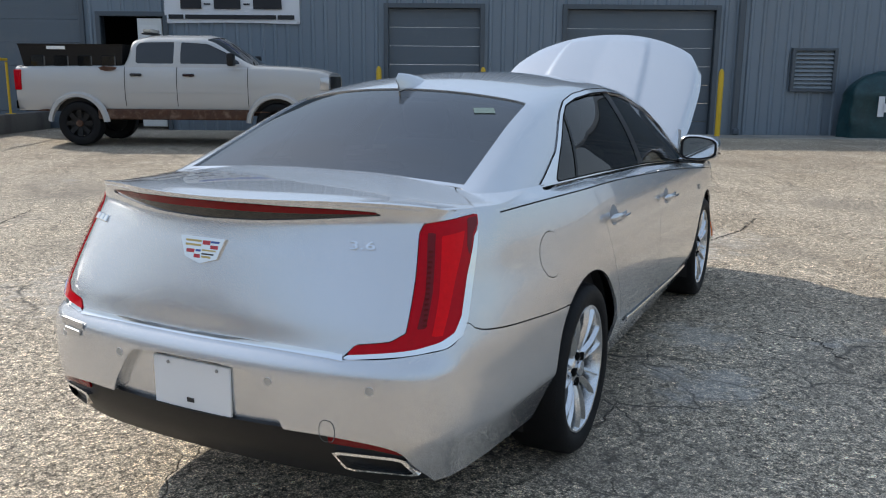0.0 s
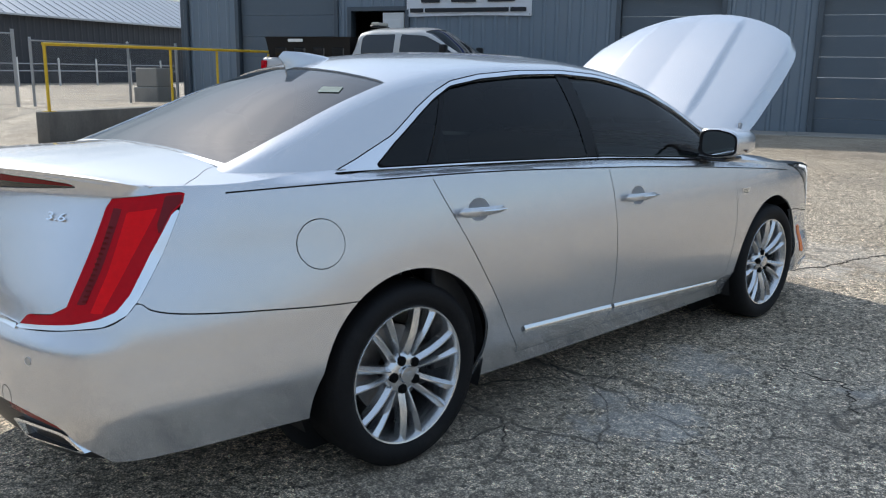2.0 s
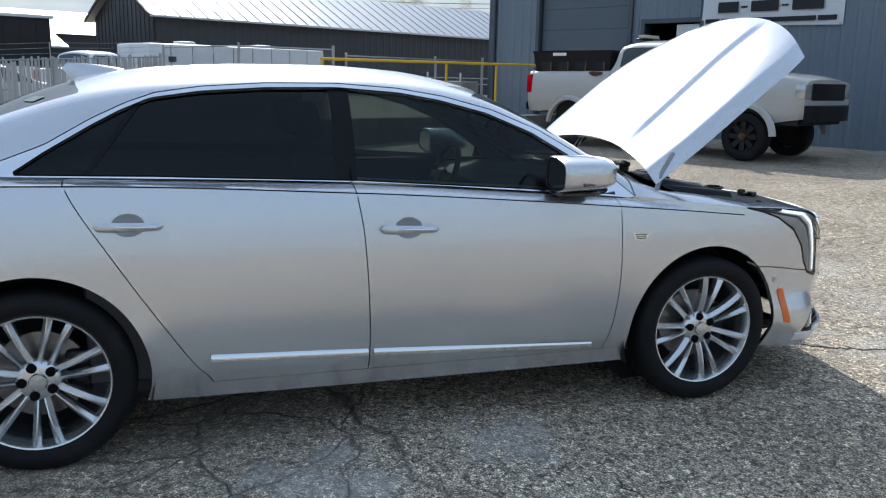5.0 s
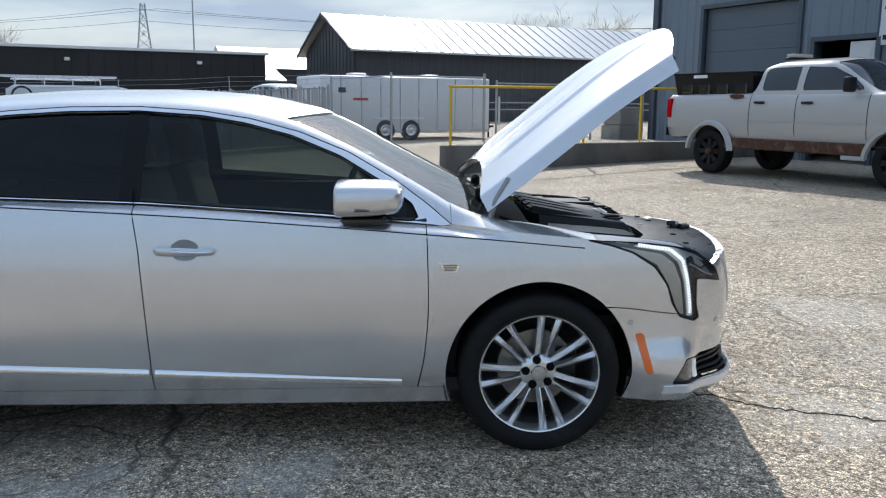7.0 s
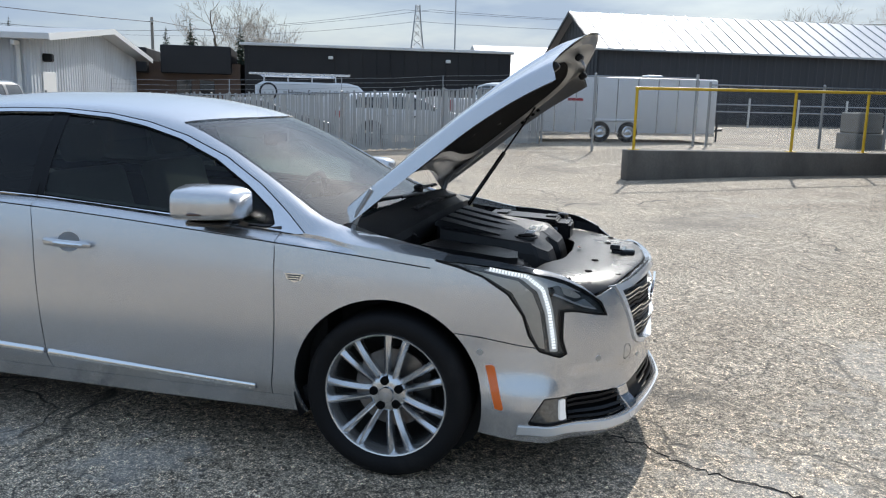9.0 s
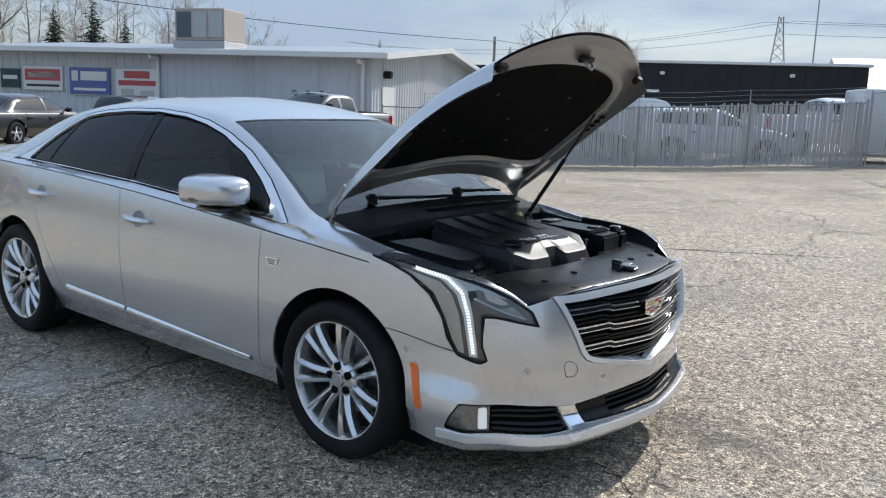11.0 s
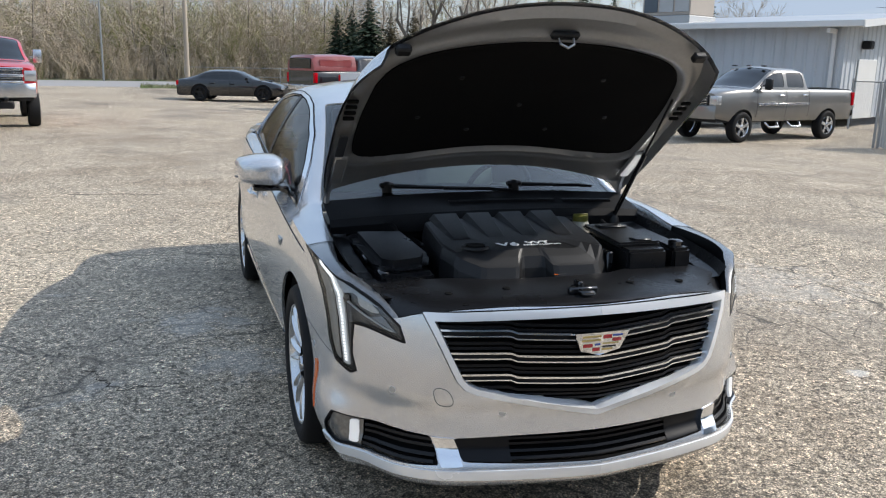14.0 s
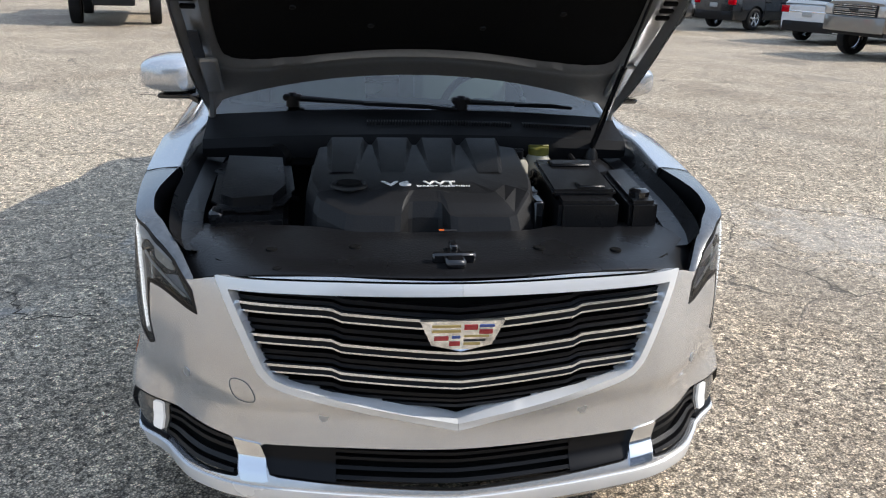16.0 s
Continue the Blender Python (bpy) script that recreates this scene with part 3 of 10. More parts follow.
def ground_z(u, v):
    h = 0.22 * ss((v - 4) / 10)
    f = ss((-u - 8) / 8) * ss((60 + u) / 20)
    h = h * (1 - f) + lerp(LEFT_Z, v) * f
    if v >= 6.85 and u <= -10.5:
        h = max(h, (0.50 - 0.25 * ss((-u - 15) / 4)) * ss((v - 6.9) / 3.0))
    return h * ss((math.sin(TURN) * u + math.cos(TURN) * v + 44) / 7)


def spread(a, b, near, step, grow):
    """Places from a to b, close together round near."""
    out, x, d = [near], near, step
    while x < b:
        x += d
        d *= grow
        out.append(min(x, b))
    x, d = near, step
    while x > a:
        x -= d
        d *= grow
        out.append(max(x, a))
    return sorted(set(out))


def ground():
    bm = BM()
    us = spread(-900, 900, 0.0, 0.9, 1.07) + [-10.56, -10.48]
    vs = spread(-900, 900, 0.0, 0.9, 1.07) + [6.80, 6.86]
    rows = []
    for v in sorted(vs):
        row = []
        for u in sorted(us):
            near = ss((60 - math.hypot(u, v)) / 30)
            z = ground_z(u, v) + 0.012 * near * noise.noise(Vector((u * 0.5, v * 0.5, 3.0)))
            if abs(u) < 7 and abs(v) < 6:
                z *= 0.25
            row.append((u, v, z))
        rows.append(row)
    grid(bm, rows)
    single("ground", bm, M_ASPHALT, "old cracked grey asphalt car park with pale chalky patches", "ground", YARD, kind="structure")


ground()


def crack(pts, width, seed):
    """An open, crumbled crack in the asphalt, as a dark ragged trench."""
    rng = random.Random(seed)
    bm = BM()
    left, right = [], []
    for a, b in zip(pts, pts[1:]):
        n = max(3, int(math.dist(a, b) / 0.025))
        for k in range(n):
            t = k / n
            x = a[0] + (b[0] - a[0]) * t
            y = a[1] + (b[1] - a[1]) * t
            d = Vector((b[0] - a[0], b[1] - a[1], 0)).normalized()
            nrm = Vector((-d.y, d.x, 0))
            j = rng.uniform(-0.025, 0.025)
            w = width * rng.uniform(0.1, 0.9) * min(1, 4 * (t + 0.2))
            p = Vector((x, y, 0.0)) + nrm * j
            z = 0.003
            left.append((p.x + nrm.x * w, p.y + nrm.y * w, z))
            right.append((p.x - nrm.x * w, p.y - nrm.y * w, z))
    mid = [((a[0] + b[0]) / 2, (a[1] + b[1]) / 2, -0.001) for a, b in zip(left, right)]
    grid(bm, [left, mid, right], flip=True)
    single("crack", bm, M_CRACK, "open crumbling crack in the asphalt", "crack", kind="structure", smooth=False)


M_CRACK = mat("crack_dirt", (0.085, 0.073, 0.060), 0.95, var=0.3, scale=8)
crack([(0.16, 2.30), (0.23, 2.42), (0.38, 2.58), (0.48, 2.79), (0.60, 3.13), (0.66, 3.6), (0.86, 4.3), (0.9, 5.2)], 0.011, 3)
crack([(1.37, 0.62), (1.68, 0.65), (1.86, 0.30)], 0.006, 5)
crack([(-5.5, 5.5), (-5.3, 6.1), (-5.5, 6.75)], 0.012, 7)
crack([(-4.95, 3.2), (-4.7, 3.9), (-5.4, 4.8)], 0.012, 8)
crack([(-5.5, 0.25), (-5.9, 0.9), (-6.45, 1.74)], 0.012, 9)
crack([(-5.3, -1.1), (-5.2, -0.2), (-5.8, 0.6)], 0.012, 10)
crack([(2.6, -5.9), (2.0, -5.85), (1.5, -5.7)], 0.010, 11)


# ---- warehouse ----
def ribbed(bm, u0, u1, v, z0, z1, pitch=0.305, depth=0.032, face=-1):
    """Ribbed metal siding in the plane v."""
    pts = []
    u = u0
    while u < u1 - 1e-6:
        for du, dv in ((0.0, 0), (pitch * 0.62, 0), (pitch * 0.72, 1), (pitch * 0.90, 1)):
            if u + du <= u1:
                pts.append((u + du, v + face * depth * dv))
        u += pitch
    pts.append((u1, v))
    grid(bm, [[(a, b, z0) for a, b in pts], [(a, b, z1) for a, b in pts]], flip=face > 0)


FV, WTOP = 15.68, 6.4
HOLES = [(-12.35, -9.40, 3.95), (-8.90, -7.38, 2.92), (-1.96, 0.24, 3.16), (2.31, 5.84, 3.16)]


def warehouse():
    base = 0.10
    w = thing("warehouse", "grey-blue ribbed metal warehouse with roller doors", "warehouse", YARD)
    bm = BM()
    u = -14.2
    for a, b, top in HOLES + [(16.0, 16.0, 0)]:
        ribbed(bm, u, a, FV, base, WTOP)
        if b > a:
            ribbed(bm, a, b, FV, top, WTOP)
        u = b
    part("front_wall", bm, M_SIDING, w, smooth=False)
    bm = BM()
    t = BM()
    ribbed(t, 0, 26, 0, base, WTOP, face=-1)
    add(bm, t, Matrix.Translation((-14.2, FV + 26, 0)) @ Matrix.Rotation(radians(-90), 4, 'Z'))
    part("side_wall", bm, M_SIDING, w, smooth=False)
    bm = BM()
    box(bm, -14.3, 16.1, FV - 0.1, FV + 26, WTOP, WTOP + 0.3)
    part("roof", bm, M_BARNROOF, w, smooth=False)
    u = -14.15
    for a, b, top in HOLES + [(16.0, 16.0, 0)]:      # inner side of the front wall
        for p, q, low in ((u, a, base), (a, b, top)):
            if q > p:
                bm = BM()
                box(bm, p, q, FV + 0.03, FV + 0.20, low, WTOP)
                part("wall_core", bm, M_TRIM, w, smooth=False)
        u = b
    for i, (a, b, top) in enumerate(HOLES):
        bm = BM()      # jambs and header
        for p, q in ((a - 0.11, a), (b, b + 0.11)):
            box(bm, p, q, FV - 0.075, FV + 0.22, base, top + 0.11, 0.006)
        box(bm, a, b, FV - 0.075, FV + 0.22, top, top + 0.11, 0.006)
        part("door_frame", bm, M_TRIM, w, smooth=False)
        if i == 1:
            continue
        d = new("roller_door")
        d.parent = w
        h = (top - base) / 7
        for k in range(7):
            bm = BM()
            z = base + k * h
            box(bm, a, b, FV + 0.10, FV + 0.15, z + 0.003, z + h - 0.003, 0.004)
            for q in range(3):
                box(bm, a + 0.02, b - 0.02, FV + 0.094, FV + 0.102, z + h * (0.2 + 0.28 * q), z + h * (0.2 + 0.28 * q) + 0.035)
            part("panel", bm, M_ROLLER, d, smooth=False)
    # added room behind the open doorway; its shade is put into black walls
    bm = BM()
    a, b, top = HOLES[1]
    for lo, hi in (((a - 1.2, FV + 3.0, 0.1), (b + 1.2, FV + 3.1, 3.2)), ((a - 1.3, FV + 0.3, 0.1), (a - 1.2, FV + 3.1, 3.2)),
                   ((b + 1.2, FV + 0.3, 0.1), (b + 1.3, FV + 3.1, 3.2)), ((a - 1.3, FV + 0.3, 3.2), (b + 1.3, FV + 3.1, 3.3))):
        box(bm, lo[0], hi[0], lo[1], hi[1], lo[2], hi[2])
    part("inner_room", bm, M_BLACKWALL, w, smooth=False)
    bm = BM()
    box(bm, -8.02, -7.42, FV - 0.02, FV + 0.03, 0.3, 2.88, 0.01)
    box(bm, -7.95, -7.50, FV - 0.032, FV - 0.018, 0.5, 2.70, 0.006)
    part("door_leaf", bm, M_WHITETRIM, w, "dirty white door leaf standing in the doorway", smooth=False)
    # corner trim, downpipes
    bm = BM()
    box(bm, -14.28, -14.05, FV - 0.06, FV + 0.16, 0.1, WTOP, 0.01)
    part("corner_trim", bm, M_TRIM, w, smooth=False)
    for u, wd in ((-14.05, 0.12), (6.43, 0.16)):
        bm = BM()
        box(bm, u - wd / 2, u + wd / 2, FV - 0.16, FV - 0.05, 0.35, WTOP, 0.025)
        box(bm, u - wd / 2, u + wd / 2, FV - 0.30, FV - 0.05, 0.24, 0.40, 0.03)
        part("downpipe", bm, M_TRIM, w, smooth=False)
    bm = BM()
    for k in range(9):
        z = 1.36 + k * 0.098
        prism(bm, [(7.78, FV - 0.10, z), (7.78, FV - 0.03, z + 0.075), (7.78, FV - 0.022, z + 0.07), (7.78, FV - 0.092, z - 0.005)], (0.92, 0, 0))
    lv = part("louvre_slats", bm, M_LOUVRE, w, "pale louvred vent", smooth=False)
    bm = BM()
    for lo, hi in (((7.70, 1.28), (7.78, 2.30)), ((8.70, 1.28), (8.78, 2.30)), ((7.78, 1.28), (8.70, 1.34)), ((7.78, 2.24), (8.70, 2.30))):
        box(bm, lo[0], hi[0], FV - 0.12, FV - 0.01, lo[1], hi[1], 0.006)
    part("louvre_frame", bm, M_TRIM, w, smooth=False)
    return w


warehouse()


def text_mesh(words, size, thick=0.002, align='CENTER', squeeze=1.0, bold=0.0):
    cu = bpy.data.curves.new("words", 'FONT')
    cu.body, cu.size, cu.extrude, cu.align_x, cu.align_y = words, size, thick, align, 'CENTER'
    cu.offset = bold
    cu.resolution_u = 3
    ob = new("words", cu)
    dg = bpy.context.evaluated_depsgraph_get()
    bm = BM()
    bm.from_mesh(ob.evaluated_get(dg).to_mesh())
    bpy.data.objects.remove(ob)
    for v in bm.verts:
        v.co.x *= squeeze
    return bm


UPRIGHT = Matrix.Rotation(radians(90), 4, 'X')


def banner():
    s = thing("banner_sign", "white banner with dark lettering fixed to the warehouse wall", "sign", at(-5.70, FV - 0.05, 0))
    bm = BM()
    nx, nz = 17, 7
    rows = [[(-1.62 + 3.24 * i / (nx - 1), 0.018 * noise.noise(Vector((i * 0.5, j * 0.7, 2))) - 0.02, 2.76 + (1.55) * j / (nz - 1)
              + 0.025 * math.cos(math.pi * (i / (nx - 1) - 0.5))) for i in range(nx)] for j in range(nz)]
    grid(bm, rows)
    rim(bm, 0.004)
    part("cloth", bm, M_BANNER, s)
    for word, x in (("AUTO", -1.02), ("DETAILING", 0.56)):
        part("lettering", text_mesh(word, 0.36, 0.003, squeeze=1.02, bold=0.004), M_INK, s, smooth=False, m=Matrix.Translation((x, -0.052, 3.60)) @ UPRIGHT)
    # number and address as bars
    for a, b, c, d in ((-1.22, -0.72, 3.10, 3.33), (-0.42, 0.22, 3.10, 3.33), (0.52, 1.20, 3.10, 3.33), (-0.66, -0.50, 3.19, 3.23), (0.29, 0.44, 3.19, 3.23), (-1.52, -1.16, 2.865, 2.965), (-1.12, 1.06, 2.865, 2.965), (1.10, 1.50, 2.865, 2.965)):
        bm = BM()
        box(bm, a, b, -0.058, -0.050, c, d, 0.004)
        part("writing_bar", bm, M_INK, s, smooth=False)
    bm = BM()
    box(bm, -1.2, 1.2, -0.058, -0.050, 3.90, 4.20, 0.01)
    part("name_bar", bm, M_CREST_BLUE, s, smooth=False)
    for x in (-1.58, 1.58):
        for z in (2.80, 4.27):
            bm = BM()
            spin(bm, [(0, 0.018), (0.012, 0.018), (0.012, 0.009), (0, 0.009)], 10, 'Y', Matrix.Translation((x, -0.055, z)), close=False)
            part("eyelet", bm, M_GALV, s)


banner()


def apron():
    bm = BM()
    for k in range(6):
        u = -3.0 + k * 2.4
        box(bm, u + 0.006, u + 2.394, 14.45, 15.60, 0.0, 0.235 + 0.004 * (k % 3), 0.012)
    single("pavement", bm, M_CONC, "worn concrete apron in front of the roller doors", "apron", YARD, kind="structure", smooth=False)


apron()


def bollard(u, v=14.8):
    b = thing("bollard", "yellow painted steel bollard beside a roller door", "bollard", at(u, v, 0.23), group="bollards by the doors")
    bm = BM()
    spin(bm, [(0, 0.062), (1.43, 0.062), (1.50, 0.052), (1.545, 0.03), (1.555, 0.005)], 18, 'Z')
    part("post", bm, M_YELLOW, b)
    bm = BM()
    spin(bm, [(0, 0.075), (0.02, 0.073), (0.022, 0.06)], 18, 'Z')
    part("collar", bm, M_CONC, b)
    return b


for bu in (5.80, -2.12, 0.30):
    bollard(bu)


def tarp_thing():
    """A waist-high appliance under a green cover."""
    t = thing("covered_grill", "dark green tarpaulin cover draped over a tall grill", "cover", at(9.75, 15.05, 0.22))
    bm = BM()
    rings = []
    n = 40
    for j in range(15):
        h = j / 14
        z = 1.55 * h
        r = 1.0 - 0.10 * h if h < 0.62 else (1.0 - 0.062) * math.sqrt(max(0.0, 1 - ((h - 0.62) / 0.385) ** 2)) + 0.02
        ring = []
        for k in range(n):
            a = 2 * math.pi * k / n
            fold = 0.06 * math.sin(a * 7 + 1.5 * h) * (1 - h) + 0.05 * noise.noise(Vector((math.cos(a) * 2.5, math.sin(a) * 2.5, h * 4)))
            ca, sa = math.cos(a), math.sin(a)
            sx = abs(ca) ** 0.75 * (1 if ca > 0 else -1)
            sy = abs(sa) ** 0.75 * (1 if sa > 0 else -1)
            ring.append(((0.98 * r + fold) * sx, (0.46 * r + fold * 0.6) * sy, max(0.0, z + 0.03 * noise.noise(Vector((a, h * 3, 1))))))
        rings.append(ring)
    grid(bm, rings, loop=True)
    bm.faces.new([v for v in bm.verts][-n:])
    part("cover", bm, M_TARP, t)
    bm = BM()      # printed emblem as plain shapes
    for a, b, c, d in ((-0.30, -0.16, 0.52, 0.98), (0.10, 0.24, 0.52, 0.98), (-0.22, 0.16, 0.62, 0.82)):
        box(bm, a - 0.10, b - 0.10, -0.505, -0.485, c, d, 0.004)
    part("print", bm, M_BANNER, t, "worn white print", smooth=False)
    bm = BM()
    for k in range(7):
        a = k / 7 * 2 * math.pi
        prism(bm, [(0.0, -0.48, 1.16), (0.16 * math.cos(a), -0.485, 1.16 + 0.08 * math.sin(a)), (0.05 * math.cos(a + 0.5), -0.485, 1.16 + 0.05 * math.sin(a + 0.5))], (0, -0.01, 0))
    part("torn_patch", bm, M_BANNER, t, smooth=False)


tarp_thing()


# ---- loading wall, rails, gates and fences ----
def dock_wall():
    bm = BM()
    rows = []
    box(bm, -10.56, -10.26, 6.82, 15.55, -0.05, 0.645, 0.02, seg=2)
    single("retaining_wall", bm, M_CONCDARK, "low stained concrete retaining wall beside the loading area", "wall", YARD, kind="structure")
    r = thing("guard_rail", "yellow painted steel pipe guard rail on the retaining wall", "railing", YARD)
    bm = BM()
    tube(bm, [(-10.41, 6.96, 1.80), (-10.41, 10.3, 1.825), (-10.41, 14.05, 1.85)], 0.030, 10)
    part("top_rail", bm, M_YELLOW, r)
    for v in (6.99, 10.30, 11.9, 14.02):
        bm = BM()
        cyl(bm, (-10.41, v, 0.64), (-10.41, v, 1.80), 0.028, 10)
        part("post", bm, M_YELLOW, r)
        bm = BM()
        box(bm, -10.49, -10.33, v - 0.08, v + 0.08, 0.645, 0.657, 0.003)
        part("base_plate", bm, M_YELLOW, r, smooth=False)


dock_wall()


def wire_mesh(bm, a, b, z0, z1, cell=0.06, r=0.0019):
    """Diagonal wires between two posts."""
    a, b = Vector((a[0], a[1], 0)), Vector((b[0], b[1], 0))
    L = (b - a).length
    d = (b - a) / L
    side = Vector((-d.y, d.x, 0)) * r
    H = z1 - z0
    n = int((L + H) / cell)
    for sgn in (1, -1):
        for k in range(n):
            s0 = k * cell - (H if sgn > 0 else 0)
            pts = []
            for z in (0.0, H):
                pts.append([s0 + (z if sgn > 0 else H - z), z])
            (x0, h0), (x1, h1) = pts
            if sgn < 0:
                x0, x1 = s0, s0 - H
                x0, x1 = x0, x1
            # clip to the panel
            if max(x0, x1) <= 0 or min(x0, x1) >= L:
                continue
            def cut(xa, ha, xb, hb, lim):
                t = (lim - xa) / (xb - xa)
                return lim, ha + (hb - ha) * t
            if x0 < 0: x0, h0 = cut(x0, h0, x1, h1, 0)
            if x1 < 0: x1, h1 = cut(x0, h0, x1, h1, 0)
            if x0 > L: x0, h0 = cut(x0, h0, x1, h1, L)
            if x1 > L: x1, h1 = cut(x0, h0, x1, h1, L)
            p, q = a + d * x0 + Vector((0, 0, z0 + h0)), a + d * x1 + Vector((0, 0, z0 + h1))
            up = Vector((0, 0, r * 1.5))
            v = [bm.verts.new(w) for w in (p - up, p + side, p + up, q - up, q + side, q + up)]
            bm.faces.new((v[0], v[3], v[4], v[1]))
            bm.faces.new((v[1], v[4], v[5], v[2]))
            bm.faces.new((v[2], v[5], v[3], v[0]))


def fence_run(pts, height, name, label, slats=False, z=None, barbs=True, post_every=3.0, mesh=True):
    f = thing(name, label, "fence", YARD)
    for a, b in zip(pts, pts[1:]):
        L = math.dist(a, b)
        n = max(1, round(L / post_every))
        for k in range(n):
            p = (a[0] + (b[0] - a[0]) * k / n, a[1] + (b[1] - a[1]) * k / n)
            q = (a[0] + (b[0] - a[0]) * (k + 1) / n, a[1] + (b[1] - a[1]) * (k + 1) / n)
            zp = ground_z(*p) if z is None else z
            bm = BM()
            tube(bm, [(*p, zp - 0.1), (*p, zp + height + 0.06), (*p, zp + height + 0.08)], [0.034, 0.034, 0.012], 8)
            if barbs:
                tube(bm, [(*p, zp + height), (p[0] - 0.05, p[1], zp + height + 0.42)], 0.012, 6)
            part("post", bm, M_GALV, f)
            bm = BM()
            zq = ground_z(*q) if z is None else z
            tube(bm, [(*p, zp + height), (*q, zq + height)], 0.020, 6)
            part("top_rail", bm, M_GALV, f)
            if mesh:
                bm = BM()
                wire_mesh(bm, p, q, min(zp, zq) + 0.03, min(zp, zq) + height)
                tagged(part("wire_mesh", bm, M_GALV, f, smooth=False), kind="stuff")
            if barbs:
                bm = BM()
                for h in (0.15, 0.28, 0.41):
                    tube(bm, [(p[0] - h * 0.12, p[1], zp + height + h), ((p[0] + q[0]) / 2 - h * 0.12, (p[1] + q[1]) / 2, (zp + zq) / 2 + height + h - 0.03), (q[0] - h * 0.12, q[1], zq + height + h)], 0.004, 4)
                part("barbed_wire", bm, M_GALV, f)
    p, zp = pts[-1], (ground_z(*pts[-1]) if z is None else z)
    bm = BM()
    tube(bm, [(*p, zp - 0.1), (*p, zp + height + 0.10)], 0.040, 8)
    part("end_post", bm, M_GALV, f)
    if slats:
        rng = random.Random(11)
        bm = BM()
        box(bm, -0.026, 0.026, -0.003, 0.003, 0.0, 1.0)
        me = bpy.data.meshes.new("slat")
        bm.to_mesh(me)
        bm.free()
        me.materials.append(M_SLAT)
        for a, b in zip(pts, pts[1:]):
            L = math.dist(a, b)
            n = int(L / 0.062)
            ang = math.atan2(b[1] - a[1], b[0] - a[0])
            for k in range(n):
                t = (k + 0.5) / n
                u, v = a[0] + (b[0] - a[0]) * t, a[1] + (b[1] - a[1]) * t
                zz = ground_z(u, v) + rng.uniform(0.0, 0.06)
                h = height + rng.uniform(-0.03, 0.10) + (rng.uniform(-0.5, -0.1) if rng.random() < 0.02 else 0)
                share("slat", me, f, Matrix.Translation((u, v, zz)) @ Matrix.Rotation(ang + rng.uniform(-0.25, 0.25), 4, 'Z')
                      @ Matrix.Rotation(rng.uniform(-0.02, 0.02), 4, 'Y') @ Matrix.Diagonal((1, 1, h - 0.05, 1)))
    return f


fence_run([(-19.5, -4.2), (-19.5, 2.0), (-19.5, 7.85)], 1.66, "slatted_fence", "chain-link fence filled with upright silver privacy slats", slats=True)
fence_run([(-19.5, -4.3), (-24.5, -5.0), (-26.8, -7.8)], 1.62, "chain_link_fence", "bare galvanised chain-link fence by the white building", barbs=False)
fence_run([(-19.5, 7.95), (-15.6, 8.1), (-15.1, 10.6)], 1.80, "chain_link_gate", "galvanised chain-link gate standing open across the yard entry", barbs=False, z=0.36)
fence_run([(-14.8, 10.8), (-14.6, 13.8), (-14.4, 15.5)], 1.55, "chain_link_fence", "galvanised chain-link fence panels next to the warehouse corner", barbs=False, z=0.46)


def blocks():
    s = thing("concrete_blocks", "two grey concrete blocks stacked by the warehouse corner", "block", at(-14.95, 15.2, 0.44))
    bm = BM()
    box(bm, -0.42, 0.42, -0.40, 0.40, 0, 0.45, 0.03)
    part("block", bm, M_CONC, s, smooth=False)
    bm = BM()
    box(bm, -0.36, 0.38, -0.36, 0.36, 0.452, 0.98, 0.03)
    part("block", bm, M_CONC, s, smooth=False)


blocks()


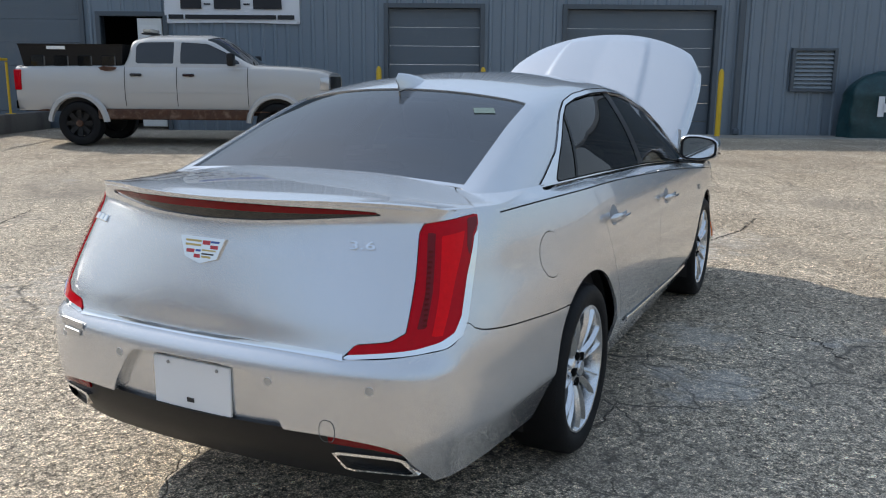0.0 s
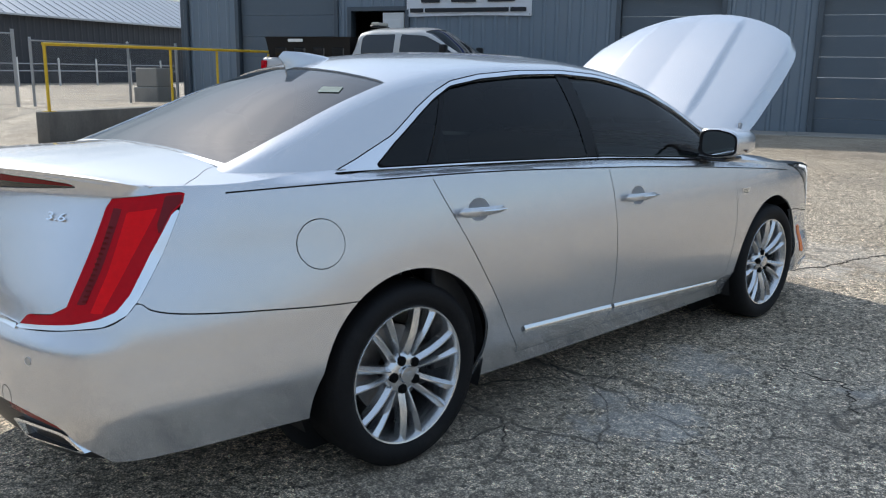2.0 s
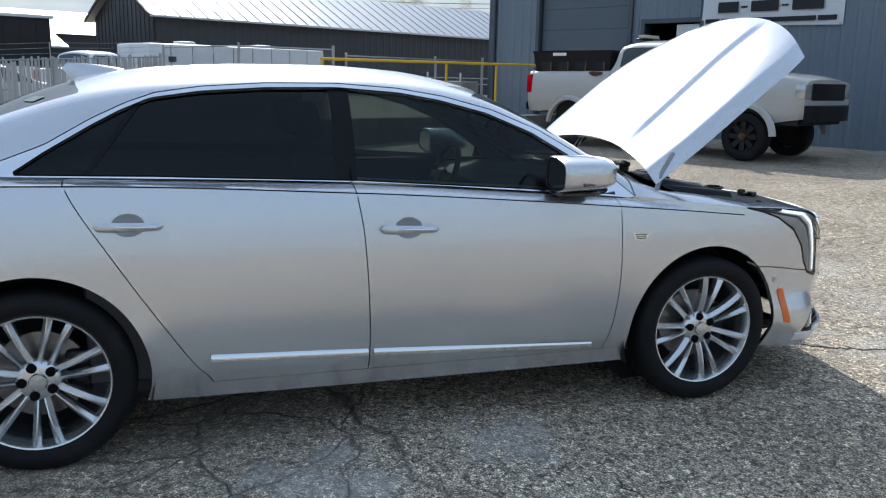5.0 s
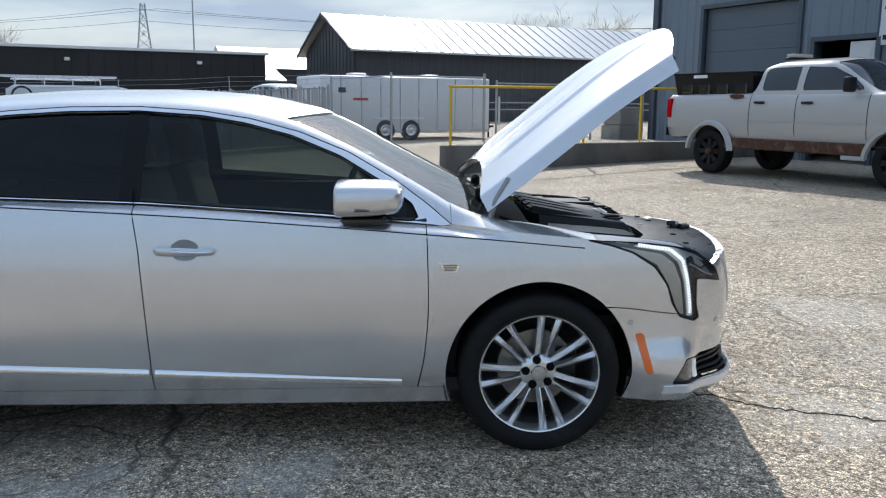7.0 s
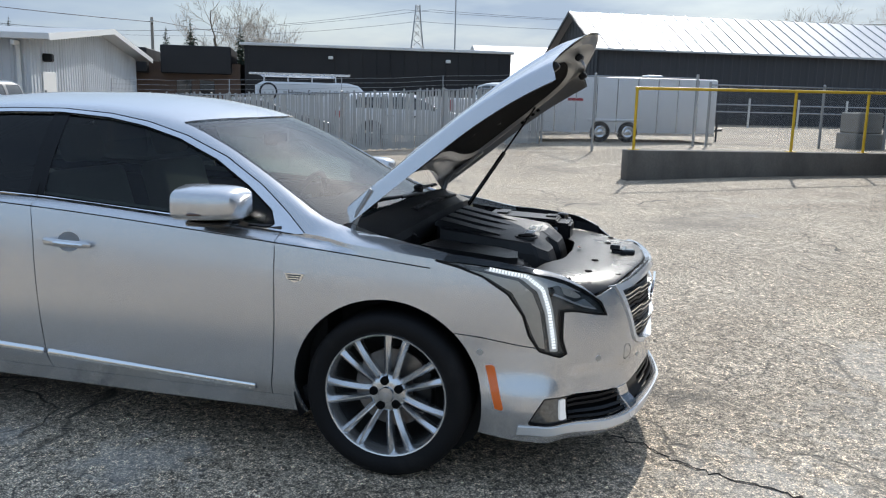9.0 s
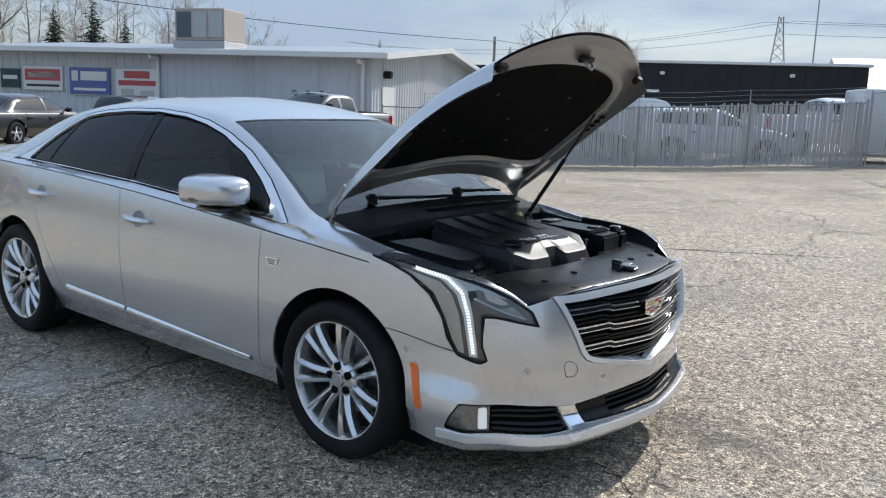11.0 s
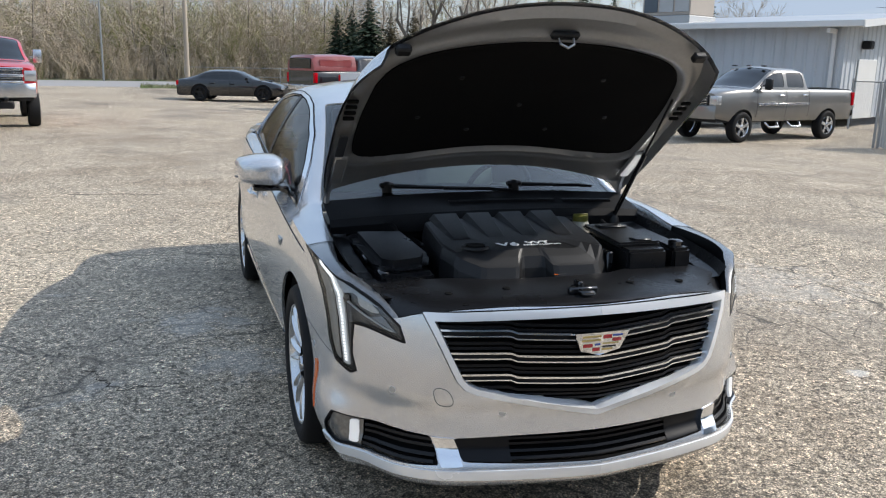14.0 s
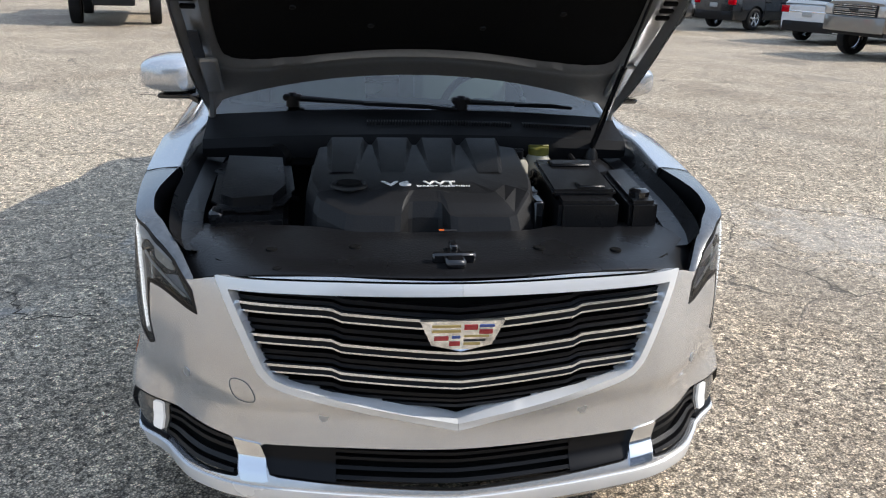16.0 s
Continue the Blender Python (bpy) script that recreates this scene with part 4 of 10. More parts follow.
# ---- buildings behind the fences ----
def barn():
    b = thing("pole_barn", "charcoal metal storage barn with a bright galvanised roof", "barn", YARD)
    u0, u1, v0, v1, eave, ridge = -45.0, -54.0, 19.2, 62.0, 5.0, 7.3
    um = (u0 + u1) / 2
    bm = BM()
    t = BM()
    ribbed(t, 0, v1 - v0, 0, 0, eave, pitch=0.6, depth=0.03)
    add(bm, t, Matrix.Translation((u0, v0, 0)) @ Matrix.Rotation(radians(90), 4, 'Z'))
    part("long_wall", bm, M_BARN, b, smooth=False)
    bm = BM()
    prism(bm, [(u0, v0, 0), (u0, v0, eave), (um, v0, ridge - 0.1), (u1, v0, eave), (u1, v0, 0)], (0, 0.1, 0))
    part("gable_wall", bm, M_BARN, b, smooth=False)
    k = u1 + 0.5
    while k < u0:
        z = eave + (ridge - 0.2 - eave) * (1 - abs(k - um) / abs(u0 - um))
        bm = BM()
        box(bm, k - 0.03, k + 0.03, v0 - 0.03, v0 - 0.001, 0, z)
        part("wall_batten", bm, M_BARN, b, smooth=False)
        k += 0.6
    for s in (1, -1):
        bm = BM()
        e = u0 + 0.5 if s > 0 else u1 - 0.5
        ez = eave - 0.25
        prism(bm, [(um, v0 - 0.5, ridge), (e, v0 - 0.5, ez), (e, v0 - 0.5, ez - 0.12), (um, v0 - 0.5, ridge - 0.12)], (0, v1 - v0 + 1, 0))
        part("roof", bm, M_BARNROOF, b, smooth=False)
        vv = v0 - 0.4
        while vv < v1:
            bm = BM()
            d = Vector((e - um, 0, ez - ridge))
            nrm = Vector((-d.z * s, 0, abs(d.x))).normalized() * 0.045
            prism(bm, [(um, vv, ridge), (um + nrm.x, vv, ridge + nrm.z), (e + nrm.x, vv, ez + nrm.z), (e, vv, ez)], (0, 0.06, 0))
            part("roof_seam", bm, M_BARNROOF, b, smooth=False)
            vv += 0.9
    bm = BM()
    prism(bm, [(um, v0 - 0.54, ridge + 0.03), (u0 + 0.54, v0 - 0.54, eave - 0.22), (u0 + 0.54, v0 - 0.54, eave - 0.42), (um, v0 - 0.54, ridge - 0.2),
               (u1 - 0.54, v0 - 0.54, eave - 0.42), (u1 - 0.54, v0 - 0.54, eave - 0.22)], (0, 0.06, 0))
    part("barge_board", bm, M_BLACKWALL, b, smooth=False)
    # pipe rails before it
    r = thing("pipe_rail", "low galvanised pipe rails before the barn", "railing", YARD)
    for z in (1.15, 1.55):
        bm = BM()
        tube(bm, [(-38, 22, z), (-38, 45, z)], 0.04, 6)
        part("rail", bm, M_GALV, r)
    for k in range(8):
        bm = BM()
        cyl(bm, (-38, 22.5 + 3 * k, 0), (-38, 22.5 + 3 * k, 1.9), 0.06, 8)
        part("post", bm, M_WHITETRIM, r)


barn()


def low_shed():
    """A grey-roofed shed seen between the black building and the barn."""
    b = thing("storage_shed", "low dark storage shed with a pale grey metal roof", "shed", YARD)
    bm = BM()
    box(bm, -76, -66.0, 8.0, 21.0, 0, 3.45)
    part("wall", bm, M_BARN, b, smooth=False)
    bm = BM()
    prism(bm, [(-65.4, 7.6, 3.30), (-71.0, 7.6, 5.15), (-76.6, 7.6, 3.30), (-76.6, 7.6, 3.18), (-71.0, 7.6, 5.03), (-65.4, 7.6, 3.18)], (0, 13.8, 0))
    part("roof", bm, M_BARNROOF, b, smooth=False)
    for k in range(20):
        bm = BM()
        v = 7.9 + 0.7 * k
        prism(bm, [(-65.4, v, 3.302), (-71.0, v, 5.152), (-71.0, v, 5.19), (-65.4, v, 3.34)], (0, 0.05, 0))
        part("roof_seam", bm, M_BARNROOF, b, smooth=False)


low_shed()


def black_building():
    b = thing("flat_roofed_building", "long low black building with a pale roof edge", "building", YARD)
    bm = BM()
    box(bm, -62, -50, -2.2, 15.0, 0, 4.45)
    part("wall", bm, M_BLACKWALL, b, smooth=False)
    k = -2.0
    while k < 15:
        bm = BM()
        box(bm, -49.998, -49.96, k, k + 0.05, 0, 4.44)
        part("wall_batten", bm, M_BLACKWALL, b, smooth=False)
        k += 0.9
    bm = BM()
    box(bm, -62.3, -49.8, -2.5, 15.2, 4.452, 4.62, 0.02)
    part("roof_edge", bm, M_WHITETRIM, b, smooth=False)
    bm = BM()
    box(bm, -56, -50.5, -13.0, -2.5, 0, 3.3)
    part("low_wing", bm, mat("brown_brick_wall", (0.15, 0.10, 0.075), 0.85, var=0.2, scale=2, fine=40), b, smooth=False)
    bm = BM()
    box(bm, -56, -49.6, -13.2, -8.0, 2.6, 4.1, 0.05)
    box(bm, -56, -49.6, -7.2, -3.0, 2.6, 4.3, 0.05)
    part("mansard", bm, M_BLACKWALL, b, smooth=False)
    for v in (-12, -10.6, -6.4, -5.0):
        bm = BM()
        box(bm, -50.5, -50.45, v, v + 0.9, 1.0, 2.2, 0.01)
        part("window", bm, M_CARGLASS, b, smooth=False)
    for v in (3.0, 10.6):
        bm = BM()
        box(bm, -49.95, -49.75, v, v + 0.3, 3.75, 3.95, 0.03)
        part("wall_lamp", bm, M_WHITETRIM, b, smooth=False)
    s = thing("low_shed", "grey metal shed with a pale roof behind the yard", "shed", YARD)
    bm = BM()
    box(bm, -80, -72, 18.5, 30, 0, 4.5)
    part("wall", bm, M_BARN, s, smooth=False)
    bm = BM()
    prism(bm, [(-71.6, 18, 4.5), (-76, 18, 6.6), (-80.4, 18, 4.5)], (0, 12.5, 0))
    part("roof", bm, M_BARNROOF, s, smooth=False)


black_building()


def white_building():
    U, v0, v1, eave, far, ridge = -27.0, -28.4, -8.3, 3.30, -47.6, 4.15
    b = thing("white_metal_building", "low white ribbed metal building with trade signs", "building", YARD)
    bm = BM()
    t = BM()
    ribbed(t, 0, v1 - v0, 0, 0, eave, pitch=0.40, depth=0.035, face=-1)
    add(bm, t, Matrix.Translation((U, v0, 0)) @ Matrix.Rotation(radians(90), 4, 'Z'))
    part("front_wall", bm, M_WHITEWALL, b, smooth=False)
    bm = BM()
    um = (U + far) / 2
    t = BM()
    pts = []
    u = far
    while u < U:
        for du, dv in ((0, 0), (0.25, 0), (0.29, 1), (0.36, 1)):
            if u + du < U:
                pts.append((u + du, dv * 0.035))
        u += 0.40
    pts.append((U, 0))
    top = lambda a: eave + (ridge - eave) * (1 - abs(a - um) / (U - um))
    grid(bm, [[(a, v1 + d, 0) for a, d in pts], [(a, v1 + d, top(a)) for a, d in pts]], flip=True)
    part("gable_wall", bm, M_WHITEWALL, b, smooth=False)
    bm = BM()
    prism(bm, [(U + 0.7, v0 - 0.8, eave + 0.02), (um, v0 - 0.8, ridge + 0.1), (far - 0.7, v0 - 0.8, eave + 0.02), (far - 0.7, v0 - 0.8, eave - 0.10), (um, v0 - 0.8, ridge - 0.05), (U + 0.7, v0 - 0.8, eave - 0.10)], (0, v1 - v0 + 1.6, 0))
    part("roof", bm, M_BARNROOF, b, smooth=False)
    bm = BM()
    box(bm, U + 0.66, U + 0.80, v0 - 0.85, v1 + 0.85, eave - 0.16, eave + 0.06, 0.02)
    part("gutter", bm, M_WHITETRIM, b, smooth=False)
    bm = BM()
    for a, c in ((U + 0.75, um), (far - 0.75, um)):
        prism(bm, [(a, v1 + 0.80, eave + 0.05), (c, v1 + 0.80, ridge + 0.14), (c, v1 + 0.80, ridge - 0.10), (a, v1 + 0.80, eave - 0.19)], (0, 0.06, 0))
    part("barge_board", bm, M_WHITETRIM, b, smooth=False)
    for v in (v0 + 0.3, -17.6, v1 - 0.35):
        bm = BM()
        box(bm, U + 0.05, U + 0.16, v - 0.06, v + 0.06, 0.2, eave - 0.25, 0.015)
        box(bm, U + 0.05, U + 0.70, v - 0.06, v + 0.06, eave - 0.36, eave - 0.20, 0.02)
        part("downpipe", bm, M_WHITETRIM, b, smooth=False)
    bm = BM()
    box(bm, U - 2.9, U - 1.2, v1 + 0.03, v1 + 0.07, 0, 2.1, 0.01)
    part("side_door", bm, M_WHITETRIM, b, smooth=False)
    bm = BM()
    box(bm, U - 1.7, U - 1.35, v1 + 0.03, v1 + 0.35, 2.45, 2.75, 0.04)
    part("wall_lamp", bm, M_BLACK, b, smooth=False)
    # rooftop unit
    r = thing("rooftop_unit", "tan rooftop air-conditioning unit on the white building", "air conditioner", at(U - 3.6, -17.2, 3.66))
    bm = BM()
    box(bm, -1.1, 1.1, -1.25, 1.25, -0.2, 0.25, 0.02)
    part("kerb", bm, M_GALV, r, smooth=False)
    bm = BM()
    box(bm, -1.0, 1.0, -1.2, 1.2, 0.252, 1.65, 0.03)
    part("casing", bm, mat("tan_casing", (0.42, 0.36, 0.30), 0.6, var=0.1), r, smooth=False)
    for k in range(3):
        bm = BM()
        box(bm, 0.99, 1.03, -1.1 + k * 0.78, -0.42 + k * 0.78, 0.4, 1.5, 0.01)
        part("grille_panel", bm, M_GALV if k else M_TRIM, r, smooth=False)
    # trade signs; names are left as plain shapes
    def sign(v, z, w, h, back, label, bars):
        s = thing("trade_sign", label, "sign", at(U + 0.07, v, z, 90), group="trade signs on the white building")
        bm = BM()
        box(bm, 0, w, -0.03, 0.03, 0, h, 0.006)
        part("board", bm, back, s, smooth=False)
        bm = BM()
        box(bm, -0.04, w + 0.04, -0.02, 0.025, -0.04, 0)
        part("edge", bm, M_GALV, s, smooth=False)
        bm = BM()
        box(bm, -0.04, w + 0.04, -0.02, 0.025, h, h + 0.04)
        part("edge", bm, M_GALV, s, smooth=False)
        for (a, c, d, e, mm) in bars:
            bm = BM()
            box(bm, a * w, c * w, -0.042, -0.034, d * h, e * h, 0.003)
            part("print_bar", bm, mm, s, smooth=False)
        return s
    N = M_CREST_BLUE
    hs = sign(-27.75, 1.42, 2.15, 1.30, M_WHITETRIM, "white sign with dark lettering on the white wall",
              [(0.04, 0.30, 0.42, 0.92, M_INK), (0.06, 0.9, 0.06, 0.14, M_INK), (0.40, 0.92, 0.26, 0.38, M_INK)])
    part("lettering", text_mesh("Home Service\nCenter", 0.24, 0.003, bold=0.003), M_INK, hs, smooth=False, m=Matrix.Translation((1.42, -0.045, 0.98)) @ UPRIGHT)
    sign(-25.3, 1.60, 0.95, 0.82, M_TARP, "small dark green trade sign", [(0.12, 0.9, 0.45, 0.65, M_WHITETRIM)])
    sign(-24.15, 1.55, 1.95, 1.0, M_WHITETRIM, "white trade sign with a red name panel", [(0.05, 0.95, 0.40, 0.88, M_CREST_RED), (0.12, 0.88, 0.52, 0.76, M_WHITETRIM), (0.08, 0.92, 0.14, 0.24, M_INK)])
    sign(-21.85, 1.42, 1.95, 1.12, N, "blue trade sign with white print", [(0.06, 0.22, 0.5, 0.88, M_WHITETRIM), (0.28, 0.93, 0.52, 0.86, M_WHITETRIM), (0.1, 0.9, 0.14, 0.24, M_WHITETRIM)])
    sign(-19.6, 1.05, 2.0, 1.48, M_WHITETRIM, "white trade sign with red print", [(0.2, 0.8, 0.74, 0.94, M_CREST_RED), (0.06, 0.94, 0.54, 0.68, M_CREST_RED), (0.12, 0.42, 0.12, 0.44, M_SLAT), (0.58, 0.9, 0.16, 0.40, M_SLAT)])
    sign(-24.0 - 1.2, 1.15, 0.7, 0.22, M_WHITETRIM, "small white notice board on the siding", [(0.1, 0.9, 0.3, 0.7, M_INK)])


white_building()


# ---- roadside ----
def roadside():
    bm = BM()
    grid(bm, [[(-160 + 8 * i, y, 0.03 + z) for i in range(46)] for y, z in ((-58.5, -0.3), (-57, 0.04), (-52, 0.08), (-47, 0.04), (-45.2, -0.3))], flip=True)
    single("road", bm, M_ROAD, "grey two-lane road beyond the car park", "road", kind="structure")
    rng = random.Random(4)
    bm = BM()
    for x0, x1, y0, y1 in ((-60, 3, -47, -44.2), (-160, 200, -63, -57), (12, 60, -46.5, -44.6)):
        nx = int((x1 - x0) / 1.5)
        rows = []
        for j in range(5):
            rows.append([(x0 + (x1 - x0) * i / nx, y0 + (y1 - y0) * j / 4 + rng.uniform(-0.3, 0.3), 0.05 + (0.10 * rng.random() if 0 < j < 4 else -0.18)) for i in range(nx + 1)])
        grid(bm, rows)
    single("grass_verge", bm, M_GRASS, "thin spring grass verge along the road", "grass", kind="stuff")
    bm = BM()
    for k in range(5200):
        x = rng.uniform(-34, 3)
        y = rng.uniform(-47, -44.2)
        h = rng.uniform(0.08, 0.26)
        a = rng.uniform(0, 6.3)
        p = Vector((x, y, 0.05))
        w = Vector((math.cos(a), math.sin(a), 0)) * 0.02
        v = [bm.verts.new(p - w), bm.verts.new(p + w), bm.verts.new(p + Vector((rng.uniform(-0.06, 0.06), rng.uniform(-0.06, 0.06), h)))]
        bm.faces.new(v)
    single("grass_tufts", bm, M_GRASS, "ragged grass tufts on the verge", "grass", kind="stuff", smooth=False)
    f = thing("wire_fence", "thin wire fence along the road verge", "fence")
    for k in range(12):
        x = -28 + 2.6 * k
        bm = BM()
        cyl(bm, (x, -44.0, -0.1), (x, -44.0, 1.25), 0.03, 6)
        part("post", bm, M_GALV, f)
    for z in (1.2, 0.7):
        bm = BM()
        tube(bm, [(-28, -44.0, z), (0.6, -44.0, z)], 0.018, 5)
        part("rail", bm, M_GALV, f)


roadside()

# ---- trees, poles and cables ----
def grow(rng, p, d, r, length, depth, out, spread=0.55, up=0.12, twig=0.006):
    """Adds a limb and its branches to out as runs of points with radii."""
    n = 4
    pts, rad = [Vector(p)], [r]
    dd = Vector(d)
    for i in range(n):
        dd = (dd + Vector((rng.gauss(0, 0.13), rng.gauss(0, 0.13), rng.gauss(0, 0.08) + up * 0.4))).normalized()
        pts.append(pts[-1] + dd * length / n)
        rad.append(max(twig * 0.6, r * (1 - 0.55 * (i + 1) / n)))
    out.append((depth, pts, rad))
    if depth == 0:
        return
    kids = rng.randint(3, 5) if depth > 1 else rng.randint(4, 6)
    for k in range(kids):
        f = rng.uniform(0.35, 1.0)
        i = min(n - 1, int(f * n))
        q = pts[i].lerp(pts[i + 1], f * n - i)
        a = rng.uniform(0, 6.283)
        e, g = ring_basis(dd)
        nd = (dd * (1 - spread * 0.5) + (e * math.cos(a) + g * math.sin(a)) * spread + Vector((0, 0, up))).normalized()
        grow(rng, q, nd, max(twig, rad[i] * rng.uniform(0.45, 0.65)), length * rng.uniform(0.5, 0.75), depth - 1, out, spread, up, twig)


def bare_tree(x, y, z, h, seed, label="bare deciduous tree with a fine twiggy crown", dense=4):
    rng = random.Random(seed)
    out = []
    t = thing("bare_tree", label, "tree", pose(x, y, z), group="bare trees on the skyline")
    stems = rng.choice((1, 1, 2, 3))
    for s in range(stems):
        a = rng.uniform(0, 6.28)
        d = Vector((math.cos(a) * 0.18 * (stems > 1), math.sin(a) * 0.18 * (stems > 1), 1)).normalized()
        grow(rng, (0.15 * math.cos(a), 0.15 * math.sin(a), -0.1), d, h * 0.020, h * 0.50, dense, out, 0.62, 0.16, h * 0.0011)
    bm, bm2 = BM(), BM()
    for depth, pts, rad in out:
        tube(bm if depth >= dense - 1 else bm2, pts, rad, 6 if depth >= dense - 1 else 3, caps=False)
    part("trunk", bm, M_BARK, t)
    part("crown", bm2, M_TWIG, t)


def spruce(x, y, z, h, seed, material, label, width=0.24):
    rng = random.Random(seed)
    t = thing("spruce", label, "tree", pose(x, y, z), group="evergreens on the skyline")
    bm = BM()
    tube(bm, [(0, 0, -0.1), (0.02 * h, 0, h * 0.5), (0, 0, h)], [h * 0.018, h * 0.010, 0.01], 6)
    part("trunk", bm, M_BARK, t)
    bm = BM()
    layers = 30
    for i in range(layers):
        f = i / layers
        zz = h * (0.10 + 0.90 * f)
        rr = h * width * (1 - f) ** 0.85 * rng.uniform(0.75, 1.15)
        n = max(4, int(13 * (1 - f) + 4))
        for k in range(n):
            a = 2 * math.pi * (k + rng.random()) / n
            L = rr * rng.uniform(0.65, 1.2)
            d = Vector((math.cos(a), math.sin(a), 0))
            s = Vector((-d.y, d.x, 0))
            for q in range(5):
                g = 0.25 + 0.75 * q / 4
                c = d * L * g + Vector((0, 0, zz - L * 0.30 * g * g + rng.uniform(-0.1, 0.1)))
                w = L * 0.22 * (1.1 - 0.6 * g) + 0.05
                tip = c + d * L * 0.22 + Vector((0, 0, -0.12 * L))
                for sg in (1, -1):
                    e = c + s * sg * w + Vector((0, 0, -0.35 * w + rng.uniform(-0.05, 0.05)))
                    vs = [bm.verts.new(c - d * L * 0.14), bm.verts.new(e), bm.verts.new(tip)]
                    bm.faces.new(vs)
    part("crown", bm, material, t, smooth=False)


GREEN = "dark green spruce with drooping branches"
for i, (x, y, h) in enumerate([(-56.7, -36.8, 6.6), (-54.3, -33.1, 7.0), (-54.3, -28.9, 6.7), (-23.9, -49.7, 7.0), (-24.9, -46.8, 8.0), (-33.8, -45.8, 7.4), (-55.3, -50.6, 7.3), (-10.2, -56.2, 5.8), (-26.4, -54.8, 7.4),
                               (-36.2, -49.0, 7.6), (-66.9, -35.5, 6.4), (-29.0, -50.0, 7.0)]):
    spruce(x, y, 0, h, 40 + i, M_NEEDLE, GREEN)
for i, (x, y, h) in enumerate([(-12.4, -49.2, 5.0), (-11.6, -52.0, 6.6), (-14.2, -50.0, 5.2), (-10.9, -54.5, 5.6)]):
    spruce(x, y, 0, h, 70 + i, M_NEEDLE if i % 2 else M_NEEDLEBROWN, "half-browned cedar at the roadside" if i % 2 == 0 else GREEN, 0.30)
for i, (x, y, h) in enumerate([(-61.5, -34.5, 12.5), (-36.1, -54.0, 9.2), (-44.2, -54.2, 8.8), (-67.2, -34.0, 10.6), (-20.0, -54.0, 12.0), (-17.0, -56.5, 11.5), (-23.0, -57.5, 11.5), (-38.8, -58.2, 10.4), (-31.0, -58.5, 10.0), (-47.1, -58.3, 8.8),
                               (-72.0, -36.6, 10.4), (-84.4, 16.3, 12.2), (-87.4, 25.6, 12.8), (-89.8, 14.1, 11.0), (-76.5, 30.0, 10.0), (-90.0, 40.0, 12.5), (-95.0, 33.0, 12.0), (-118.0, -8.0, 13.0)]):
    bare_tree(x, y, 0, h, 100 + i)


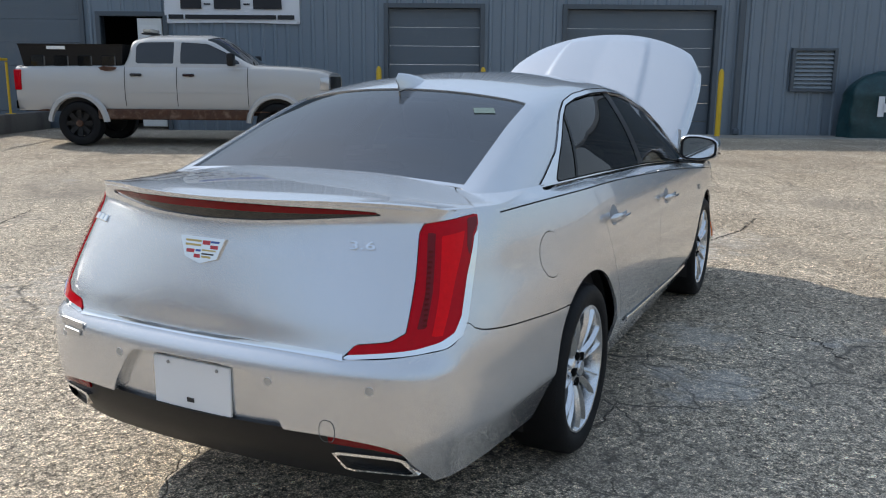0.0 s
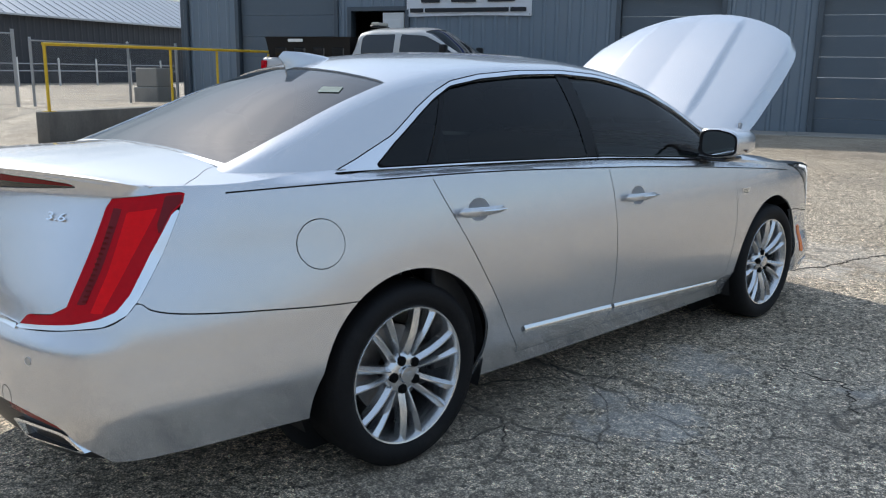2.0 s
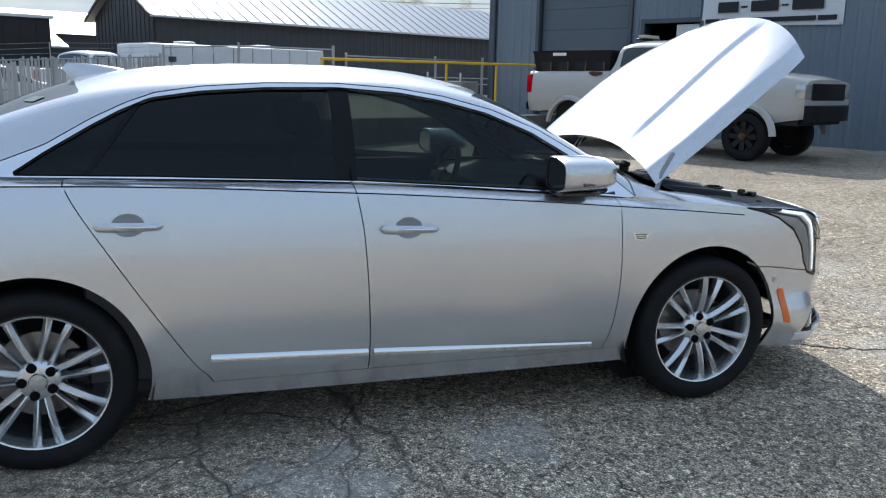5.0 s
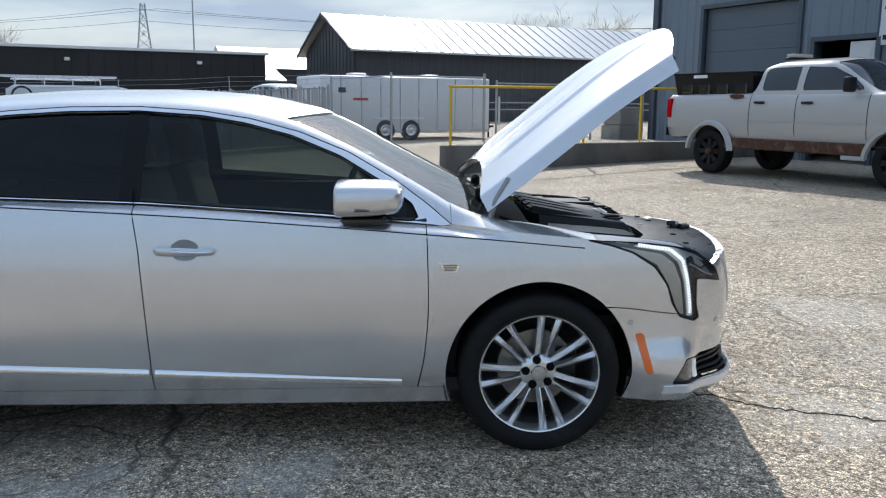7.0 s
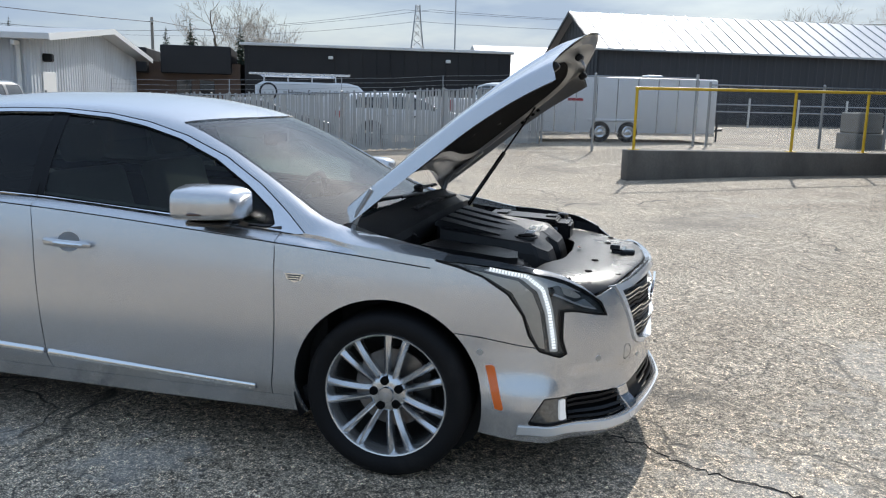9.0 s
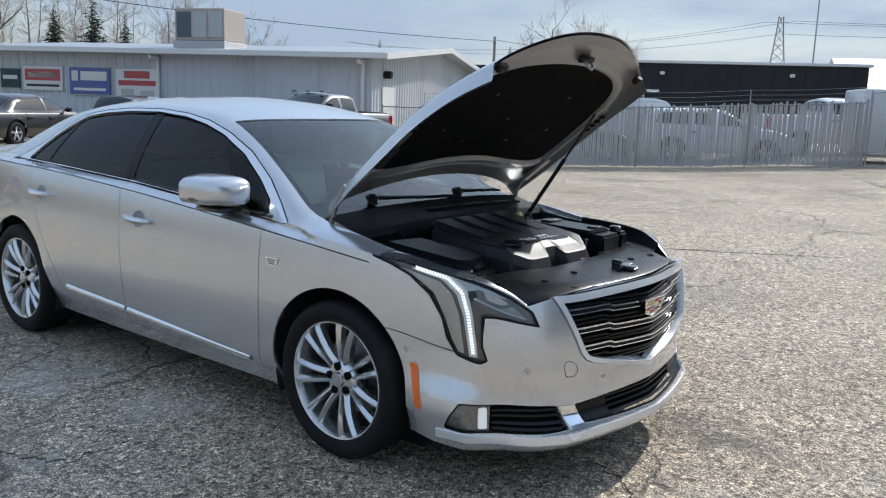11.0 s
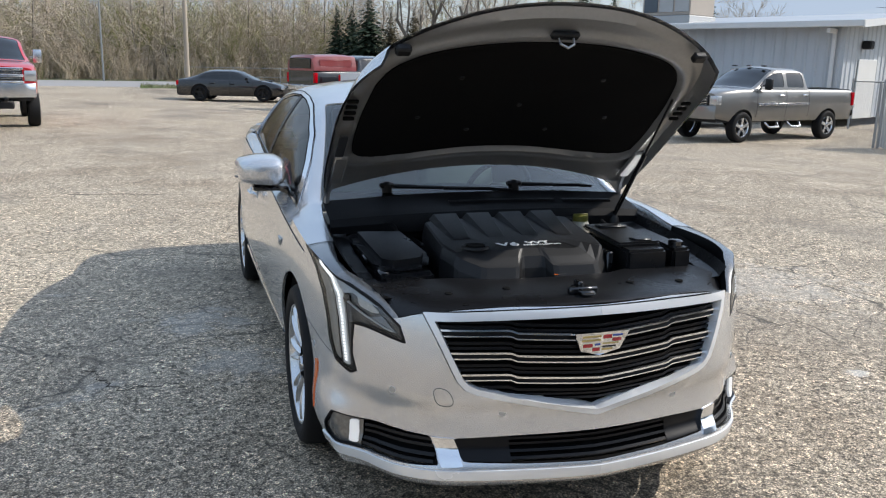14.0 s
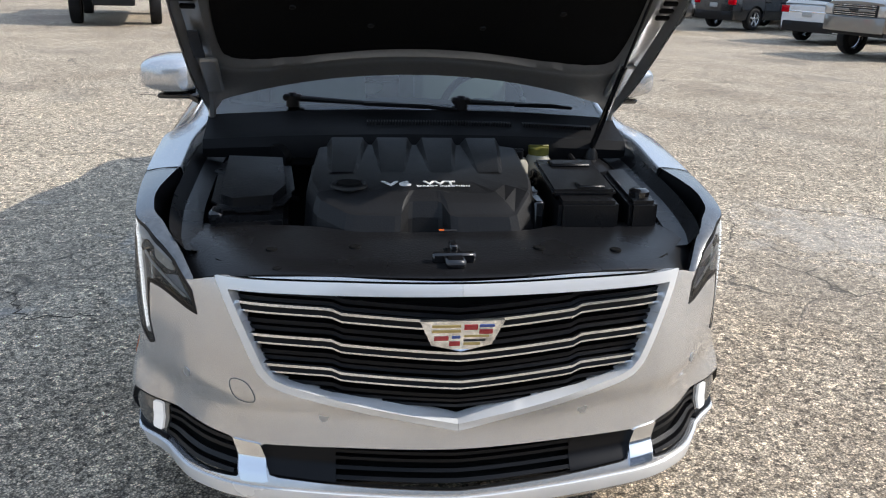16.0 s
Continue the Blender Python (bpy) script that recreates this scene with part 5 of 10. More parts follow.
def woods():
    """Tangled bare woods and brush beyond the road."""
    rng = random.Random(77)
    lists = {k: ([], []) for k in ("trunk", "twig", "brush", "bud")}

    def strip(key, p, q, r0, r1):
        vs, fs = lists[key]
        d = (q - p)
        e, g = ring_basis(d)
        b = len(vs)
        for c, r in ((p, r0), (q, r1)):
            for k in range(3):
                a = 2.094 * k
                w = c + (e * math.cos(a) + g * math.sin(a)) * r
                vs.append((w.x, w.y, w.z))
        for k in range(3):
            fs.append((b + k, b + (k + 1) % 3, b + 3 + (k + 1) % 3, b + 3 + k))
    for n in range(250):
        x = rng.uniform(-48, 46)
        y = -61 - rng.random() ** 1.3 * 30 - (5 if x > 20 else 0)
        h = rng.uniform(5.5, 10.5) * (1.0 + (0.25 if y < -75 else 0))
        lean = Vector((rng.gauss(0, 0.05), rng.gauss(0, 0.05), 1)).normalized()
        p0 = Vector((x, y, -0.1))
        r = h * rng.uniform(0.007, 0.014)
        p = p0
        segs = []
        for k in range(4):
            q = p + (lean + Vector((rng.gauss(0, 0.06), rng.gauss(0, 0.06), 0))) * h * 0.24
            strip("trunk", p, q, r * (1 - k * 0.22), r * (1 - (k + 1) * 0.22) + 0.008)
            segs.append((p, q))
            p = q
        key = "bud" if rng.random() < 0.22 else "twig"
        for k in range(34):
            a, b = rng.choice(segs[1:] if rng.random() < 0.8 else segs)
            c = a.lerp(b, rng.random())
            d = Vector((rng.gauss(0, 1), rng.gauss(0, 1), rng.uniform(0.3, 1.6))).normalized()
            L = h * rng.uniform(0.07, 0.20)
            e = c + d * L
            strip(key, c, e, 0.022, 0.010)
            for j in range(4):
                f = c.lerp(e, rng.uniform(0.3, 1.0))
                d2 = (d + Vector((rng.gauss(0, 0.7), rng.gauss(0, 0.7), rng.gauss(0.1, 0.5)))).normalized()
                g = f + d2 * L * rng.uniform(0.35, 0.7)
                strip(key, f, g, 0.012, 0.006)
                if rng.random() < 0.6:
                    f2 = f.lerp(g, 0.6)
                    strip(key, f2, f2 + (d2 + Vector((rng.gauss(0, 0.8), rng.gauss(0, 0.8), 0.2))).normalized() * L * 0.3, 0.008, 0.004)
    for n in range(900):
        x = rng.uniform(-44, 40)
        y = -58.5 - rng.random() ** 1.5 * 14
        h = rng.uniform(0.8, 3.4)
        key = "bud" if rng.random() < 0.15 else "brush"
        for k in range(11):
            d = Vector((rng.gauss(0, 0.45), rng.gauss(0, 0.45), 1)).normalized()
            p = Vector((x + rng.gauss(0, 0.3), y + rng.gauss(0, 0.3), 0))
            q = p + d * h * rng.uniform(0.5, 1.0)
            strip(key, p, q, 0.018, 0.008)
            for j in range(3):
                f = p.lerp(q, rng.uniform(0.4, 1.0))
                strip(key, f, f + (d + Vector((rng.gauss(0, 0.8), rng.gauss(0, 0.8), 0.2))).normalized() * h * 0.3, 0.010, 0.005)
    # tall thicket on the bank
    for n in range(1150):
        x = rng.uniform(-24, 46)
        y = -60.5 - rng.random() ** 1.3 * 16
        h = rng.uniform(3.0, 8.5) * (0.45 + 0.55 * ss((x + 22) / 14))
        z0 = 0.10 * max(0.0, -60 - y)
        key = rng.choice(("bud", "brush", "twig", "twig", "brush"))
        for k in range(11):
            d = Vector((rng.gauss(0, 0.55), rng.gauss(0, 0.55), 1)).normalized()
            p = Vector((x + rng.gauss(0, 0.5), y + rng.gauss(0, 0.5), z0))
            q = p + d * h * rng.uniform(0.5, 1.0)
            strip(key, p, q, 0.020, 0.010)
            for j in range(6):
                f = p.lerp(q, rng.uniform(0.3, 1.0))
                strip(key, f, f + (d * 0.5 + Vector((rng.gauss(0, 1.0), rng.gauss(0, 1.0), rng.gauss(0.1, 0.5)))).normalized() * h * rng.uniform(0.12, 0.26), 0.016, 0.008)
    for key, mm, nm, lab in (("trunk", M_BARK, "wood_trunks", "grey trunks of the bare woods"), ("twig", M_TWIG, "wood_twigs", "bare brown twigs of the woods"),
                             ("brush", M_BRUSH, "undergrowth", "dry tan undergrowth at the wood edge"), ("bud", M_BUD, "budding_brush", "brush with yellow-green spring buds")):
        me = bpy.data.meshes.new(nm)
        me.from_pydata(lists[key][0], [], lists[key][1])
        me.materials.append(mm)
        tagged(new(nm, me), lab, "woods", kind="stuff")
    # rising leaf-littered bank under the trees
    bm = BM()
    rows = []
    for j in range(7):
        y = -60 - 8 * j
        rows.append([(-120 + 6 * i, y, 0.02 + (0.0 if j == 0 else (0.35 + 0.95 * ss((6 * i - 145) / 30)) * j + rng.uniform(-0.15, 0.15))) for i in range(46)])
    grid(bm, rows, flip=True)
    single("woodland_bank", bm, M_LITTER, "leaf-littered bank rising into the woods", "bank", kind="structure")


M_LITTER = mat("leaf_litter", (0.32, 0.255, 0.17), 0.95, bump=0.8, var=0.35, scale=0.5, fine=12, dirt=(0.10, 0.09, 0.05), dirt_at=(0.45, 0.7), dirt_scale=0.4)
woods()


def utility_pole(x, y, h, label, cross=True, r=0.13, material=None):
    p = thing("utility_pole", label, "pole", pose(x, y, 0))
    bm = BM()
    tube(bm, [(0, 0, -0.1), (0, 0, h)], [r, r * 0.7], 10)
    part("post", bm, material or M_WOOD, p)
    if cross:
        bm = BM()
        box(bm, -0.9, 0.9, -0.06, 0.06, h - 0.45, h - 0.33, 0.01)
        part("crossarm", bm, M_WOOD, p, smooth=False, m=pose(0, 0, 0, 0, 0, 35))
        for k in (-0.8, -0.3, 0.3, 0.8):
            bm = BM()
            spin(bm, [(0, 0.04), (0.06, 0.05), (0.12, 0.03)], 8, 'Z', pose(0, 0, 0, 0, 0, 35) @ Matrix.Translation((k, 0, h - 0.33)))
            part("insulator", bm, M_GALV, p)


utility_pole(-46.0, -30.9, 6.3, "wooden utility pole with a crossarm beyond the building")
utility_pole(-88.4, -20.8, 13.2, "tall thin steel pole behind the yard", False, 0.10, M_GALV)
utility_pole(0.5, -42.6, 9.5, "bare wooden pole at the edge of the lot", False, 0.14)
lamp = thing("street_lamp", "old street lamp with a short arm at the road", "street lamp", pose(5.6, -55.5, 0))
bm = BM()
tube(bm, [(0, 0, 0), (0, 0, 6.2), (0.3, 0, 6.5), (1.0, 0, 6.6)], [0.07, 0.05, 0.04, 0.035], 8)
part("mast", bm, M_GALV, lamp)
bm = BM()
box(bm, 0.85, 1.45, -0.12, 0.12, 6.52, 6.66, 0.04)
part("head", bm, M_GALV, lamp)


def pylon(x, y, h):
    p = thing("lattice_pylon", "thin lattice power pylon on the skyline", "pylon", pose(x, y, 0, 0, 0, 20))
    bm = BM()
    wid = lambda z: 2.4 * (1 - z / h) ** 1.2 + 0.45
    zs = [h * i / 12 for i in range(13)]
    cs = [[Vector((sx * wid(z) / 1.0, sy * wid(z), z)) for sx, sy in ((1, 1), (-1, 1), (-1, -1), (1, -1))] for z in zs]
    for a, b in zip(cs, cs[1:]):
        for k in range(4):
            tube(bm, [a[k], b[k]], 0.10, 4, False)
            tube(bm, [a[k], b[(k + 1) % 4]], 0.06, 3, False)
            tube(bm, [b[k], a[(k + 1) % 4]], 0.06, 3, False)
    part("lattice", bm, M_GALV, p, smooth=False)
    for z, L in ((h * 0.72, 4.2), (h * 0.86, 3.4), (h * 0.98, 1.6)):
        bm = BM()
        tube(bm, [(-L, 0, z), (0, 0, z + 0.5), (L, 0, z)], 0.09, 4)
        part("arm", bm, M_GALV, p, smooth=False)


pylon(-178.0, -52.0, 21.5)


def cable(a, b, sag, r=0.012):
    bm = BM()
    a, b = Vector(a), Vector(b)
    pts = [a.lerp(b, i / 16) - Vector((0, 0, sag * 4 * (i / 16) * (1 - i / 16))) for i in range(17)]
    tube(bm, pts, r, 4)
    single("power_cable", bm, M_CABLE, "thin black overhead power cable", "cable")


cable((14.0, -46.0, 9.2), (-46.0, -31.0, 6.0), 1.2, 0.02)
cable((-46.0, -31.0, 6.1), (-110.0, -16.0, 7.0), 1.0, 0.02)
for k in range(3):
    cable((-178, -52 + 3 * k - 3, 20.5 - 2.5 * (k == 1)), (-150, 120, 20.0), 4.0, 0.03)
    cable((-178, -52 + 3 * k - 3, 20.5 - 2.5 * (k == 1)), (-190, -190, 20.0), 4.0, 0.03)

# ---- the car's skin ----
OUTLINE = [(0.0, -2.678), (0.30, -2.668), (0.54, -2.636), (0.71, -2.572), (0.805, -2.46), (0.853, -2.25), (0.878, -1.95), (0.900, -1.60), (0.916, -1.2),
           (0.922, -0.6), (0.922, 0.2), (0.918, 0.9), (0.910, 1.35), (0.890, 1.70), (0.855, 1.97), (0.806, 2.115), (0.735, 2.225), (0.645, 2.318), (0.52, 2.387), (0.30, 2.435), (0.0, 2.462)]


def curve_through(pts, n):
    """Even steps along a smooth line through pts."""
    fine = []
    for i in range(len(pts) - 1):
        p0, p1, p2, p3 = pts[max(i - 1, 0)], pts[i], pts[i + 1], pts[min(i + 2, len(pts) - 1)]
        if i == 0:
            p0 = (-pts[1][0], pts[1][1])
        if i == len(pts) - 2:
            p3 = (-pts[-2][0], pts[-2][1])
        for k in range(24):
            t = k / 24
            q = []
            for a in range(2):
                q.append(0.5 * (2 * p1[a] + (p2[a] - p0[a]) * t + (2 * p0[a] - 5 * p1[a] + 4 * p2[a] - p3[a]) * t * t + (3 * p1[a] - p0[a] - 3 * p2[a] + p3[a]) * t ** 3))
            fine.append(tuple(q))
    fine.append(pts[-1])
    d = [0.0]
    for a, b in zip(fine, fine[1:]):
        d.append(d[-1] + math.dist(a, b))
    out, j = [], 0
    for k in range(n):
        s = d[-1] * k / (n - 1)
        while j < len(d) - 2 and d[j + 1] < s:
            j += 1
        t = (s - d[j]) / (d[j + 1] - d[j])
        out.append((fine[j][0] + (fine[j + 1][0] - fine[j][0]) * t, fine[j][1] + (fine[j + 1][1] - fine[j][1]) * t))
    return out


RIM = curve_through(OUTLINE, 281)
RIM_N = []
for k in range(len(RIM)):
    a, b = RIM[max(k - 1, 0)], RIM[min(k + 1, len(RIM) - 1)]
    dx, dy = b[0] - a[0], b[1] - a[1]
    L = math.hypot(dx, dy)
    RIM_N.append((-dy / L, dx / L))       # inward
IN_SIDE = [(0.16, 0.085), (0.22, 0.066), (0.28, 0.050), (0.33, 0.034), (0.42, 0.016), (0.55, 0.003), (0.66, 0.0), (0.78, 0.005), (0.88, 0.016), (0.95, 0.027), (1.00, 0.038), (1.06, 0.055), (1.12, 0.080)]
IN_REAR = [(0.22, 0.10), (0.30, 0.055), (0.38, 0.018), (0.48, 0.002), (0.60, 0.0), (0.655, 0.006), (0.685, 0.026), (0.70, 0.036), (0.78, 0.049), (0.95, 0.090), (1.01, 0.106), (1.05, 0.112), (1.078, 0.106), (1.12, 0.096)]
IN_FRONT = [(0.16, 0.07), (0.20, 0.035), (0.235, 0.004), (0.27, 0.0), (0.30, 0.012), (0.34, 0.040), (0.45, 0.050), (0.53, 0.030), (0.60, 0.032), (0.72, 0.046), (0.80, 0.062), (0.85, 0.085), (0.90, 0.15)]
TOP_Z = [(-2.66, 1.122), (-2.56, 1.104), (-2.45, 1.090), (-2.1, 1.085), (-1.66, 1.098), (-1.0, 1.088), (-0.2, 1.065), (0.5, 1.02), (0.94, 0.985), (1.25, 0.955), (1.64, 0.915), (2.0, 0.878), (2.25, 0.848), (2.45, 0.829)]
SHOULDER = [(-2.10, 1.060), (-1.65, 1.064), (-1.29, 1.062), (-0.22, 1.020), (0.5, 0.974), (0.914, 0.942), (1.25, 0.915), (1.62, 0.880)]
LOW_Z = [(-2.67, 0.30), (-2.4, 0.285), (-1.9, 0.27), (-1.0, 0.215), (1.0, 0.205), (1.83, 0.215), (2.1, 0.2), (2.46, 0.205)]


def boot_bow(u):
    """An even bow across the lid that levels out round the corners."""
    if u < 0.6:
        return 1.25 * u * u
    v = min(u, 1.333) - 0.6
    return 0.45 + 1.5 * v * (1 - v / 1.466)


def body_point(k, z):
    """The skin at step k round the outline and height z, for the car's right half."""
    (x, y), (nx, ny) = RIM[k], RIM_N[k]
    w = ss((abs(ny) - 0.22) / 0.5)
    end = lerp(IN_REAR, z) if y < 0 else lerp(IN_FRONT, z)
    tail = ss((-0.95 - y) / 0.15)
    # the skirt turns under below a crease, highest round the tail
    flank = lerp(IN_SIDE, z) * (1 - tail * ss((0.66 - z) / 0.10)) - tail * 0.010 * ss((0.66 - z) / 0.2)
    d = flank * (1 - w) + end * w
    # the front skirt flares out round the fog lamps
    d -= lerp([(0.20, 0.088), (0.29, 0.080), (0.40, 0.052), (0.50, 0.012), (0.58, 0.0)], z) * ss((y - 1.64) / 0.32) * ss((2.20 - y) / 0.16)
    d += tail * 0.46 * max(0.0, 0.452 - z) * (1 - 0.75 * w) + (1 - tail) * (1 - w) * 0.22 * max(0.0, 0.345 - z)
    # the rear quarter draws in above the bumper, and the shoulder rolls in to the window line
    d += 0.043 * (1 - w) * ss((z - 0.62) / 0.30) * ss((-1.3 - y) / 1.0)
    px = x + nx * d
    if -2.05 < y < 1.42:
        lo, hi = lerp(SHOULDER, y) + 0.004, lerp(BELT_Z, y) - 0.006
        hi += ss((-1.50 - y) / 0.15) * (lerp(TOP_Z, y) - 0.001 - hi)
        u = min(1.0, max(0.0, (z - lo) / max(0.012, hi - lo)))
        px -= max(0.0, px - lerp(BELT_X, y) - 0.002) * u ** 1.25 * ss((y + 2.05) / 0.35) * ss((1.30 - y) / 0.22)
    # the boot leans forward towards the corners of its lip
    lean = 0.128 * min(1.0, max(0.0, (z - 0.70) / 0.38)) ** 1.15 * boot_bow(abs(x) / 0.62) * ss((-2.02 - y) / 0.35)
    nose = 0.016 * max(0.0, 1 - abs(x) / 0.42) if y > 2.0 else 0.0
    return (max(0.0, px), y + ny * d + lean + nose, z)


def roof_tab(y):
    """Centre height, rail half width and height, belt half width and height at y."""
    return lerp(ROOF_C, y), lerp(RAIL_X, y), lerp(RAIL_Z, y), lerp(BELT_X, y), lerp(BELT_Z, y)


ROOF_C = [(-2.20, 1.085), (-2.02, 1.135), (-1.75, 1.262), (-1.45, 1.392), (-1.25, 1.452), (-1.0, 1.492), (-0.6, 1.517), (-0.25, 1.521), (0.10, 1.503), (0.35, 1.462), (0.52, 1.412), (0.80, 1.275), (1.10, 1.125), (1.24, 1.055), (1.32, 1.01)]
RAIL_Z = [(-2.20, 1.06), (-2.02, 1.105), (-1.75, 1.200), (-1.45, 1.310), (-1.20, 1.383), (-0.9, 1.428), (-0.5, 1.450), (-0.2, 1.450), (0.10, 1.430), (0.35, 1.385), (0.60, 1.285), (0.80, 1.180), (0.95, 1.095), (1.10, 1.010), (1.32, 0.94)]
RAIL_X = [(-2.20, 0.675), (-2.02, 0.655), (-1.75, 0.635), (-1.45, 0.615), (-1.0, 0.595), (-0.4, 0.590), (0.2, 0.600), (0.5, 0.640), (0.8, 0.700), (1.10, 0.770), (1.32, 0.80)]
BELT_X = [(-2.2, 0.70), (-1.9, 0.735), (-1.62, 0.758), (-1.25, 0.778), (-0.6, 0.808), (-0.2, 0.822), (0.2, 0.828), (0.9, 0.830), (1.32, 0.825)]
BELT_Z = [(-2.2, 1.06), (-2.0, 1.075), (-1.66, 1.088), (-1.0, 1.078), (-0.2, 1.055), (0.5, 1.010), (0.94, 0.975), (1.32, 0.93)]


def roof_row(y, n=25):
    """Half a section of the cabin, from the belt over the rail to the middle."""
    zc, xr, zr, xb, zb = roof_tab(y)
    zr = max(zr, zb + 0.004)
    zc = max(zc, zr + 0.004)
    pts = []
    for i in range(12):
        t = i / 12
        bow = 0.022 * math.sin(math.pi * t) * min(1, (zr - zb) / 0.3)
        pts.append((xb + (xr - xb) * t + bow, zb + (zr - zb) * t))
    for i in range(14):
        t = i / 13
        x = xr * (1 - t)
        pts.append((x, zr + (zc - zr) * (1 - (1 - t) ** 2.1)))
    for _ in range(2):
        q = [pts[0]]
        for a, b, c in zip(pts, pts[1:], pts[2:]):
            q.append(((a[0] + 2 * b[0] + c[0]) / 4, (a[1] + 2 * b[1] + c[1]) / 4))
        q.append(pts[-1])
        pts = q
    return [(x, y, z) for x, z in pts]


def f_arch(p):
    return min(math.hypot(p.y - 1.4185, p.z - 0.350), math.hypot(p.y + 1.4185, p.z - 0.350)) - 0.396


def az_rear(p):
    return math.degrees(math.atan2(p.x, -(p.y + 1.9))) + 0.8


def az_front(p):
    return math.degrees(math.atan2(p.x, p.y - 1.55))


AZ = 0.0155      # metres to a degree, round the corners
DOOR_R = [(0.25, -0.790), (0.30, -0.805), (0.366, -0.859), (0.547, -0.978), (0.826, -1.155), (1.00, -1.262), (1.09, -1.305), (1.15, -1.33)]
DOOR_M = [(0.20, -0.178), (0.45, -0.182), (0.85, -0.205), (1.06, -0.238)]
DOOR_F = [(0.20, 0.895), (0.29, 0.908), (0.45, 0.935), (0.65, 0.948), (0.864, 0.944), (1.00, 0.938)]
BUMP_R = [(0, 0.700), (20, 0.701), (34, 0.696), (37.5, 0.692), (50, 0.707), (55, 0.717), (58.5, 0.744), (60.4, 0.776), (62.5, 0.752), (65.7, 0.736), (70, 0.724), (82.8, 0.700), (107.5, 0.668), (140, 0.66)]
BUMP_F = [(53.5, 2.0), (54.5, 0.58), (63, 0.596), (77.6, 0.630), (95, 0.642)]
TAIL = [(55.6, 1.056), (60, 1.062), (65, 1.068), (70.0, 1.070), (69.4, 1.040), (67.2, 1.012), (62.8, 0.901), (59.4, 0.80), (57.2, 0.758), (54, 0.735), (50, 0.722), (37.7, 0.701), (39.5, 0.730), (45.5, 0.742), (48.3, 0.765), (51.8, 0.913), (54.3, 1.030)]
TAILTRIM = [(69.0, 1.032), (67.0, 1.010), (62.6, 0.901), (59.2, 0.80), (57.0, 0.758), (53.8, 0.736), (50, 0.723), (37.7, 0.703), (36.9, 0.691), (50, 0.709), (55, 0.719), (58.7, 0.747), (60.8, 0.79), (64.9, 0.901)]
LAMP = [(86, 0.914), (80, 0.911), (72, 0.902), (64, 0.886), (57, 0.862), (49, 0.808), (43.8, 0.752), (42.3, 0.700), (45.5, 0.709), (52, 0.731), (55.2, 0.733), (55.0, 0.62), (53.8, 0.565), (55.5, 0.552), (60.5, 0.580), (63.0, 0.64), (64.5, 0.72), (68, 0.80), (74, 0.862), (80, 0.893)]
GRILLE = [(-0.594, 0.812), (-0.30, 0.821), (0.0, 0.826), (0.30, 0.821), (0.594, 0.812), (0.560, 0.735), (0.512, 0.625), (0.492, 0.582), (0.466, 0.554), (0.430, 0.538), (0.22, 0.486), (0.0, 0.440),
          (-0.22, 0.486), (-0.430, 0.538), (-0.466, 0.554), (-0.492, 0.582), (-0.512, 0.625), (-0.560, 0.735)]
LOWGR = [(-0.505, 0.372), (-0.30, 0.380), (0.0, 0.385), (0.30, 0.380), (0.505, 0.372), (0.470, 0.300), (0.25, 0.292), (0.0, 0.288), (-0.25, 0.292), (-0.470, 0.300)]
FOGHOLE = [(59.5, 0.401), (52.8, 0.390), (36.7, 0.378), (34.0, 0.290), (40, 0.283), (52.5, 0.281), (58, 0.282), (62.5, 0.286), (62.9, 0.295), (61.8, 0.345)]


def az_poly(poly, az):
    g = in_poly([(a * AZ, z) for a, z in poly])
    return lambda p: g(az(p) * AZ, p.z)


f_tail_lens = az_poly(TAIL, az_rear)
f_tail_trim = az_poly(TAILTRIM, az_rear)
f_tail = lambda p: max(f_tail_lens(p), f_tail_trim(p)) if p.y < -1.9 else -1.0
f_lamp = az_poly(LAMP, az_front)
f_fog = az_poly(FOGHOLE, az_front)
g_grille = in_poly(GRILLE)
g_low = in_poly(LOWGR)
GAP = 0.0022


def f_grille(p):
    return g_grille(p.x, p.z) if p.y > 1.9 else -1.0


def f_low(p):
    return g_low(p.x, p.z) if p.y > 1.9 else -1.0


def body_rows(k0, k1, nz=44, step=1, z0=None, z1=None, push=0.0):
    """The skin's points from step k1 down to k0."""
    ks = list(range(k1, k0 - 1, -step))
    if ks[-1] != k0:
        ks.append(k0)
    rows = []
    for k in ks:
        y = RIM[k][1]
        lo = lerp(LOW_Z, y) if z0 is None else z0
        hi = lerp(TOP_Z, y) if z1 is None else z1
        if z1 is None and nz >= 40:      # close rows where the shoulder turns
            mid, m = hi - 0.075, nz - 14
            zs = [lo + (mid - lo) * j / (m - 1) for j in range(m)] + [mid + (hi - mid) * (j + 1) / 14 for j in range(14)]
        else:
            zs = [lo + (hi - lo) * j / (nz - 1) for j in range(nz)]
        rows.append([body_point(k, z) for z in zs])
    return rows


def neg(f, gap=GAP):
    return lambda p: -f(p) - gap


def k_at(y):
    return min(range(40, 240), key=lambda k: abs(RIM[k][1] - y))


CAR = thing("car", "silver metallic luxury saloon with raised hood and tinted glass", "car")


def pair(name, bm_fn, material, label="", parent=None):
    """A part on the right and its mirror image on the left."""
    right = part(name, bm_fn(), material, parent or CAR, label)
    left = part(name, flip_side(bm_fn()), material, parent or CAR, label)
    return right, left


def flip_side(bm):
    for v in bm.verts:
        v.co.x = -v.co.x
    bmesh.ops.reverse_faces(bm, faces=list(bm.faces))
    return bm


def under_belt(p):
    """Positive where the skin is clear of the bright window line."""
    return -g_chr(p.y, p.z) - 0.001 if abs(p.x) > 0.6 else 1.0


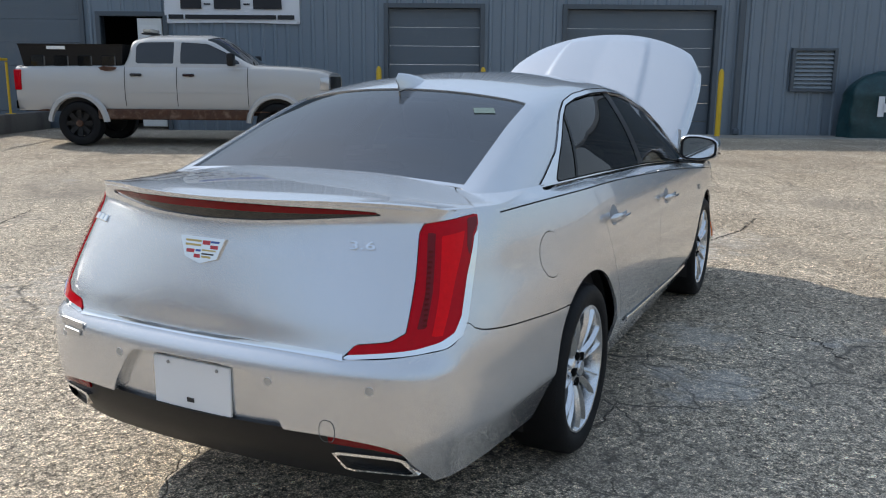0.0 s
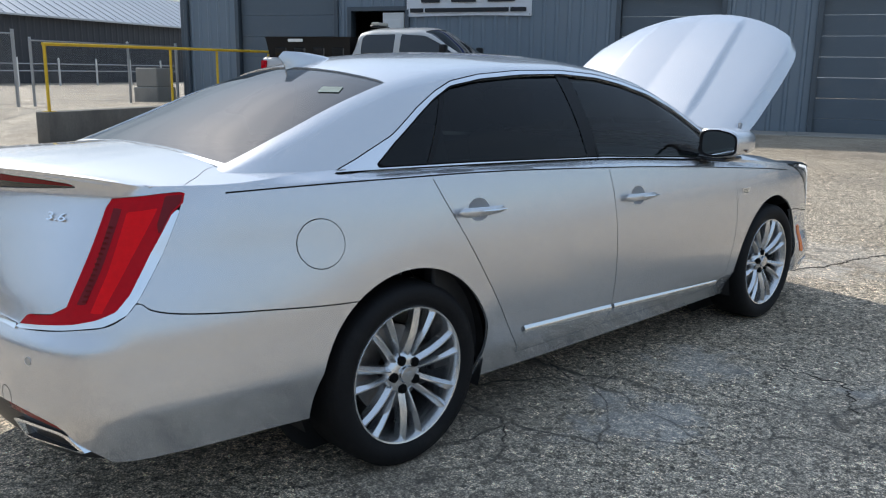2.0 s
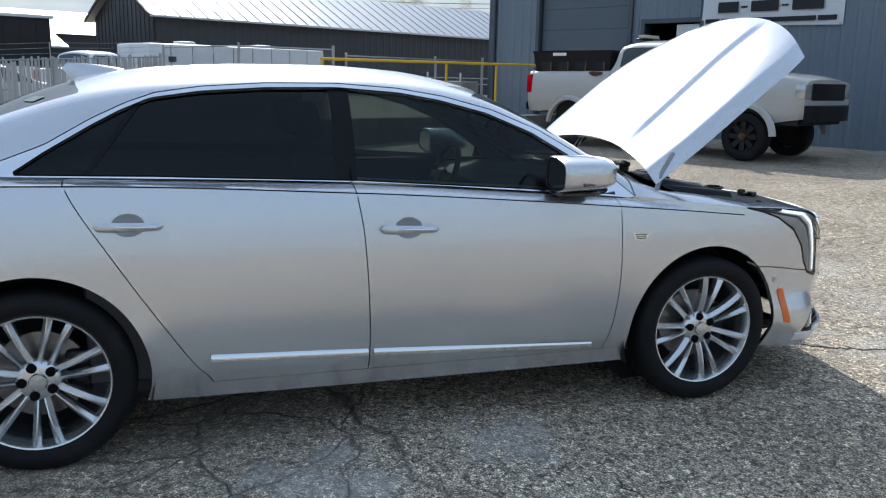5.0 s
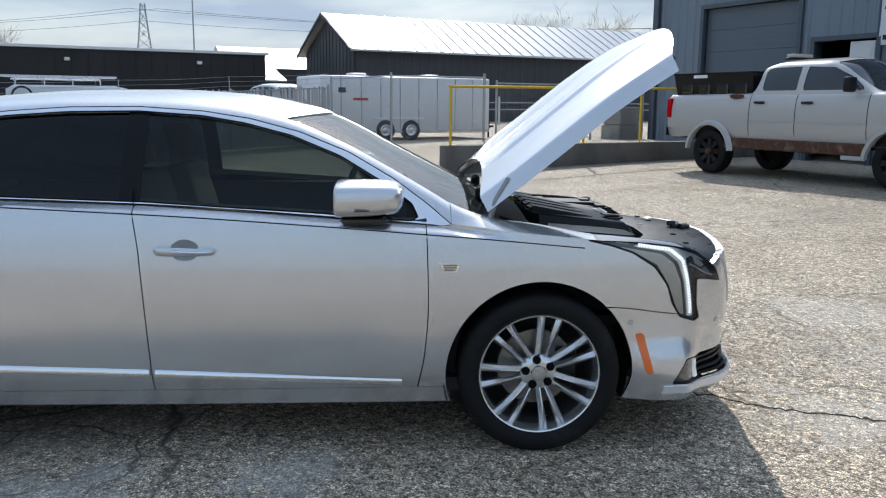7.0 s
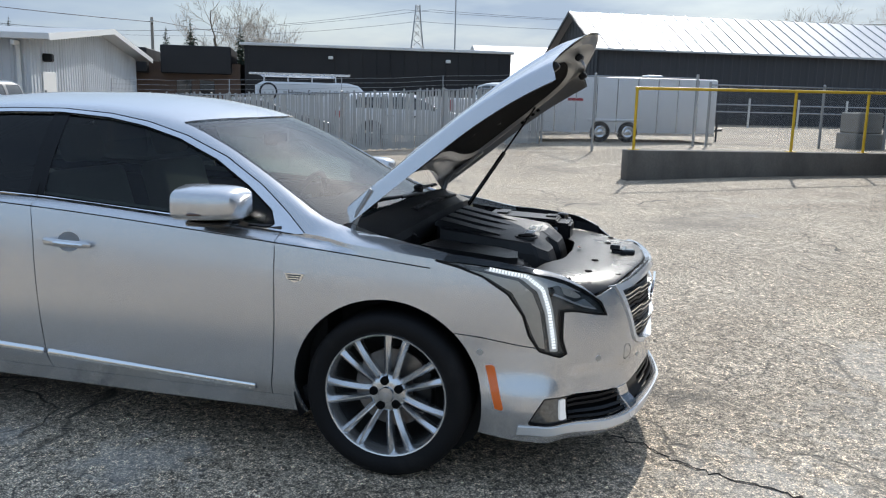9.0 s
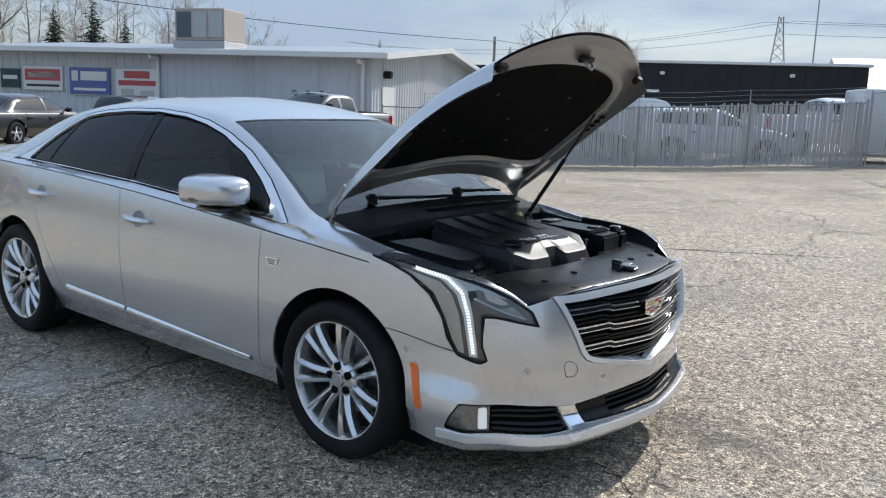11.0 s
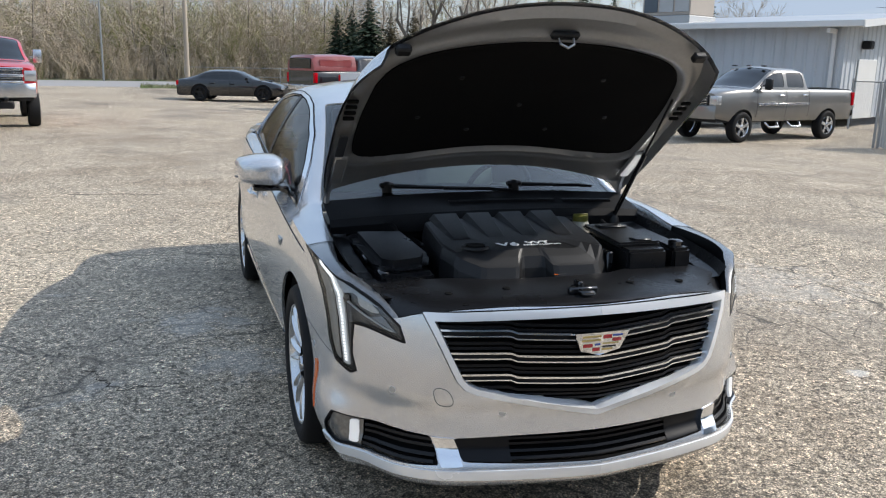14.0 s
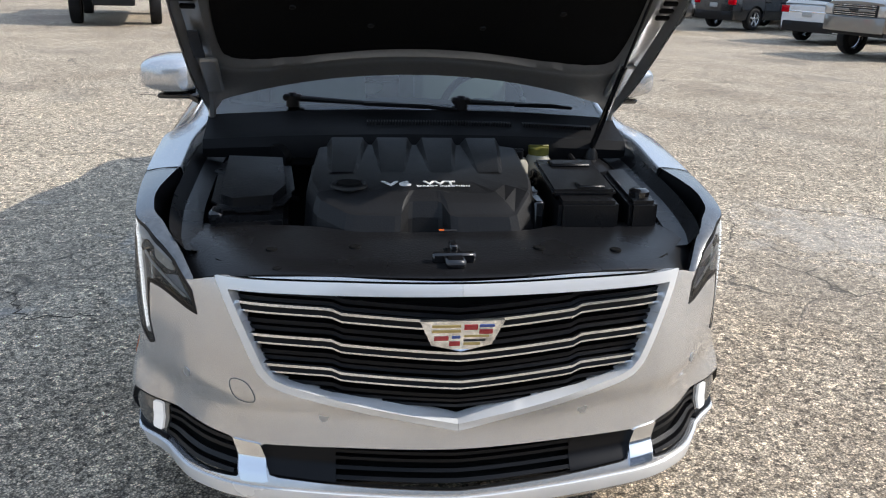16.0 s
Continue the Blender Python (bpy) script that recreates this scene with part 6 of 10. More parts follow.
def panel(k0, k1, keep, depth=0.012, nz=44, step=1, shift=0.0, z0=None, z1=None):
    def f():
        bm = BM()
        skin(bm, body_rows(k0, k1, nz, step, z0, z1), keep, shift)
        if depth:
            rim(bm, depth)
        return bm
    return f


NK = len(RIM) - 1
CHR = [(-1.665, 1.086), (-1.55, 1.125), (-1.36, 1.200), (-1.20, 1.294), (-1.08, 1.352), (-0.97, 1.392), (-0.80, 1.418), (-0.55, 1.436), (-0.26, 1.440), (0.0, 1.424), (0.20, 1.394), (0.41, 1.341), (0.62, 1.258), (0.81, 1.150), (0.95, 1.050), (1.045, 0.972),
       (0.98, 0.968), (0.5, 1.004), (-0.2, 1.050), (-1.0, 1.074), (-1.4, 1.083)]
g_chr = in_poly(CHR)
PLATE_HOLE = smooth_poly([(-0.225, 0.632), (0.225, 0.632), (0.262, 0.600), (0.345, 0.470), (0.345, 0.40), (-0.345, 0.40), (-0.345, 0.470), (-0.262, 0.600)], 1)
g_plate = in_poly(PLATE_HOLE)


def bay_line(p):
    """Top of the front bumper, falling away beside the grille."""
    return lerp([(0, 0.832), (20, 0.830), (29, 0.823), (35, 0.814), (40, 0.799), (46, 0.774), (50, 0.80), (56, 0.87), (60, 0.95)], az_front(p))


# dark shell behind the gaps
bm = skin(BM(), body_rows(0, NK, 30, 2), [f_arch, under_belt, lambda p: 1.05 - p.z if p.y < -1.6 else 1.0, lambda p: -g_plate(p.x, p.z) if p.y < -2.0 else 1.0, lambda p: bay_line(p) - p.z if p.y > 1.6 else 1.0, neg(f_grille, 0), neg(f_low, 0), lambda p: -f_fog(p) if p.y > 1.5 else 1.0, lambda p: -f_lamp(p) if p.y > 1.5 else 1.0], -0.014)
mirrored(bm)
part("inner_shell", bm, M_SHUT, CAR)

# panels
bump_top_r = lambda p: lerp(BUMP_R, az_rear(p)) - p.z
bump_top_f = lambda p: lerp(BUMP_F, az_front(p)) - p.z
SILL_Z = 0.283
f_fuel = lambda p: math.hypot((p.y + 1.775) / 0.0875, (p.z - 0.876) / 0.081) - 1.0
REAR_K, FRONT_K = k_at(-0.6), k_at(0.8)


def f_cup(y, z):
    """Clear of the finger cup behind a door handle."""
    return lambda p: (math.hypot((p.y - y + 0.004) / 0.058, (p.z - z) / 0.043) - 1.0) * 0.045


pair("quarter_panel", panel(20, REAR_K, [f_arch, lambda p: -bump_top_r(p) - GAP if p.y < -1.42 else 1.0, neg(f_tail, 0.0012), lambda p: lerp(DOOR_R, p.z) - p.y - GAP, lambda p: (az_rear(p) - 57) * AZ,
                                           lambda p: (f_fuel(p)) * 0.08 - 0.0015, lambda p: (p.z - SILL_Z) if p.y > -1.0 else 1.0, under_belt]), M_SILVER)
pair("fuel_door", panel(50, 90, [lambda p: -f_fuel(p) * 0.08 - 0.0015], shift=0.001), M_SILVER)
pair("rear_door", panel(k_at(-1.4), k_at(0.0), [f_arch, lambda p: p.y - lerp(DOOR_R, p.z) - GAP, lambda p: lerp(DOOR_M, p.z) - p.y - GAP, lambda p: p.z - SILL_Z - GAP, under_belt, f_cup(-1.075, 0.922)]), M_SILVER)
pair("front_door", panel(k_at(-0.4), k_at(1.05), [lambda p: p.y - lerp(DOOR_M, p.z) - GAP, lambda p: lerp(DOOR_F, p.z) - p.y - GAP, lambda p: p.z - SILL_Z - GAP, under_belt, f_cup(-0.020, 0.880)]), M_SILVER)
pair("front_fender", panel(k_at(0.75), 250, [f_arch, lambda p: p.y - lerp(DOOR_F, p.z) - GAP, lambda p: -bump_top_f(p) - GAP if p.y > 1.45 else 1.0, neg(f_lamp, 0.003), lambda p: (az_front(p) - 58) * AZ,
                                             lambda p: (p.z - SILL_Z - GAP) if p.y < 1.2 else 1.0, under_belt]), M_SILVER)
pair("sill", panel(k_at(-1.1), k_at(1.1), [f_arch, lambda p: SILL_Z - p.z, lambda p: p.y + 1.05, lambda p: 1.05 - p.y], nz=30), M_SILVER)


def black_line(p):
    """Above this the rear bumper is painted, below it is black."""
    a = abs(p.x)
    return lerp([(0, 0.452), (0.45, 0.462), (0.60, 0.450), (0.68, 0.425), (0.715, 0.36), (0.735, 0.28), (0.75, 0.2)], a)


f_plate = lambda p: g_plate(p.x, p.z)
bm = skin(BM(), body_rows(0, k_at(-1.0), 60, 1), [f_arch, lambda p: bump_top_r(p) - GAP, lambda p: -f_tail(p) - 0.002, lambda p: p.z - black_line(p) if p.y < -2.2 else 1.0, lambda p: -f_plate(p), lambda p: -1.25 - p.y])
rim(mirrored(bm), 0.03)
part("rear_bumper", bm, M_SILVER, CAR)
bm = skin(BM(), body_rows(0, 60, 40, 1), [f_plate, lambda p: p.z - black_line(p) - 0.002], -0.030)
mirrored(bm)
part("plate_recess", bm, M_SILVER, CAR)
bm = skin(BM(), body_rows(0, k_at(-2.2), 40, 1, z0=0.292), [lambda p: black_line(p) - p.z], -0.012)
rim(mirrored(bm), 0.05)
part("rear_valance", bm, M_BLACK, CAR, "black lower rear valance")

CHMSL = [(-0.550, 1.080), (-0.520, 1.091), (-0.40, 1.099), (-0.20, 1.107), (0.0, 1.110), (0.20, 1.107), (0.40, 1.099), (0.520, 1.091), (0.550, 1.080), (0.40, 1.069), (0.20, 1.057), (0.0, 1.053), (-0.20, 1.057), (-0.40, 1.069)]
g_stop = in_poly(CHMSL)
f_stop = lambda p: g_stop(p.x, p.z) if p.y < -2.2 else -1
bm = skin(BM(), body_rows(0, 60, 50, 1, z0=0.66), [lambda p: -bump_top_r(p) - GAP, neg(f_tail, 0.0012), lambda p: (57 - az_rear(p)) * AZ, neg(f_stop, 0.0005)])
rim(mirrored(bm), 0.012)
part("boot_lid_face", bm, M_SILVER, CAR)
bm = mirrored(skin(BM(), body_rows(0, 60, 70, 1, z0=0.98), [f_stop], -0.006))
part("high_stop_lamp", bm, M_GLOSSBLACK, CAR, "slim dark stop lamp under the boot lip")
bm = mirrored(skin(BM(), body_rows(0, 60, 70, 1, z0=0.98), [lambda p: f_stop(p) - 0.002, lambda p: p.z - lerp([(0, 1.084), (0.35, 1.082), (0.55, 1.083)], abs(p.x))], -0.003))
part("stop_lamp_strip", bm, M_REDDEEP, CAR)
bm = mirrored(skin(BM(), body_rows(0, 40, 90, 1, z0=0.66, z1=0.80), [lambda p: -bump_top_r(p) + 0.004, lambda p: bump_top_r(p) + 0.012, lambda p: (37 - az_rear(p)) * AZ], 0.006))
rim(bm, 0.006)
part("chrome_strip", bm, M_CHROME, CAR)

# front bumper with its openings
bm = skin(BM(), body_rows(k_at(1.6), NK, 64, 1), [f_arch, lambda p: bump_top_f(p) - GAP, neg(f_lamp, 0.003), neg(f_grille, 0.002), neg(f_low, 0.0), neg(f_fog, 0.0), lambda p: p.y - 1.62, lambda p: bay_line(p) - p.z])
rim(mirrored(bm), 0.025)
part("front_bumper", bm, M_SILVER, CAR)

# boot lid top and the strip under the rear window
LIP = [k for k in range(0, 90) if body_point(k, lerp(TOP_Z, RIM[k][1]))[1] < -2.27]


def deck_rows():
    """From the lip forward to the glass, column by column outwards."""
    rows = []
    side = {}
    for k in range(40, 150):
        p = body_point(k, lerp(TOP_Z, RIM[k][1]))
        side[p[1]] = p
    side_z = sorted((q, p[2]) for q, p in side.items())
    side = sorted((q, p[0]) for q, p in side.items())
    xl, yl, zl = body_point(LIP[-1], lerp(TOP_Z, RIM[LIP[-1]][1]))
    xs = lerp(side, -1.6)
    for i in range(46):
        b = (i / 45) ** 1.7
        row = []
        for j in range(len(LIP) - 1, -1, -1):
            k = LIP[j]
            x0, y0, z0 = body_point(k, lerp(TOP_Z, RIM[k][1]))
            a = x0 / xl
            x, y = x0 + (a * xs - x0) * b, y0 + (-1.6 - y0) * b
            if y > yl:
                x *= 1 + (lerp(side, y) / (xl + (xs - xl) * (y - yl) / (-1.6 - yl)) - 1) * a ** 4
            zs = lerp(side_z, y) if y > yl else zl + lerp(TOP_Z, y) - lerp(TOP_Z, yl)
            zc = lerp([(-2.64, 1.122), (-2.5, 1.133), (-2.3, 1.142), (-2.12, 1.147), (-1.985, 1.151), (-1.9, 1.152)], y)
            zi = zs + (zc - zs) * (1 - a ** 2.6)
            d = min(1.0, (y - y0) / 0.11)
            row.append((x, y, z0 + (zi - z0) * (1 - (1 - d) ** 2)))
        rows.append(row)
    return rows[::-1]


f_lid = lambda p: lerp([(-2.70, 0.9), (-2.24, 0.88), (-2.19, 0.75), (-2.10, 0.668), (-2.03, 0.600), (-1.9, 0.55)], p.y) - abs(p.x)
bm = mirrored(skin(BM(), deck_rows(), [lambda p: f_lid(p) - 0.002, lambda p: -1.99 - p.y]))
rim(bm, 0.003)
part("boot_lid", bm, M_SILVER, CAR)
bm = mirrored(skin(BM(), deck_rows(), [lambda p: max(-f_lid(p), p.y + 1.985) - 0.002]))
rim(bm, 0.01)
part("rear_deck", bm, M_SILVER, CAR)
bm = mirrored(skin(BM(), deck_rows(), [lambda p: 0.655 - abs(p.x)], -0.012))
part("deck_seal", bm, M_SILVER, CAR)

# cabin
DLO = [(-1.470, 1.098), (-1.36, 1.172), (-1.20, 1.268), (-1.10, 1.322), (-0.987, 1.370), (-0.80, 1.398), (-0.55, 1.416), (-0.26, 1.421), (0.0, 1.404), (0.18, 1.375), (0.38, 1.325), (0.58, 1.245), (0.76, 1.140), (0.88, 1.055), (0.905, 1.005),
       (0.88, 0.990), (0.5, 1.022), (-0.2, 1.066), (-1.0, 1.090), (-1.3, 1.095)]
g_dlo = in_poly(DLO)
f_dlo = lambda p: g_dlo(p.y, p.z) if p.x > 0.5 else -1.0
f_chr = lambda p: g_chr(p.y, p.z) if p.x > 0.5 else -1.0
ROWS_CABIN = [roof_row(-2.15 + (1.30 + 2.15) * i / 150) for i in range(151)]


def f_screen(p):
    top = p.y - (0.505 - 0.50 * p.x * p.x)
    return min(top, lerp(RAIL_X, p.y) - 0.040 - abs(p.x), 1.16 + 0.08 - 0.16 * p.x * p.x - p.y, p.z - 1.0)


def f_back(p):
    return min((-1.305 + 0.20 * p.x * p.x) - p.y, p.y + 1.985 - 0.05 * p.x * p.x, lerp(RAIL_X, p.y) - 0.050 - abs(p.x))


rows_r = ROWS_CABIN[::-1]
bm = mirrored(skin(BM(), rows_r, [neg(f_dlo, 0), neg(f_screen, 0), neg(f_back, 0), lambda p: max(p.y + 1.990, abs(p.x) - lerp(RAIL_X, p.y) + 0.03), lambda p: max(1.05 - p.y, abs(p.x) - lerp(RAIL_X, p.y) + 0.045)]))
rim(bm, 0.02)
part("roof_panel", bm, M_SILVER, CAR)
pair("window_surround", lambda: (lambda b: (rim(b, 0.008), b)[1])(skin(BM(), rows_r, [f_chr, neg(f_dlo, 0.004)], 0.004)), M_SURROUND, "bright window surround")
pair("window_seal", lambda: skin(BM(), rows_r, [lambda p: f_chr(p) + 0.003, lambda p: 0.0005 - f_chr(p)], 0.0042), M_SHUT)
pair("window_seal", lambda: skin(BM(), rows_r, [lambda p: f_dlo(p) + 0.0045, lambda p: 0.001 - f_dlo(p)], 0.0045), M_SHUT)
div_q = lambda p: p.y - lerp([(1.06, -1.245), (1.38, -1.015)], p.z)
pair("quarter_window", lambda: skin(BM(), rows_r, [lambda p: f_dlo(p) + 0.004, lambda p: -div_q(p) - 0.012], -0.006), M_GLASS_DARK)
pair("rear_window", lambda: skin(BM(), rows_r, [lambda p: f_dlo(p) + 0.004, lambda p: div_q(p) - 0.012, lambda p: -0.300 - p.y], -0.006), M_GLASS_DARK)
pair("front_window", lambda: skin(BM(), rows_r, [lambda p: f_dlo(p) + 0.004, lambda p: p.y + 0.215, lambda p: 0.86 - p.y], -0.006), M_GLASS_SIDE)
for cut in (lambda p: 0.012 - abs(div_q(p)), lambda p: min(p.y + 0.300, -0.215 - p.y), lambda p: p.y - 0.86):
    pair("window_pillar", (lambda c: lambda: skin(BM(), rows_r, [lambda p: f_dlo(p) + 0.004, c], -0.003))(cut), M_PILLAR)
pair("pillar_gap", lambda: skin(BM(), rows_r, [lambda p: f_chr(p) + 0.0, lambda p: 0.003 - abs(p.y - lerp([(1.03, -0.240), (1.44, -0.258)], p.z))], 0.0055), M_SHUT)
bm = mirrored(skin(BM(), rows_r, [lambda p: f_screen(p) + 0.006], -0.006))
part("windscreen", bm, M_GLASS_FRONT, CAR)
bm = mirrored(skin(BM(), rows_r, [lambda p: f_back(p) + 0.006], -0.006))
part("rear_screen", bm, M_GLASS_BACK, CAR)
bm = mirrored(skin(BM(), rows_r, [f_screen, lambda p: 0.035 - f_screen(p)], -0.012))
part("screen_edge", bm, M_GLOSSBLACK, CAR)
bm = BM()      # small inspection sticker
n = Vector((0.187, -0.309, 0.932))
box(bm, -0.042, 0.042, -0.026, 0.026, -0.0004, 0.0012)
part("window_sticker", bm, M_STICKER, CAR, "pale green window sticker", smooth=False, m=Matrix.Translation(Vector((0.437, -1.4226, 1.354)) + n * 0.002) @ n.to_track_quat('Z', 'Y').to_matrix().to_4x4())
# cabin lining, so that the pillars have an inner side
bm = mirrored(skin(BM(), rows_r, [neg(f_dlo, -0.005), neg(f_screen, -0.005), neg(f_back, -0.005)], -0.035))
part("headlining", bm, M_LINING, CAR)


# wheels
def wheel(x, y, right, turn):
    w = new("wheel")
    w.parent = CAR
    s = 1 if right else -1
    w.matrix_basis = pose(x, y, 0.345, 0, 0, 0 if right else 180)
    bm = BM()      # tyre: local x points outwards
    prof = [(-0.215, 0.262), (-0.222, 0.290), (-0.212, 0.325), (-0.185, 0.343), (-0.05, 0.345), (0.0, 0.341), (0.018, 0.325), (0.025, 0.300), (0.018, 0.270), (0.006, 0.258)]
    spin(bm, prof, 64, 'X', close=False)
    part("tyre", bm, M_TYRE, w)
    bm = BM()
    spin(bm, [(-0.20, 0.250), (-0.10, 0.236), (-0.03, 0.236), (-0.004, 0.244), (0.010, 0.250), (0.012, 0.256), (0.007, 0.2605), (-0.004, 0.262)], 64, 'X', close=False)
    part("rim", bm, M_RIM, w)
    # seven pairs of spokes
    t = BM()
    for sg in (1, -1):
        rows = []
        for i in range(11):
            f = i / 10
            r = 0.056 + (0.246 - 0.056) * f
            c = sg * (0.0145 + 0.0215 * f ** 1.25)
            wi, wo = 0.0085 + 0.004 * f, 0.0125 + 0.008 * f      # inner and outer half widths
            xo = 0.004 - 0.030 * (1 - f) ** 1.6 + 0.007 * math.sin(math.pi * f)
            a, b = c - sg * wi, c + sg * wo
            ridge = c - sg * wi * (0.55 - 1.1 * f)
            rows.append([Vector((xo - 0.045, a, r)), Vector((xo - 0.012, a, r)), Vector((xo + 0.002, ridge - sg * 0.0025, r)), Vector((xo + 0.002, ridge + sg * 0.0025, r)),
                         Vector((xo - 0.014, b, r)), Vector((xo - 0.045, b, r))])
        grid(t, rows, flip=True, loop=True)
    me = bpy.data.meshes.new("spoke")
    bmesh.ops.recalc_face_normals(t, faces=list(t.faces))
    t.to_mesh(me)
    t.free()
    me.materials.append(M_RIM)
    for p in me.polygons:
        p.use_smooth = True
    me.set_sharp_from_angle(angle=radians(30))
    for k in range(7):
        share("twin_spoke", me, w, Matrix.Rotation(2 * math.pi * k / 7 + turn, 4, 'X'))
    bm = BM()
    spin(bm, [(-0.05, 0.085), (-0.030, 0.080), (-0.018, 0.066), (-0.014, 0.045), (-0.014, 0.01)], 40, 'X')
    part("hub", bm, M_RIM, w)
    bm = BM()
    spin(bm, [(-0.014, 0.033), (-0.004, 0.033), (0.0, 0.030), (0.0015, 0.005)], 32, 'X')
    cap = part("centre_cap", bm, M_SATIN, w)
    bm = BM()
    for a, b, c, d in ((-0.016, 0.016, 0.004, 0.010), (-0.014, 0.014, -0.003, 0.003), (-0.009, 0.009, -0.010, -0.004)):
        box(bm, 0.0012, 0.0030, a, b, c, d)
    part("crest", bm, M_RIM, cap)
    for k in range(5):
        a = 2 * math.pi * k / 5 + 0.3 - turn
        bm = BM()
        spin(bm, [(-0.03, 0.0180), (-0.010, 0.0180), (-0.0105, 0.0135), (-0.007, 0.0105), (-0.0065, 0.001)], 12, 'X', Matrix.Translation((0, 0.056 * math.cos(a), 0.056 * math.sin(a))))
        part("lug_nut", bm, M_SHUT, w)
    bm = BM()
    spin(bm, [(-0.13, 0.16), (-0.13, 0.165), (-0.105, 0.165), (-0.105, 0.06), (-0.13, 0.06)], 40, 'X', close=False)
    part("brake_disc", bm, M_DISC, w)
    bm = BM()
    box(bm, -0.15, -0.075, 0.085, 0.175, -0.09, 0.09, 0.02, seg=2)
    part("brake_caliper", bm, M_BAY, w)
    return w


for wy in (1.4185, -1.4185):
    wheel(0.882, wy, True, -0.18 if wy > 0 else -0.367)
    wheel(-0.882, wy, False, 0.2)


# wheel housings
def housing(y, s):
    bm = BM()
    rows = []
    for x in (0.90, 0.55):
        rows.append([(s * x, y + 0.410 * math.cos(a), 0.350 + 0.410 * math.sin(a)) for a in [math.pi * (-0.12 + 1.24 * i / 30) for i in range(31)]])
    rows[0] = [(s * (0.87 if abs(p[1]) < 1.7 else 0.78), p[1], p[2]) for p in rows[0]]
    grid(bm, rows)
    bm.faces.new([bm.verts.new((s * 0.55, y + 0.41 * math.cos(a), 0.35 + 0.41 * math.sin(a))) for a in [2 * math.pi * i / 24 for i in range(24)]])
    return part("wheel_housing", bm, M_DARK, CAR)


for wy in (1.4185, -1.4185):
    for sd in (1, -1):
        housing(wy, sd)
bm = BM()
box(bm, -0.78, 0.78, -1.02, 1.02, 0.19, 0.24, 0.01)
box(bm, -0.52, 0.52, -2.40, 2.15, 0.20, 0.25, 0.01)
part("underbody", bm, M_DARK, CAR)


# raised hood, in its own axes: hinge at the origin, y to the front edge
HOOD = new("hood")
HOOD.parent = CAR
HOOD.matrix_basis = pose(0, 1.165, 1.062, 39.0)


def hood_half(y):
    return lerp([(0, 0.735), (0.3, 0.765), (0.6, 0.768), (0.85, 0.748), (1.05, 0.680), (1.10, 0.645)], y)


def hood_rows(n=41, m=53):
    rows = []
    for i in range(n):
        f = i / (n - 1)
        row = []
        for j in range(m):
            t = j / (m - 1)
            front = 1.222 - 0.215 * t ** 2.2
            back = 0.13 * (1 - t * t)
            y = back + f * (front - back)
            x = hood_half(f * 1.06) * t
            z = 0.052 * (1 - t ** 2.3) - 0.045 * max(0, f - 0.55) ** 2 / 0.2 - 0.014 * max(0.0, (t - 0.80) / 0.20) ** 2 - 0.050 * ss((t - 0.945) / 0.055)
            c = 0.40 + 0.10 * (1 - f)
            z += (0.017 * (1 - ss((t - c) / 0.055)) - 0.012 * max(0.0, 1 - t / c)) * ss((1.0 - f) / 0.12) * ss((f + 0.05) / 0.25)
            row.append((x, y, z))
        rows.append(row)
    return rows


bm = mirrored(skin(BM(), [r[::-1] for r in hood_rows()][::1]))
bmesh.ops.recalc_face_normals(bm, faces=list(bm.faces))
bmesh.ops.remove_doubles(bm, verts=list(bm.verts), dist=0.0004)
part("hood_skin", bm, M_SILVER, HOOD)

# ---- car: lines, lamps, grille ----



def side_strip(y0, y1, zfun, half, shift, extra=()):
    ka, kb = k_at(y0), k_at(y1)
    rows = []
    for k in range(kb, ka - 1, -1):
        z = zfun(RIM[k][1])
        rows.append([body_point(k, z - half), body_point(k, z - half * 0.4), body_point(k, z + half * 0.4), body_point(k, z + half)])
    return lambda: rim_of(skin(BM(), rows, extra, shift), 0.004)


def rim_of(bm, d):
    rim(bm, d)
    return bm


pair("shoulder_groove", side_strip(-2.08, 1.60, lambda y: lerp(SHOULDER, y), 0.0022, 0.0012), M_SHUT)
pair("shoulder_moulding", side_strip(-2.08, 1.60, lambda y: lerp(SHOULDER, y) - 0.009, 0.0045, 0.0016), M_SILVER)
SILLSTRIP = lambda y: lerp([(-0.80, 0.395), (-0.18, 0.370), (0.85, 0.312)], y)
M_BRIGHT = M_CHROME


def tilted_strip(y0, y1, half):
    """A bright moulding whose face leans back to the sky."""
    def f():
        rows = []
        for k in range(k_at(y1), k_at(y0) - 1, -1):
            z = SILLSTRIP(RIM[k][1])
            row = []
            for f, o in ((-1.0, 0.003), (-0.8, 0.0135), (-0.1, 0.0125), (0.6, 0.0075), (1.0, 0.001)):
                x, y, zz = body_point(k, z + half * f)
                row.append((x + o, y, zz))
            rows.append(row)
        return skin(BM(), rows, (), 0.0)
    return f


pair("door_moulding", tilted_strip(-0.80, -0.196, 0.015), M_BRIGHT, "bright moulding along the lower door")
pair("door_moulding", tilted_strip(-0.170, 0.84, 0.015), M_BRIGHT, "bright moulding along the lower door")

